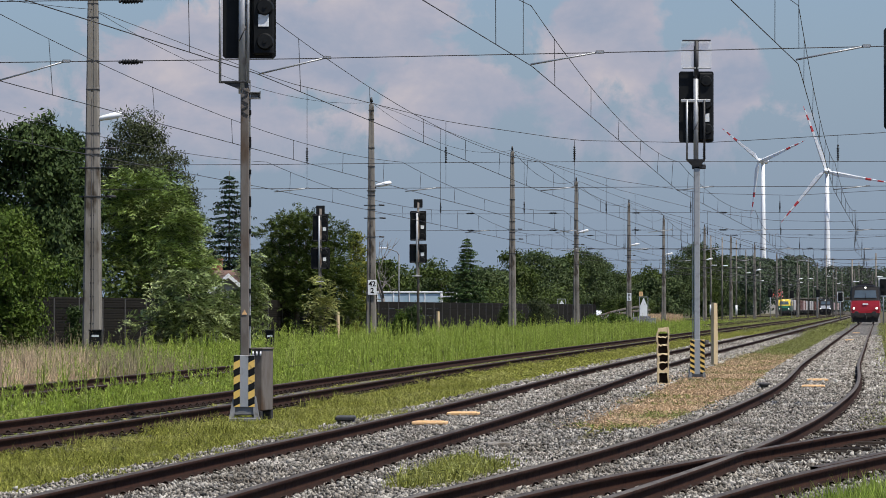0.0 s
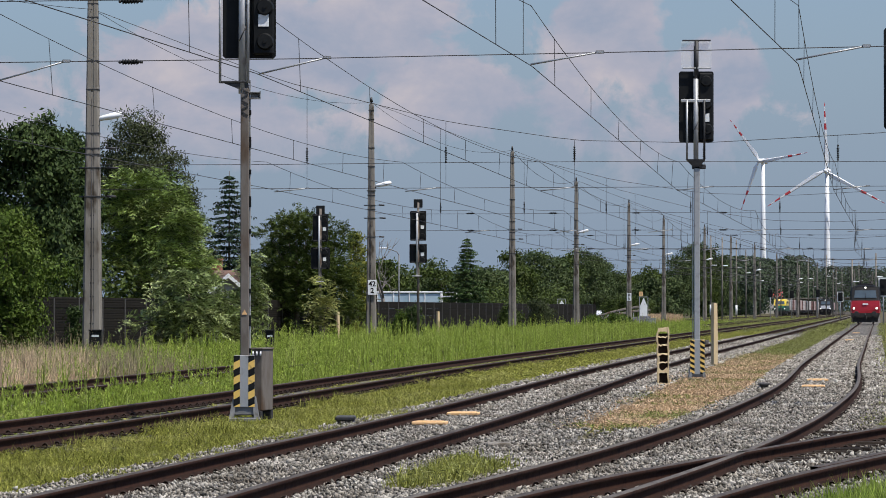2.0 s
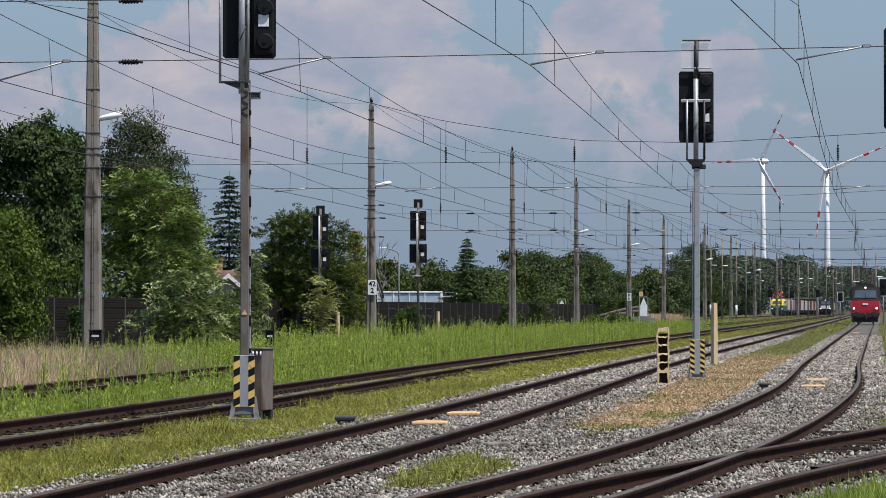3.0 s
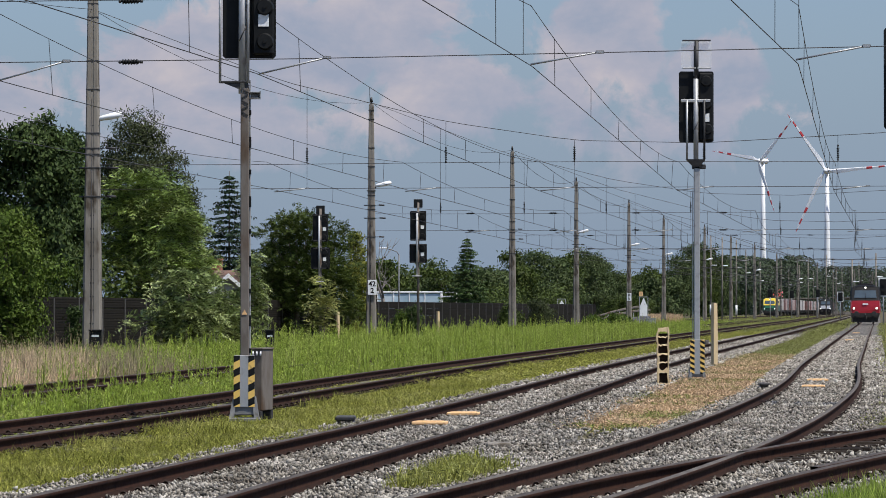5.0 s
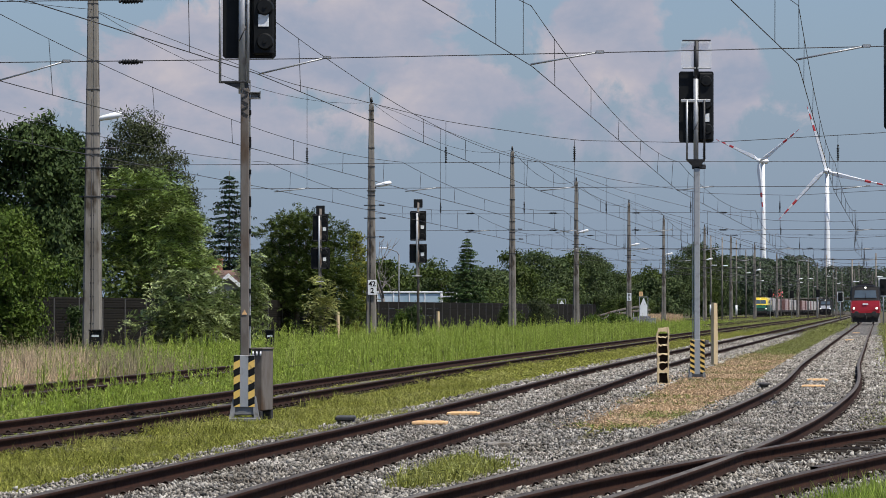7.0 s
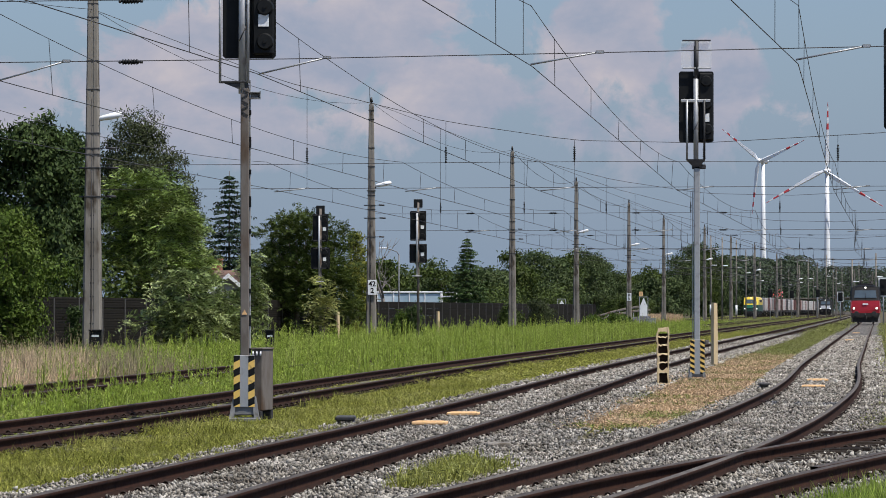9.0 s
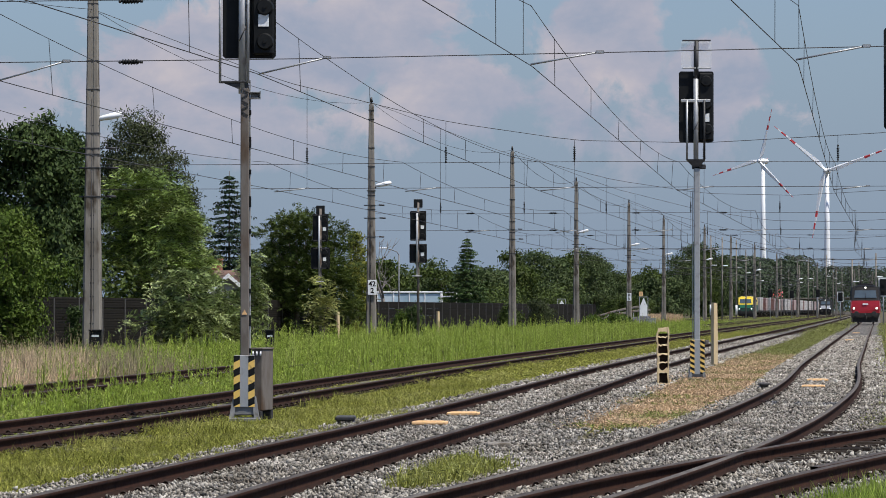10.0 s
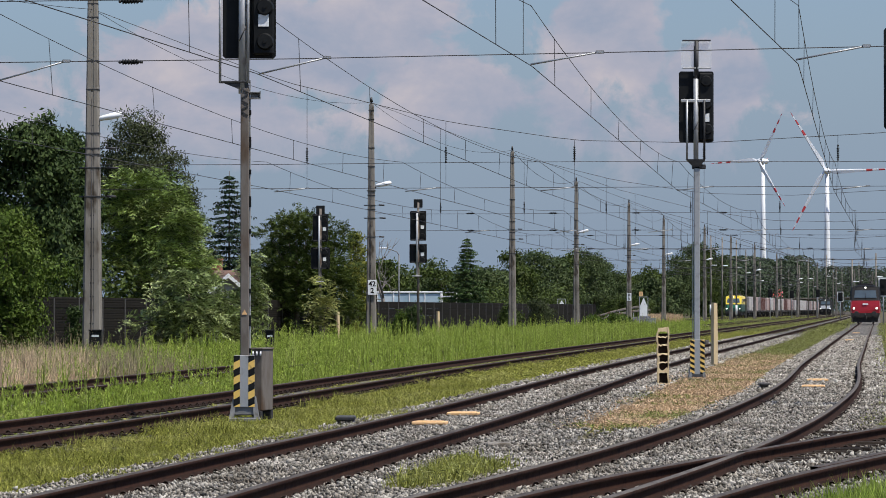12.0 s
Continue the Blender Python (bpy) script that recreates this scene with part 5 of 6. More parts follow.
# ---- small things by the tracks ----
def hollow_post():
    """An old split post, its middle rotted into a row of holes."""
    rng = np.random.default_rng(19)
    p = base("timber_post", pose(4.67, 74.4, -0.24), "old pale rotten post with a row of dark holes", "post")
    for side, thick, top in ((-1, 0.020, 1.22), (1, 0.017, 1.30)):
        bm = bmesh.new()
        rings = []
        for k in range(14):
            z = -0.03 + (top + 0.03) * k / 13
            cx = side * 0.112 + rng.normal(0, 0.006 if side > 0 else 0.014)
            w = thick * rng.uniform(0.55, 1.25)
            dpt = 0.065 * rng.uniform(0.8, 1.1)
            rings.append([(cx - w, -dpt, z), (cx + w, -dpt * 0.9, z), (cx + w, dpt, z), (cx - w, dpt, z)])
        loft(bm, rings)
        part("stile", bm, WOOD, p, "pale weathered side of the post")
    for z, h in ((0.10, 0.05), (0.38, 0.10), (0.56, 0.035), (0.74, 0.05), (0.93, 0.045), (1.10, 0.03), (1.25, 0.10)):
        bm = bmesh.new()
        rings = []
        for k in range(8):
            x = -0.11 + 0.22 * k / 7
            hh = h * rng.uniform(0.45, 0.8) * (1 + 1.1 * (abs(x) / 0.11) ** 2)
            zc = z + rng.normal(0, 0.010)
            rings.append([(x, -0.06, zc - hh / 2), (x, -0.045, zc + hh / 2), (x, 0.05, zc + hh / 2), (x, 0.05, zc - hh / 2)])
        loft(bm, rings)
        part("rung", bm, WOOD, p)
    bm = bmesh.new()
    bx(bm, (0, 0.05, 0.60), (0.2, 0.03, 1.15), 0.004)
    part("back_board", bm, material("rotten_wood", [(0.020, 0.013, 0.009), (0.05, 0.033, 0.022)], 0.95, spec=0.1, scale=9, fine=0.2), p, "dark rotten hollow back")


def timber_post(x, y, h, w, ground=-0.24):
    p = base("timber_post", pose(x, y, ground, 0, 0, 32), "plain pale timber post standing in the ground", "post")
    bm = bmesh.new()
    loft(bm, [[(-w / 2, -w / 2, -0.05), (w / 2, -w / 2, -0.05), (w / 2, w / 2, -0.05), (-w / 2, w / 2, -0.05)],
              [(-w / 2, -w / 2, h * 0.5), (w / 2, -w / 2, h * 0.5), (w / 2, w / 2, h * 0.5), (-w / 2, w / 2, h * 0.5)],
              [(-w * 0.44, -w * 0.42, h), (w * 0.46, -w * 0.42, h * 0.985), (w * 0.46, w * 0.42, h * 0.985), (-w * 0.44, w * 0.42, h)]])
    part("shaft", bm, WOOD, p)


def balise(line, y, off):
    d = float(line(y + 0.5) - line(y - 0.5))
    b = base("balise", pose(float(line(y)) + off, y, -0.210, 0, 0, -math.degrees(math.atan(d))), "orange-yellow track balise fixed between the rails", "balise")
    bm = bmesh.new()
    bx(bm, (0, 0, 0.095), (0.47, 0.36, 0.045), 0.012)
    bx(bm, (0, 0, 0.119), (0.38, 0.26, 0.010), 0.004)
    part("housing", bm, ORANGE_BOARD, b)
    bm = bmesh.new()
    bx(bm, (0, 0, 0.02), (0.62, 0.12, 0.045), 0.006)
    part("mounting_bar", bm, DARK_STEEL, b)


hollow_post()
timber_post(7.74, 100, 1.88, 0.14)
timber_post(-5.15, 172, 1.6, 0.13)
timber_post(-0.24, 170, 1.6, 0.13)
balise(siding, 48.3, -0.36)
balise(siding, 52.6, -0.38)
for y_ in (71.3, 77.6, 178, 232):
    balise(main_line, y_, -0.16)


# ---- overhead line ----
def strand(points, r, n=5):
    """A round wire through points."""
    P = np.asarray(points, float)
    T = np.gradient(P, axis=0)
    T /= np.linalg.norm(T, axis=1)[:, None]
    A = np.cross(T, np.array((0.31, 0.05, 0.95)))
    A /= np.linalg.norm(A, axis=1)[:, None]
    B = np.cross(T, A)
    R = np.broadcast_to(np.asarray(r, float), (len(P),))[:, None]
    a = np.arange(n) * math.tau / n
    V = np.stack([P + R * (A * math.cos(t) + B * math.sin(t)) for t in a], 1).reshape(-1, 3)
    F = [(i * n + k, i * n + (k + 1) % n, (i + 1) * n + (k + 1) % n, (i + 1) * n + k) for i in range(len(P) - 1) for k in range(n)]
    return soup("wire", V, F, WIRE, True)


def insulator_mesh(length, r):
    bm = bmesh.new()
    rod(bm, (0, 0, -length / 2), (0, 0, length / 2), r * 0.35, None, 8)
    k = 6
    for i in range(k):
        z = (i + 0.5) / k * length * 0.72 - length * 0.36
        rod(bm, (0, 0, z - 0.018), (0, 0, z + 0.018), r, r * 0.55, 10)
    for s in (-1, 1):
        rod(bm, (0, 0, s * length * 0.42), (0, 0, s * length * 0.52), r * 0.6, r * 0.5, 8, mi=1)
    return mesh_of("insulator", bm, [BLACK_PAINT, DARK_STEEL])


INSULATOR = insulator_mesh(0.40, 0.052)
LONG_INSULATOR = insulator_mesh(0.52, 0.055)
SPANS = [61.2] + [y for _, y, _ in LINE_A] + [442 + 60 * k for k in range(8)]
# track, offset, and the contact wire's stagger at the first supports
WIRED = [(overgrown_line, -4.7, (0.2, 0.3, -0.2)), (overgrown_line, 0.0, (-0.4, 0.55, -0.3)), (second_line, 0.0, (-1.9, 0.30, -0.35)),
         (siding, 0.0, (-1.0, 0.12, -0.4)), (main_line, 0.0, (0.3, -0.05, -0.2))]
# the contact wires' height over rail at the first support
FIRST_Z = (5.30, 5.33, 5.40, 5.52, 5.56)
# where the hangers of a span stand, along it from its mast
HANGERS = {122: (7.5, 12.3, 16.7, 21.1, 25.6), 177: (3.5, 7.7, 11.8, 16.0, 20.4)}


def span_x0(y):
    """Where the head cable hangs from the mast beside the trees."""
    for x, yy, _ in LINE_A:
        if yy == y:
            return x
    if y < 100:
        return -21.5
    k = (y - 442) / 60
    return 33.0 + 8.0 * k + 0.25 * k * k


def head_cable(s):
    return float(np.interp(s, (0, 6.6, 12.3, 16.7, 21.1, 27.3, 33, 44), (11.9, 9.35, 7.90, 7.23, 7.12, 7.44, 8.2, 12.0)))


def cross_span(y0, near):
    x0 = span_x0(y0)
    c = base("cross_span", pose(0, 0, 0), "wire cross-span with insulators carrying the overhead lines", "overhead wires", "cross-spans")
    r = 0.008 if y0 < 100 else 0.010 if y0 < 200 else 0.010 + (y0 - 200) * 3e-5

    def at(s, z):
        return (x0 + s, y0 - 0.124 * s, z)
    ss = np.linspace(0, 44, 45)
    if y0 > 100:
        part("head_cable", strand([at(s, head_cable(s)) for s in ss], r * 1.1), None, c)
    else:
        part("head_cable", strand([at(s, head_cable(s) + 0.7) for s in ss], r), None, c)
    z_up, z_low = (6.66, 5.62) if near else (6.48, 5.62) if y0 < 150 else (6.27, 5.41)
    low = [float(np.interp(s, (13.8, 18.7, 24, 29.2), (5.64, 5.655, 5.715, 5.785))) if near else z_low for s in ss]
    part("upper_wire", strand([at(s, z_up - 0.02 * math.sin(s * 0.3)) for s in ss], r), None, c)
    part("lower_wire", strand([at(s, z) for s, z in zip(ss, low)], r), None, c)
    xs = []
    for i, (line, off, stag) in enumerate(WIRED):
        yy = y0
        for _ in range(3):
            s = float(line(yy)) + off - x0
            yy = y0 - 0.124 * s
        if s < 2 or s > 42:
            continue
        track_s = s
        if y0 in HANGERS:
            s = HANGERS[y0][i]
        xs.append(s)
        top = head_cable(s) + (0.7 if y0 < 100 else 0.0)
        part("hanger", strand([at(s, top), at(s, z_up + 0.2)], r * 0.9, 4), None, c)
        part("hanger", strand([at(s, z_up), at(s, float(np.interp(s, ss, low)))], r * 0.7, 4), None, c)
        if y0 > 100:
            q = part("insulator", LONG_INSULATOR, None, c)
            q.matrix_local = Matrix.Translation(at(s, z_up + 0.28))
        if y0 < 300:
            # registration arm down to the contact wire
            st = stag[1] if y0 < 100 else stag[2]
            reach = track_s + st
            a = Vector(at(reach + 1.15, float(np.interp(reach + 1.15, ss, low)) + 0.01))
            b = Vector(at(reach, FIRST_Z[i] + 0.01 if near else z_low - 0.11))
            bm = bmesh.new()
            rod(bm, a, b, 0.016 if y0 < 100 else 0.02, None, 6)
            bx(bm, a, (0.14, 0.06, 0.05), 0.01, mi=1)
            part("registration_arm", bm, [GALV, DARK_STEEL], c, "pale tubular registration arm")
    for a, b in zip(xs, xs[1:]):
        for z in (z_up, z_low):
            if y0 > 150:
                q = part("insulator", INSULATOR, None, c)
                q.matrix_local = Matrix.Translation(at((a + b) / 2 - 0.6, z)) @ pose(0, 0, 0, 0, 90, -7)
    if y0 < 100:
        for z in (6.66, 5.63):
            q = part("insulator", INSULATOR, None, c)
            q.matrix_local = Matrix.Translation(at(-5.28 - x0, z)) @ pose(0, 0, 0, 0, 90, -7)


def overhead_line(line, off, stag, y1, first_z):
    o = base("overhead_line", pose(0, 0, 0), "dark contact wire hung by droppers from a sagging messenger wire", "overhead wires", "overhead lines")
    stops = [0.0] + [y - 2.5 for y in SPANS if y <= y1]
    level = [first_z, first_z, 5.58 if first_z < 5.35 else 5.5] + [5.32] * len(stops)
    upper = [6.54, 6.54, 6.47] + [6.38] * len(stops)
    side = list(stag) + [0.25 * (-1) ** k for k in range(len(stops))]
    ys, zc, zm, xc, xm = [], [], [], [], []
    drops = []
    for i, (a, b) in enumerate(zip(stops, stops[1:])):
        ca, cb = float(line(a)) + off + side[i], float(line(b)) + off + side[i + 1]
        ma, mb = float(line(a)) + off + 0.85 * side[i], float(line(b)) + off + 0.85 * side[i + 1]

        def hang(t):
            y = a + (b - a) * t
            return (ma + (mb - ma) * t, y, upper[i] + (upper[i + 1] - upper[i]) * t - 0.52 * 4 * t * (1 - t)), (ca + (cb - ca) * t, y, level[i] + (level[i + 1] - level[i]) * t)
        for k in range(18):
            (x0, y, z0), (x1, _, z1) = hang(k / 18)
            ys.append(y), xm.append(x0), zm.append(z0), xc.append(x1), zc.append(z1)
        m = 6 if b < 260 else 4
        if b < 420:
            drops += [hang((k + 0.5) / m) for k in range(m)]
    ys, zc, zm, xc, xm = map(np.array, (ys, zc, zm, xc, xm))
    r = np.clip(0.008 + (ys - 60) * 3.2e-5, 0.008, 0.026)
    part("contact_wire", strand(np.stack([xc, ys, zc], -1), r), None, o)
    part("messenger_wire", strand(np.stack([xm, ys, zm], -1), r * 0.85), None, o)
    for a, b in drops:
        if a[1] > 40:
            part("dropper", strand([a, b], 0.005 + a[1] * 1.6e-5, 4), None, o)


for i_, y_ in enumerate(SPANS):
    cross_span(y_, i_ == 0)
for (line_, off_, stag_), z_ in zip(WIRED, FIRST_Z):
    overhead_line(line_, off_, stag_, 800, z_)


def feeder():
    """The slack earth wire from mast head to mast head."""
    o = base("earth_cable", pose(0, 0, 0), "slack cable slung between the mast heads", "overhead wires")
    pts = [(-22, 62, 11.8)] + [(x, y, 11.9) for x, y, _ in LINE_A]
    for a, b in zip(pts, pts[1:]):
        a, b = np.array(a), np.array(b)
        P = [a + (b - a) * t - np.array((0, 0, 1.0 * 4 * t * (1 - t))) for t in np.linspace(0, 1, 16)]
        part("cable", strand(P, 0.010 if a[1] < 200 else 0.014), None, o)


feeder()


# ---- trains ----
RED = material("traffic_red_paint", [(0.33, 0.008, 0.016), (0.40, 0.013, 0.022)], 0.4, scale=2, coat=0.1, spots=((0.28, 0.02, 0.025), 3, 0.08))
LOCO_DARK = material("dark_grey_paint", [(0.007, 0.0065, 0.007), (0.012, 0.011, 0.0115)], 0.55, scale=2, spec=0.2)
LOCO_YELLOW = material("rail_yellow_paint", [(0.78, 0.56, 0.03), (0.85, 0.63, 0.05)], 0.35, scale=2, coat=0.3)
LOCO_GREEN = material("rail_green_paint", [(0.03, 0.20, 0.11), (0.05, 0.26, 0.15)], 0.35, scale=2, coat=0.3)
LOCO_TEAL = material("dark_green_skirt_paint", [(0.020, 0.055, 0.040), (0.032, 0.080, 0.058)], 0.5, scale=2, spec=0.3)
LOCO_WHITE = material("loco_white_paint", [(0.62, 0.63, 0.65), (0.72, 0.73, 0.74)], 0.4, scale=2)
UNDER = material("brake_dust_black", [(0.016, 0.015, 0.014), (0.035, 0.031, 0.028)], 0.85, scale=6, fine=0.2)
HEADLIGHT = material("headlight_glow", [(0.9, 0.88, 0.8), (0.95, 0.93, 0.86)], 0.3, emit=((1.0, 0.96, 0.86), 1.6))
CAB_GLASS = material("cab_windscreen", [(0.045, 0.062, 0.075), (0.075, 0.10, 0.115)], 0.08, scale=0.8, coat=0.6)


def wheel_mesh():
    bm = bmesh.new()
    rod(bm, (-0.07, 0, 0), (0.07, 0, 0), 0.6, 0.6, 20)
    rod(bm, (0.07, 0, 0), (0.10, 0, 0), 0.63, 0.63, 20)
    rod(bm, (-0.10, 0, 0), (-0.07, 0, 0), 0.2, 0.2, 12)
    return mesh_of("wheel", bm, UNDER)


WHEEL = wheel_mesh()


def locomotive(name, label, upper, lower, band, length=19.0, lights=True, skirt=None):
    """Body along +y behind the front at y = 0, rail level at z = 0."""
    t = base(name, pose(0, 0, 0), label, "locomotive", "locomotives")

    def ring(y, w, zb, zt, sh):
        h = w / 2
        return [(-h, y, zb), (-h, y, zt - sh * 1.3), (-h + sh * 0.35, y, zt - sh * 0.45), (-h + sh * 1.1, y, zt), (h - sh * 1.1, y, zt), (h - sh * 0.35, y, zt - sh * 0.45),
                (h, y, zt - sh * 1.3), (h, y, zb)]
    bm = bmesh.new()
    loft(bm, [ring(0.95, 2.72, 2.30, 3.72, 0.5), ring(1.5, 2.98, 2.3, 3.85, 0.5), ring(length - 1.5, 2.98, 2.3, 3.85, 0.5), ring(length - 0.9, 2.7, 2.3, 3.7, 0.5)])
    part("body", bm, upper, t)
    # sloping nose
    bm = bmesh.new()
    loft(bm, [[(-1.30, 0.22, 2.32), (-1.30, 0.97, 3.66), (-0.7, 0.99, 3.76), (0.7, 0.99, 3.76), (1.30, 0.97, 3.66), (1.30, 0.22, 2.32)],
              [(-1.45, 1.6, 2.32), (-1.45, 1.6, 3.66), (-0.7, 1.6, 3.8), (0.7, 1.6, 3.8), (1.45, 1.6, 3.66), (1.45, 1.6, 2.32)]])
    part("cab_front", bm, upper, t)
    bm = bmesh.new()
    loft(bm, [[(-1.33, 0.05, 1.05), (-1.42, 0.03, 1.5), (-1.36, 0.15, 2.31), (1.36, 0.15, 2.31), (1.42, 0.03, 1.5), (1.33, 0.05, 1.05)],
              [(-1.5, 0.8, 1.05), (-1.5, 0.8, 1.5), (-1.49, 0.8, 2.31), (1.49, 0.8, 2.31), (1.5, 0.8, 1.5), (1.5, 0.8, 1.05)],
              [(-1.5, length - 0.1, 1.05), (-1.5, length - 0.1, 1.5), (-1.49, length - 0.1, 2.31), (1.49, length - 0.1, 2.31), (1.5, length - 0.1, 1.5), (1.5, length - 0.1, 1.05)]])
    part("lower_body", bm, lower, t)
    bm = bmesh.new()
    loft(bm, [[(-1.12, 0.30, 2.60), (-1.02, 0.72, 3.34), (1.02, 0.72, 3.34), (1.12, 0.30, 2.60)], [(-1.12, 0.42, 2.56), (-1.02, 0.84, 3.30), (1.02, 0.84, 3.30), (1.12, 0.42, 2.56)]])
    glass = part("windscreen", bm, CAB_GLASS, t, "pale reflecting windscreen")
    bm = bmesh.new()
    rod(bm, (0, 0.25, 2.5), (0, 0.84, 3.5), 0.02, None, 6)
    part("pillar", bm, upper, glass)
    bm = bmesh.new()
    loft(bm, [[(-1.30, -0.01, 0.62), (-1.44, -0.02, 1.06), (1.44, -0.02, 1.06), (1.30, -0.01, 0.62)], [(-1.34, 0.5, 0.62), (-1.46, 0.5, 1.06), (1.46, 0.5, 1.06), (1.34, 0.5, 0.62)]])
    part("buffer_beam", bm, skirt or UNDER, t)
    bm = bmesh.new()
    slab(bm, [(-1.25, 0.18), (-1.3, 0.62), (1.3, 0.62), (1.25, 0.18), (0.5, 0.14), (-0.5, 0.14)], 0.15, 0.3)
    part("snow_plough", bm, UNDER, t)
    for x in (-0.875, 0.875):
        bm = bmesh.new()
        rod(bm, (x, 0.1, 0.98), (x, -0.45, 0.98), 0.11, 0.11, 12)
        rod(bm, (x, -0.45, 0.98), (x, -0.50, 0.98), 0.27, 0.25, 16)
        part("buffer", bm, UNDER, t)
    bm = bmesh.new()
    rod(bm, (0, 0.0, 0.95), (0, -0.35, 0.85), 0.07, 0.05, 8)
    rod(bm, (0.1, 0.0, 0.75), (0.1, -0.12, 0.35), 0.03, 0.03, 6)
    part("coupling", bm, UNDER, t)
    if lights:
        for x, z, y, r in ((-1.13, 1.55, 0.01, 0.12), (1.13, 1.55, 0.01, 0.12), (0, 3.62, 0.90, 0.10)):
            bm = bmesh.new()
            rod(bm, (x, y + 0.06, z), (x, y - 0.03, z), r * 1.25, r * 1.2, 14, mi=1)
            rod(bm, (x, y - 0.03, z), (x, y - 0.045, z), r, r, 14, mi=0)
            part("headlight", bm, [HEADLIGHT, UNDER], t)
    if band:
        bm = bmesh.new()
        bx(bm, (0, 0.035, 1.95), band[1], 0.01)
        part("emblem", bm, band[0], t)
    # side windows and doors, roof gear, bogies
    for x in (-1.5, 1.5):
        bm = bmesh.new()
        bx(bm, (x, 1.9, 2.85), (0.03, 0.75, 0.7), 0.01)
        part("side_window", bm, GLASS_DARK, t)
        bm = bmesh.new()
        bx(bm, (x, length / 2, 3.05), (0.03, length * 0.5, 0.5), 0.01)
        part("grille", bm, UNDER, t)
    bm = bmesh.new()
    bx(bm, (0, length / 2, 3.95), (1.6, length * 0.7, 0.22), 0.04)
    for i in range(6):
        rod(bm, (-0.5 + (i % 2), 3 + i * 2.2, 4.0), (-0.5 + (i % 2), 3 + i * 2.2, 4.4), 0.09, 0.06, 8)
    part("roof_gear", bm, UNDER, t)
    bm = bmesh.new()
    for s in (-1, 1):
        rod(bm, (s * 0.45, 2.6, 4.05), (s * 0.30, 4.0, 4.85), 0.035, None, 6)
        rod(bm, (s * 0.30, 4.0, 4.85), (s * 0.55, 2.5, 5.55), 0.03, None, 6)
        rod(bm, (s * 0.55, 2.5, 5.55), (s * 0.85, 2.5, 5.45), 0.03, None, 6)
    rod(bm, (-0.6, 2.5, 5.55), (0.6, 2.5, 5.55), 0.035, None, 6)
    part("pantograph", bm, UNDER, t)
    for yc in (length * 0.24, length * 0.76):
        bm = bmesh.new()
        bx(bm, (0, yc, 0.72), (2.3, 3.6, 0.35), 0.06)
        for s in (-1, 1):
            bx(bm, (s * 1.2, yc, 0.6), (0.18, 4.0, 0.4), 0.05)
        bg = part("bogie", bm, UNDER, t)
        for dy in (-1.3, 1.3):
            for s in (-1, 1):
                w = part("wheel", WHEEL, None, bg)
                w.matrix_local = pose(s * 0.78, yc + dy, 0.6, 0, 0, 0 if s < 0 else 180)
    bm = bmesh.new()
    bx(bm, (0, length / 2, 0.75), (2.4, 4.2, 0.7), 0.08)
    part("transformer", bm, UNDER, t)
    return t


HEADING = -math.degrees(math.atan(0.1247))
red_loco = locomotive("locomotive", "red and dark grey electric locomotive with headlights on", LOCO_DARK, RED, (WHITE_PAINT, (0.55, 0.02, 0.16)))
red_loco.matrix_world = pose(42.3, 351, 0, 0, 0, HEADING)
dark_loco = locomotive("locomotive", "dark electric locomotive with a pale front band", LOCO_DARK, LOCO_DARK, (LOCO_WHITE, (2.3, 0.02, 0.75)), skirt=LOCO_DARK)
dark_loco.matrix_world = pose(92.2, 845, 0, 0, 0, HEADING)
yellow_loco = locomotive("locomotive", "yellow and green electric locomotive hauling a container train", LOCO_YELLOW, LOCO_TEAL, (LOCO_GREEN, (2.1, 0.02, 0.50)), skirt=UNDER)

BOX_COLS = [material("container_%s" % k, [c, tuple(v * 1.15 for v in c)], 0.6, scale=1.0, fine=0.1, spots=((0.25, 0.17, 0.12), 1.2, 0.1)) for k, c in
            (("white", (0.46, 0.44, 0.42)), ("brown", (0.12, 0.048, 0.038)), ("dark", (0.045, 0.045, 0.045)), ("pale_pink", (0.42, 0.32, 0.30)), ("steel", (0.20, 0.19, 0.19)))]


def container_mesh(length, mat):
    bm = bmesh.new()
    bx(bm, (0, length / 2, 1.35), (2.44, length, 2.55), 0.03)
    k = int(length / 0.55)
    for i in range(k):
        for s in (-1, 1):
            bx(bm, (s * 1.225, (i + 0.5) * length / k, 1.35), (0.05, 0.24, 2.2), 0.0)
    for y in (0.06, length - 0.06):
        for s in (-1, 1):
            bx(bm, (s * 1.2, y, 1.35), (0.12, 0.12, 2.62), 0.01)
    for i in range(4):
        rod(bm, (-0.75 + 0.5 * i, -0.03, 0.15), (-0.75 + 0.5 * i, -0.03, 2.55), 0.025, None, 5)
    return mesh_of("container", bm, mat)


def flat_mesh():
    bm = bmesh.new()
    for s in (-1, 1):
        bx(bm, (s * 1.1, 9.5, 1.0), (0.14, 18.8, 0.32), 0.02)
    bx(bm, (0, 9.5, 1.1), (2.4, 18.8, 0.08), 0.01)
    for y in (0.2, 6, 13, 18.8):
        bx(bm, (0, y, 1.0), (2.5, 0.3, 0.3), 0.02)
    for y in (0.0, 19.0):
        for s in (-0.875, 0.875):
            rod(bm, (s, y + (0.25 if y < 1 else -0.25), 0.98), (s, y + (-0.4 if y < 1 else 0.4), 0.98), 0.2, 0.22, 10)
    return mesh_of("chassis", bm, UNDER)


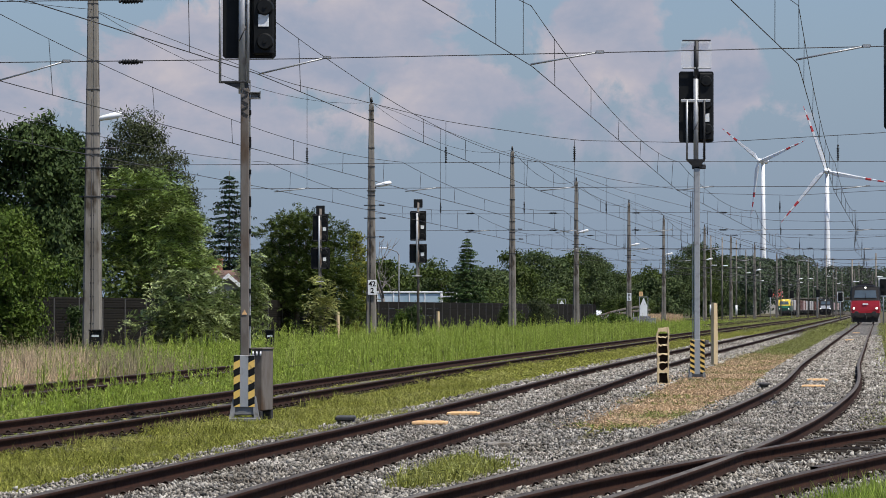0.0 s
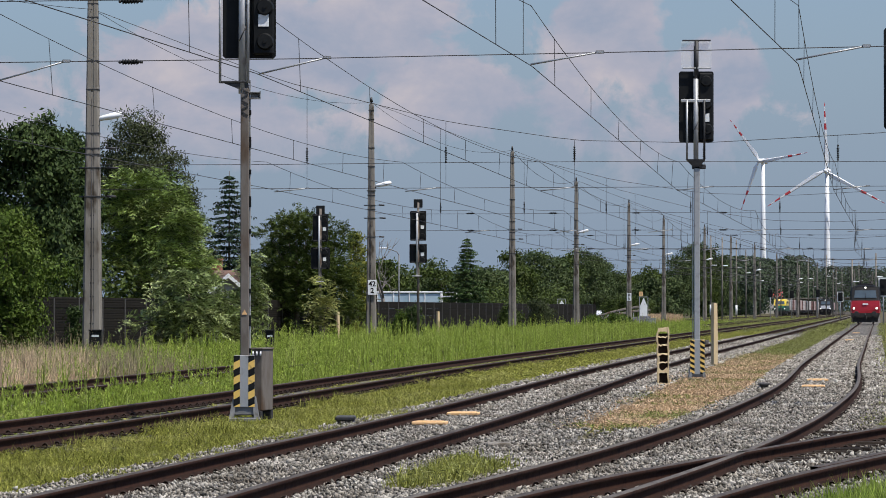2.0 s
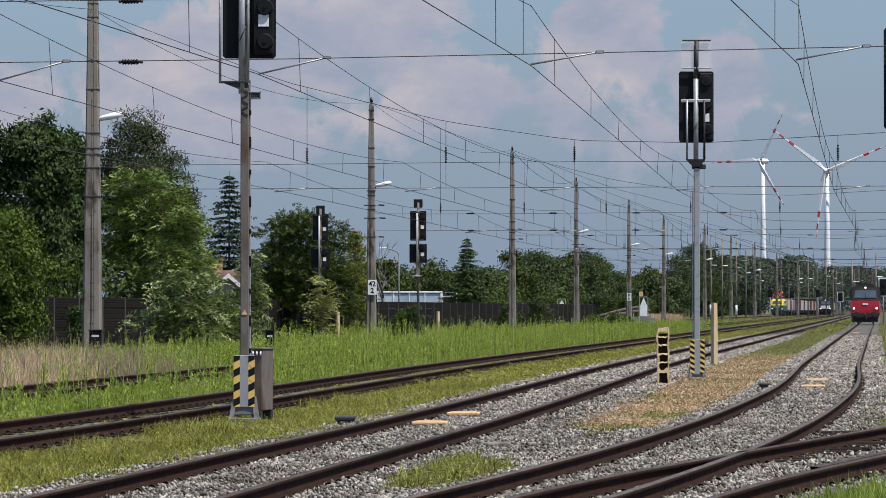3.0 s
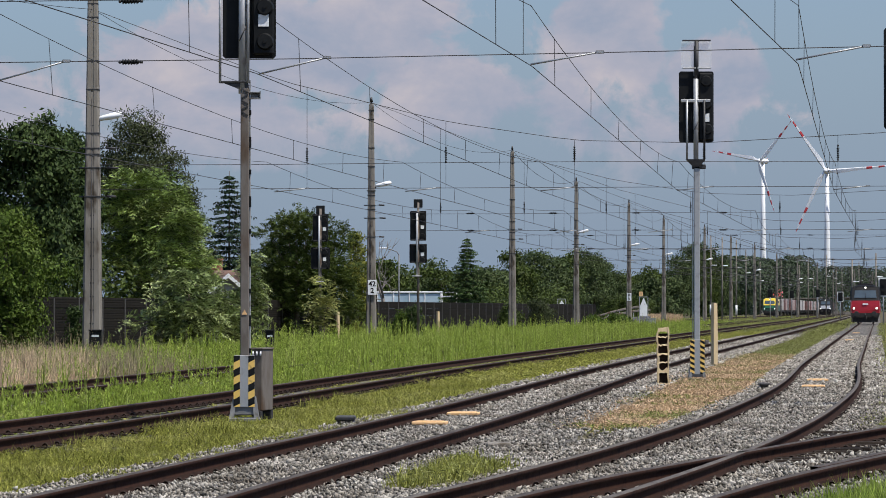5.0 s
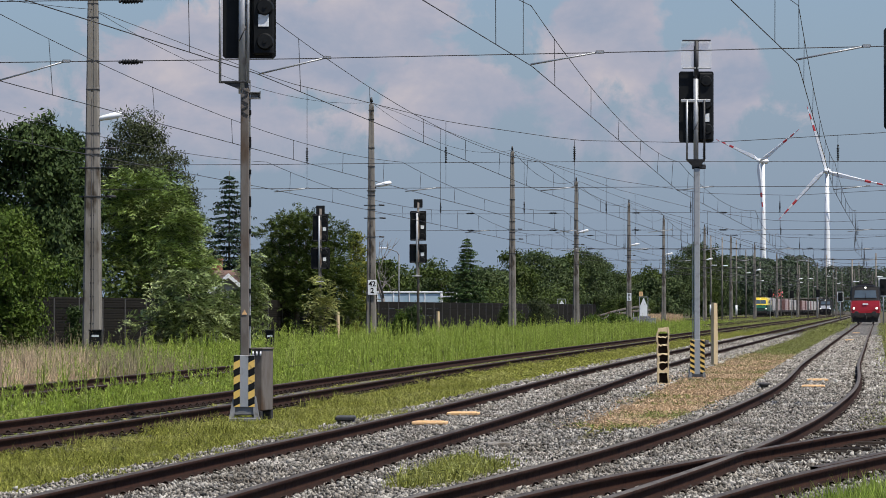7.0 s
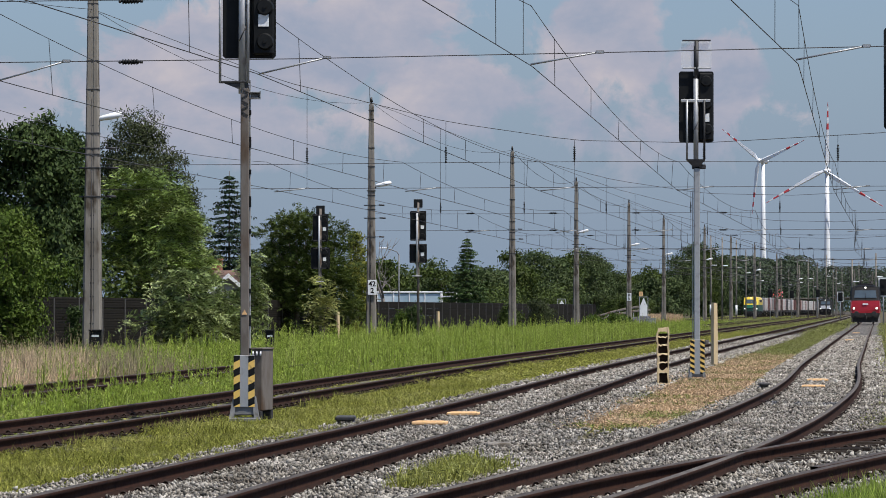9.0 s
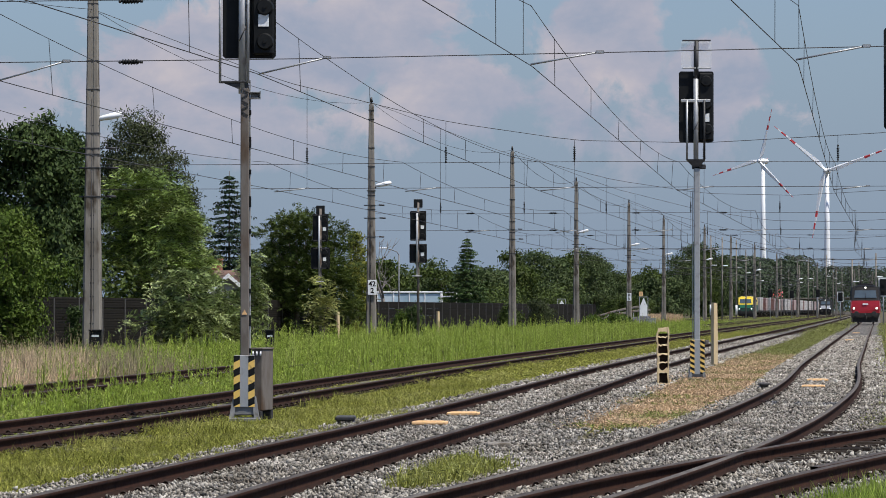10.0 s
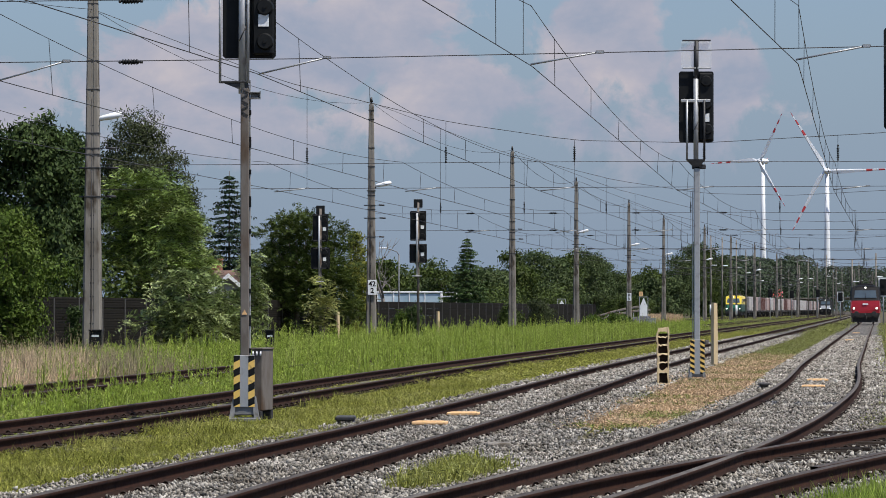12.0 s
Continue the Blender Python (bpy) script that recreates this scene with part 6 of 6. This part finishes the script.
CONT = {(l, i): container_mesh(l, m) for i, m in enumerate(BOX_COLS) for l in (6.06, 12.19)}
FLAT = flat_mesh()
bm_ = bmesh.new()
for s_ in (-1, 1):
    bx(bm_, (s_ * 1.0, 0, 0.55), (0.14, 2.6, 0.3), 0.04)
bx(bm_, (0, 0, 0.6), (2.0, 0.5, 0.25), 0.03)
BOGIE = mesh_of("bogie", bm_, UNDER)


def wagon(rng):
    w = base("container_wagon", pose(0, 0, 0), "flat wagon loaded with weathered shipping containers", "wagon", "container wagons")
    part("chassis", FLAT, None, w)
    for y in (2.6, 16.4):
        b = part("bogie", BOGIE, None, w)
        b.matrix_local = pose(0, y, 0)
        for dy in (-0.9, 0.9):
            for s in (-1, 1):
                q = part("wheel", WHEEL, None, b)
                q.matrix_local = pose(s * 0.78, dy, 0.46, 0, 0, 0 if s < 0 else 180) @ Matrix.Diagonal((1, 0.76, 0.76, 1))
    y = 0.25
    sizes = [(6.06, 6.06, 6.06), (12.19, 6.06), (6.06, 12.19)][rng.integers(0, 3)]
    for l in sizes:
        if rng.random() < 0.94:
            c = part("container", CONT[(l, int(rng.choice([0, 0, 1, 2, 3, 3, 4])))], None, w)
            c.matrix_local = pose(0, y, 1.14)
        y += l + 0.14
    return w


WAGONS = []
rng_w = np.random.default_rng(41)
for k_ in range(26):
    WAGONS.append((wagon(rng_w), 19.6 + k_ * 20.0))


# ---- wind turbines ----
BLADE_WHITE = material("turbine_white", [(0.78, 0.79, 0.80), (0.84, 0.84, 0.84)], 0.4, scale=0.1)
BLADE_RED = material("turbine_red", [(0.55, 0.045, 0.05), (0.62, 0.07, 0.07)], 0.45, scale=0.1)


def turbine(x, y, hub, blade, yaw):
    t = base("wind_turbine", pose(x, y, 0, 0, 0, yaw), "white wind turbine with red-banded blades", "wind turbine", "wind turbines")
    bm = bmesh.new()
    loft(bm, [[(r * math.cos(a), r * math.sin(a), z) for a in (k * math.tau / 20 for k in range(20))] for z, r in ((0, 3.0), (hub * 0.3, 2.5), (hub * 0.6, 2.0), (hub - 1.5, 1.45))], smooth=True)
    part("tower", bm, [BLADE_WHITE, BLADE_RED], t)
    bm = bmesh.new()
    rings = []
    for yy, r in ((-5.0, 1.7), (-2, 2.2), (2, 2.4), (6, 2.2), (9.0, 1.2)):
        rings.append([(r * math.cos(a), yy, hub + r * 0.95 * math.sin(a)) for a in (k * math.tau / 12 for k in range(12))])
    loft(bm, rings, smooth=True)
    bx(bm, (0, 8.2, hub + 2.3), (0.8, 1.4, 1.2), 0.1, mi=1)
    part("nacelle", bm, [BLADE_WHITE, BLADE_RED], t)
    rotor = new("rotor")
    rotor.parent = t
    bm = bmesh.new()
    rings = []
    for yy, r in ((-3.6, 0.3), (-3.0, 1.2), (-1.6, 1.9), (-0.1, 1.9)):
        rings.append([(r * math.cos(a), yy + 0, r * math.sin(a)) for a in (k * math.tau / 14 for k in range(14))])
    loft(bm, rings, smooth=True)
    part("hub", bm, BLADE_WHITE, rotor)
    for k in range(3):
        bm = bmesh.new()
        prof = [(1.2, 1.0, 0.9), (3, 1.1, 0.9), (8, 2.0, 0.6), (14, 1.7, 0.42), (24, 1.25, 0.3), (36, 0.85, 0.2), (45, 0.5, 0.12), (50, 0.15, 0.05)]
        bands = [0, 30, 34.5, 39, 43.5, 47, 50.5]
        zs = sorted({p[0] for p in prof} | {b for b in bands[1:-1]})
        def at(z):
            for a, b in zip(prof, prof[1:]):
                if a[0] <= z <= b[0]:
                    f = (z - a[0]) / (b[0] - a[0])
                    return a[1] + (b[1] - a[1]) * f, a[2] + (b[2] - a[2]) * f
        def ring(z):
            c, th = at(z)
            c *= 1.3
            return [(c * (-0.35), -2, z * blade / 50), (0, -2 - th, z * blade / 50), (c * 1.1, -2 - th * 0.2, z * blade / 50), (c * 0.4, -2 + th * 0.6, z * blade / 50)]
        for a, b in zip(zs, zs[1:]):
            mid = (a + b) / 2
            red = sum(mid > v for v in bands) % 2 == 0
            loft(bm, [ring(a), ring(b)], 1 if red else 0)
        b = part("blade", bm, [BLADE_WHITE, BLADE_RED], rotor, "white blade with red bands")
        b.matrix_local = pose(0, 0, 0, 0, 120 * k, 0)
    return rotor, hub


rotor_a, hub_a = turbine(265.0, 2900, 124.0, 44, -31)
rotor_b, hub_b = turbine(289.5, 2640, 105.6, 51.5, -16)


# ---- buildings, signs and road beyond the tracks ----
ROOF_TILE = material("brown_roof_tile", [(0.10, 0.062, 0.048), (0.16, 0.095, 0.072), (0.13, 0.085, 0.07)], 0.85, scale=2, fine=0.2, obj_rand=0.2, cells=(3.5, 0.3))
PLASTER = material("pale_plaster", [(0.50, 0.47, 0.41), (0.58, 0.55, 0.49)], 0.9, scale=1, fine=0.08)
ROOF_RED = material("red_sheet_roof", [(0.42, 0.05, 0.05), (0.48, 0.07, 0.065)], 0.6, scale=1)
BRICK = material("red_chimney_brick", [(0.30, 0.12, 0.08), (0.38, 0.17, 0.12)], 0.9, scale=4, fine=0.2, cells=(7, 0.25))
PALE_GLASS = material("pale_shelter_glass", [(0.30, 0.42, 0.50), (0.42, 0.54, 0.62), (0.60, 0.66, 0.70)], 0.15, scale=0.5, coat=0.5)
ASPHALT = material("grey_asphalt", [(0.045, 0.045, 0.046), (0.07, 0.07, 0.07)], 0.9, scale=2, fine=0.2)
CAR_WHITE = material("white_car_paint", [(0.72, 0.73, 0.74), (0.78, 0.79, 0.80)], 0.25, scale=1, coat=0.8)


def cottage(x, y, w, l, eave, ridge, turn, roof_mat, label, courses=9, chimney=True):
    h = base("house", pose(x, y, -0.25, 0, 0, turn), label, "house", "houses")
    bm = bmesh.new()
    slab(bm, [(-w / 2, 0), (w / 2, 0), (w / 2, eave), (0, ridge - 0.12), (-w / 2, eave)], -l / 2, l / 2)
    wall = part("wall", bm, PLASTER, h)
    roof = new("roof")
    roof.parent = h
    sl = math.atan2(ridge - eave, w / 2)
    run = math.hypot(ridge - eave, w / 2) + 0.45
    bm = bmesh.new()
    bx(bm, (0, 0, 0), (run / courses * 1.12, l + 0.9, 0.05), 0.01)
    course = mesh_of("tile_course", bm, roof_mat)
    for s in (-1, 1):
        for k in range(courses):
            u = (k + 0.5) * run / courses
            c = part("tile_course", course, None, roof)
            c.matrix_local = pose(s * u * math.cos(sl), 0, ridge - u * math.sin(sl) + 0.02, 0, s * math.degrees(sl) - s * 2.0, 0)
    for s in (-1, 1):
        bm = bmesh.new()
        loft(bm, [[(0, -l / 2 - 0.46, ridge - 0.14), (0, -l / 2 - 0.42, ridge - 0.14), (0, -l / 2 - 0.42, ridge + 0.08), (0, -l / 2 - 0.46, ridge + 0.08)],
                  [(s * run * math.cos(sl), -l / 2 - 0.46, ridge - run * math.sin(sl) - 0.14), (s * run * math.cos(sl), -l / 2 - 0.42, ridge - run * math.sin(sl) - 0.14),
                   (s * run * math.cos(sl), -l / 2 - 0.42, ridge - run * math.sin(sl) + 0.08), (s * run * math.cos(sl), -l / 2 - 0.46, ridge - run * math.sin(sl) + 0.08)]])
        part("barge_board", bm, WHITE_PAINT, h, "white-painted barge board")
    bm = bmesh.new()
    bx(bm, (0, -l / 2 - 0.02, eave * 0.55), (1.1, 0.06, 1.1), 0.01)
    win = part("window", bm, WHITE_PAINT, h)
    bm = bmesh.new()
    bx(bm, (0, -l / 2 - 0.055, eave * 0.55), (0.92, 0.02, 0.92), 0.005)
    part("pane", bm, GLASS_DARK, win)
    if chimney:
        bm = bmesh.new()
        bx(bm, (w * 0.12, 0.4, ridge + 0.1), (0.5, 0.5, 1.0), 0.01)
        bx(bm, (w * 0.12, 0.4, ridge + 0.62), (0.58, 0.58, 0.08), 0.01)
        part("chimney", bm, BRICK, h, "red brick chimney")


cottage(-10.95, 176, 2.6, 3.4, 2.3, 3.40, 8, ROOF_TILE, "small house gable with white barge boards among trees", 6, False)
cottage(-11.7, 184, 5.0, 2.9, 2.2, 3.7, 75, ROOF_TILE, "old house with a brown tiled roof behind trees", 12)
cottage(place(1362, 1330), 1330, 8, 9, 6.6, 9.2, 84, ROOF_RED, "station building with a red sheet roof", 6, False)


def shelter():
    s = base("platform_shelter", pose(place(725, 292), 292, -0.25, 0, 0, 0), "long pale shelter with glass walls behind the barrier", "shelter")
    bm = bmesh.new()
    bx(bm, (0, 0, 3.12), (5.5, 1.7, 0.12), 0.02)
    part("roof", bm, WHITE_PAINT, s)
    for i in range(4):
        bm = bmesh.new()
        bx(bm, (-1.98 + i * 1.3, -0.75, 1.75), (1.22, 0.03, 2.5), 0.005)
        part("pane", bm, PALE_GLASS, s)
    for x in (-2.65, -1.33, -0.03, 1.27, 2.6):
        for y in (-0.78, 0.75):
            bm = bmesh.new()
            bx(bm, (x, y, 1.53), (0.09, 0.09, 3.06), 0.01)
            part("post", bm, WHITE_PAINT, s)
    f = base("bike_stand_frame", pose(place(808, 290), 290, -0.25), "open white tubular frame beside the shelter", "frame")
    for z in (3.08, 2.75):
        bm = bmesh.new()
        rod(bm, (-1.2, 0, z), (1.2, 0, z), 0.05, None, 8)
        part("rail", bm, WHITE_PAINT, f)
    for x in (-1.2, 0, 1.2):
        bm = bmesh.new()
        rod(bm, (x, 0, 0), (x, 0, 3.1), 0.045, None, 8)
        part("post", bm, WHITE_PAINT, f)


shelter()


def canopy(px, d, width, length):
    c = base("platform_canopy", pose(place(px, d), d, -0.25, 0, 0, HEADING), "grey platform canopy on steel posts in the far yard", "canopy", "platform canopies")
    bm = bmesh.new()
    slab(bm, [(-width / 2, 5.3), (0, 4.95), (width / 2, 5.3), (width / 2, 5.5), (0, 5.2), (-width / 2, 5.5)], 0, length)
    part("roof", bm, CONCRETE, c)
    for k in range(4):
        bm = bmesh.new()
        y = 1 + k * (length - 2) / 3
        bx(bm, (0, y, 2.5), (0.3, 0.3, 5.0), 0.02)
        bx(bm, (0, y, 4.95), (width * 0.7, 0.2, 0.2), 0.02)
        part("post", bm, POST_STEEL, c)
    bm = bmesh.new()
    bx(bm, (0, length / 2, 0.45), (width, length, 0.9), 0.05)
    part("platform", bm, CONCRETE, c)


canopy(1400, 1150, 9, 60)
canopy(1428, 1120, 9, 60)
canopy(1488, 1080, 7, 60)


def board_sign(x, y, w, z0, z1, label, orange=False):
    s = base("track_sign", pose(x, y, -0.25), label, "sign")
    for sx in (-1, 1):
        bm = bmesh.new()
        bx(bm, (sx * w / 2, 0.03, z1 / 2), (0.06, 0.06, z1), 0.006)
        part("post", bm, GALV, s)
    bm = bmesh.new()
    bx(bm, (0, 0.03, z1), (w + 0.06, 0.06, 0.06), 0.006)
    part("cross_bar", bm, GALV, s)
    bm = bmesh.new()
    top = z1 - 0.12
    k = w * 0.42
    slab(bm, [(-k, z0), (k, z0), (k, top - 0.72), (0.04, top), (-0.04, top), (-k, top - 0.72)] if z1 - z0 > 1 else [(-k, z0), (k, z0), (0, top)], -0.02, 0.0)
    part("board", bm, WHITE_PAINT, s, "white board with a pointed top")
    if orange:
        bm = bmesh.new()
        bx(bm, (-0.25, 0, z1 + 0.28), (0.36, 0.03, 0.44), 0.01)
        part("orange_plate", bm, ORANGE_BOARD, s, "orange plate with a dark bar")
        bm = bmesh.new()
        bx(bm, (-0.25, -0.02, z1 + 0.28), (0.05, 0.012, 0.26), 0.002)
        part("mark", bm, BLACK_PAINT, s)


board_sign(place(1139, 330), 330, 0.80, 1.05, 2.85, "white pointed board under an orange plate", True)
board_sign(place(994, 332), 332, 0.75, 2.05, 2.66, "white triangular board in a frame before the barrier")


def small_cabinet(x, y, w, h, mat, label):
    c = base("cabinet", pose(x, y, -0.25), label, "cabinet")
    bm = bmesh.new()
    bx(bm, (0, 0, h / 2), (w, 0.4, h), 0.02)
    part("body", bm, mat, c)
    bm = bmesh.new()
    bx(bm, (0, -0.02, h + 0.03), (w * 1.08, 0.48, 0.06), 0.015)
    part("lid", bm, mat, c)
    bm = bmesh.new()
    bx(bm, (w * 0.32, -0.215, h * 0.55), (0.04, 0.03, 0.14), 0.005)
    part("handle", bm, DARK_STEEL, c)
    if mat is BLACK_PAINT:
        bm = bmesh.new()
        bx(bm, (0, -0.206, h * 0.84), (w * 0.6, 0.008, 0.07), 0.002)
        part("label_plate", bm, WHITE_PAINT, c, "small white plate")
        for k in (-1, 1):
            bm = bmesh.new()
            rod(bm, (k * w * 0.33, -0.2, h * 0.22), (k * w * 0.33, -0.225, h * 0.22), 0.03, None, 8)
            part("bolt", bm, WHITE_PAINT, c)


small_cabinet(place(170, 119), 119, 0.42, 0.95, BLACK_PAINT, "black switch box at the foot of a mast")
small_cabinet(place(478, 118), 118, 0.30, 0.95, BLACK_PAINT, "black switch box standing in the weeds")
small_cabinet(place(1152, 335), 335, 0.9, 0.8, GALV, "grey switch cabinet beside the road ramp")
small_cabinet(place(882, 41.0), 41.0, 0.26, 0.085, CONCRETE, "pale flat block lying in the ballast")
small_cabinet(place(612, 49.5), 49.5, 0.26, 0.135, DARK_STEEL, "low dark cable box beside the rail")
small_cabinet(place(1352, 71), 71, 0.20, 0.15, DARK_STEEL, "low dark cable box beside the main rail")


def ramp():
    r = base("road_ramp", pose(0, 0, 0), "asphalt road ramp behind a grey guard rail", "road", kind="structure")
    x0, run, rise = place(1060, 345), 5.2, 1.0

    def lift(t):
        return -0.25 + rise * math.sin(t * math.pi / 2)
    bm = bmesh.new()
    loft(bm, [[(x0 + t * run, 344 + 2 * t, -0.3), (x0 + t * run, 345 + 2 * t, lift(t)), (x0 + t * run, 352 + 2 * t, lift(t)), (x0 + t * run, 353 + 2 * t, -0.3)] for t in np.linspace(0, 1, 9)])
    part("bank", bm, ASPHALT, r)
    for dy, up in ((0.3, 0.62), (5.0, 0.95)):
        pts = [(x0 + t * run, 345 + dy + 2 * t, lift(t) + up) for t in np.linspace(0, 1, 10)]
        rail = soup("guard_rail", np.array([[(x, y, z - 0.12), (x, y - 0.06, z - 0.05), (x, y, z), (x, y - 0.06, z + 0.06), (x, y, z + 0.12)] for x, y, z in pts]).reshape(-1, 3),
                    [(i * 5 + k, i * 5 + k + 1, (i + 1) * 5 + k + 1, (i + 1) * 5 + k) for i in range(9) for k in range(4)], POST_STEEL)
        g = part("guard_rail", rail, None, r, "grey steel guard rail")
        for x, y, z in pts[::2]:
            bm = bmesh.new()
            bx(bm, (x, y + 0.05, z - 0.4), (0.1, 0.1, 0.9), 0.01)
            part("post", bm, GALV, g)


ramp()


def car():
    c = base("car", pose(0, 0, 0), "white passenger car driving behind the road ramp", "car", "cars on the road")
    bm = bmesh.new()
    side = [(-2.1, 0.35), (2.1, 0.35), (2.15, 0.75), (1.3, 0.95), (0.75, 1.42), (-1.2, 1.45), (-1.95, 0.98), (-2.15, 0.8)]
    slab(bm, side, -0.85, 0.85)
    bmesh.ops.bevel(bm, geom=list(bm.edges), offset=0.05, segments=2, affect="EDGES")
    part("body", bm, CAR_WHITE, c)
    for s in (-1, 1):
        bm = bmesh.new()
        slab(bm, [(-1.55, 0.98), (1.1, 0.98), (0.68, 1.34), (-1.15, 1.37)], s * 0.856 - 0.01, s * 0.856 + 0.01)
        part("side_window", bm, GLASS_DARK, c)
        for x in (-1.3, 1.35):
            bm = bmesh.new()
            rod(bm, (x, s * 0.68, 0.33), (x, s * 0.88, 0.33), 0.33, None, 16)
            w = part("wheel", bm, UNDER, c)
            bm = bmesh.new()
            rod(bm, (x, s * 0.88, 0.33), (x, s * 0.89, 0.33), 0.2, None, 12)
            part("rim", bm, GALV, w)
    return c


car_a = car()
car_b = copy_thing(car_a, pose(0, 0, 0))


def yard_signal(px, d, z, w, h, framed=False):
    s = base("yard_signal", pose(place(px, d), d, -0.25), "distant signal with a black screen" + (" in a white frame" if framed else ""), "railway signal", "distant signals")
    bm = bmesh.new()
    rod(bm, (0, 0, 0), (0, 0, z + h), 0.08, None, 8)
    part("post", bm, GALV, s)
    if framed:
        bm = bmesh.new()
        bx(bm, (0, 0.03, z + h / 2), (w * 1.3, 0.04, h * 1.15), 0.05)
        part("white_frame", bm, WHITE_PAINT, s)
    bm = bmesh.new()
    bx(bm, (0, -0.06, z + h / 2), (w, 0.1, h), 0.04)
    screen = part("screen", bm, BLACK_PAINT, s)
    for k in (0.3, 0.7):
        bm = bmesh.new()
        rod(bm, (0, -0.11, z + h * k), (0, -0.22, z + h * k), w * 0.22, w * 0.25, 12)
        part("hood", bm, BLACK_PAINT, screen)


for px_, d_, z_, w_, h_, f_ in ((1363, 560, 3.6, 0.7, 1.3, 0), (1401, 600, 3.6, 0.7, 1.3, 0), (1447, 620, 3.8, 0.7, 1.4, 0), (1487, 560, 3.0, 0.75, 1.4, 1), (1563, 380, 3.2, 0.8, 1.8, 1)):
    yard_signal(px_, d_, z_, w_, h_, bool(f_))


def steel_mast(px, d, top, sleeve):
    m = base("steel_mast", pose(place(px, d), d, -0.25), "slim grey mast with a lamp in the far yard", "mast", "far yard masts")
    bm = bmesh.new()
    rod(bm, (0, 0, 0), (0, 0, top), 0.12, 0.08, 8)
    part("shaft", bm, CONCRETE, m)
    if sleeve:
        bm = bmesh.new()
        rod(bm, (0, 0, 0.9), (0, 0, 2.3), 0.165, None, 10)
        part("sleeve", bm, WHITE_PAINT, m, "white sleeve")
    bm = bmesh.new()
    bx(bm, (0.45, -0.1, top * 0.66), (0.75, 0.3, 0.11), 0.04)
    part("luminaire", bm, LAMP_WHITE, m)


for px_, d_, t_, s_ in ((1258, 470, 11.5, 1), (1278, 500, 12, 0), (1303, 520, 12, 1), (1320, 600, 12, 0), (1334, 640, 12, 1), (1345, 760, 12, 0), (1382, 700, 12, 0), (1430, 640, 11, 0), (1462, 660, 12, 0),
                        (1474, 700, 12, 0), (1508, 420, 7.6, 0), (1550, 430, 8.6, 0), (1415, 820, 12, 0), (1396, 900, 12, 0), (1440, 950, 12, 0), (1490, 900, 12, 0), (1520, 760, 12, 0)):
    steel_mast(px_, d_, t_, s_)


def street_lamp():
    m = base("street_lamp", pose(place(706, 232), 232, -0.25), "slim grey street lamp with a curved arm behind the barrier", "street lamp")
    bm = bmesh.new()
    rod(bm, (0, 0, 0), (0, 0, 5.3), 0.06, 0.04, 8)
    part("pole", bm, CAST_GREY, m)
    bm = bmesh.new()
    pts = [(0, 0, 5.3), (-0.15, 0, 5.5), (-0.45, 0, 5.62), (-0.8, 0, 5.72)]
    for a, b in zip(pts, pts[1:]):
        rod(bm, a, b, 0.03, None, 6)
    arm = part("arm", bm, CAST_GREY, m)
    bm = bmesh.new()
    bx(bm, (-1.05, 0, 5.74), (0.6, 0.22, 0.09), 0.03)
    part("luminaire", bm, LAMP_WHITE, arm)


street_lamp()


# ---- what moves ----
def motions():
    # the container train comes on along the far through track
    times = (0.0, 3.0, 6.0, 9.0, 12.0)
    front = (845.0, 804.0, 742.0, 679.0, 615.0)
    for thing, back in [(yellow_loco, 0.0)] + WAGONS:
        walk(thing, [(t, pose(float(freight_line(f + back)), f + back, 0, 0, 0, -math.degrees(math.atan(0.136)))) for t, f in zip(times, front)])
    # two cars pass behind the bank of the ramp
    walk(car_a, [(t, pose(x, 560 + 1.6 * (x - 23), -0.2, 0, 0, 58)) for t, x in ((0.0, 22.9), (1.0, 24.0), (2.0, 26.2), (4.0, 29.6), (7.0, 31.0), (12.0, 31.0))])
    walk(car_b, [(t, pose(x, 560 + 1.6 * (x - 23), -0.2, 0, 0, 58)) for t, x in ((0.0, 25.6), (1.0, 26.4), (2.0, 28.8), (4.0, 32.6), (7.0, 34.4), (12.0, 34.4))])
    # the turbines turn clockwise as seen from the station
    for rotor, hub, a0, rate in ((rotor_a, hub_a, -51.0, 66.6), (rotor_b, hub_b, -19.0, 69.0)):
        walk(rotor, [(t, pose(0, -5.2, hub, 0, a0 + rate * t, 0)) for t in [k * 0.5 for k in range(25)]])


motions()
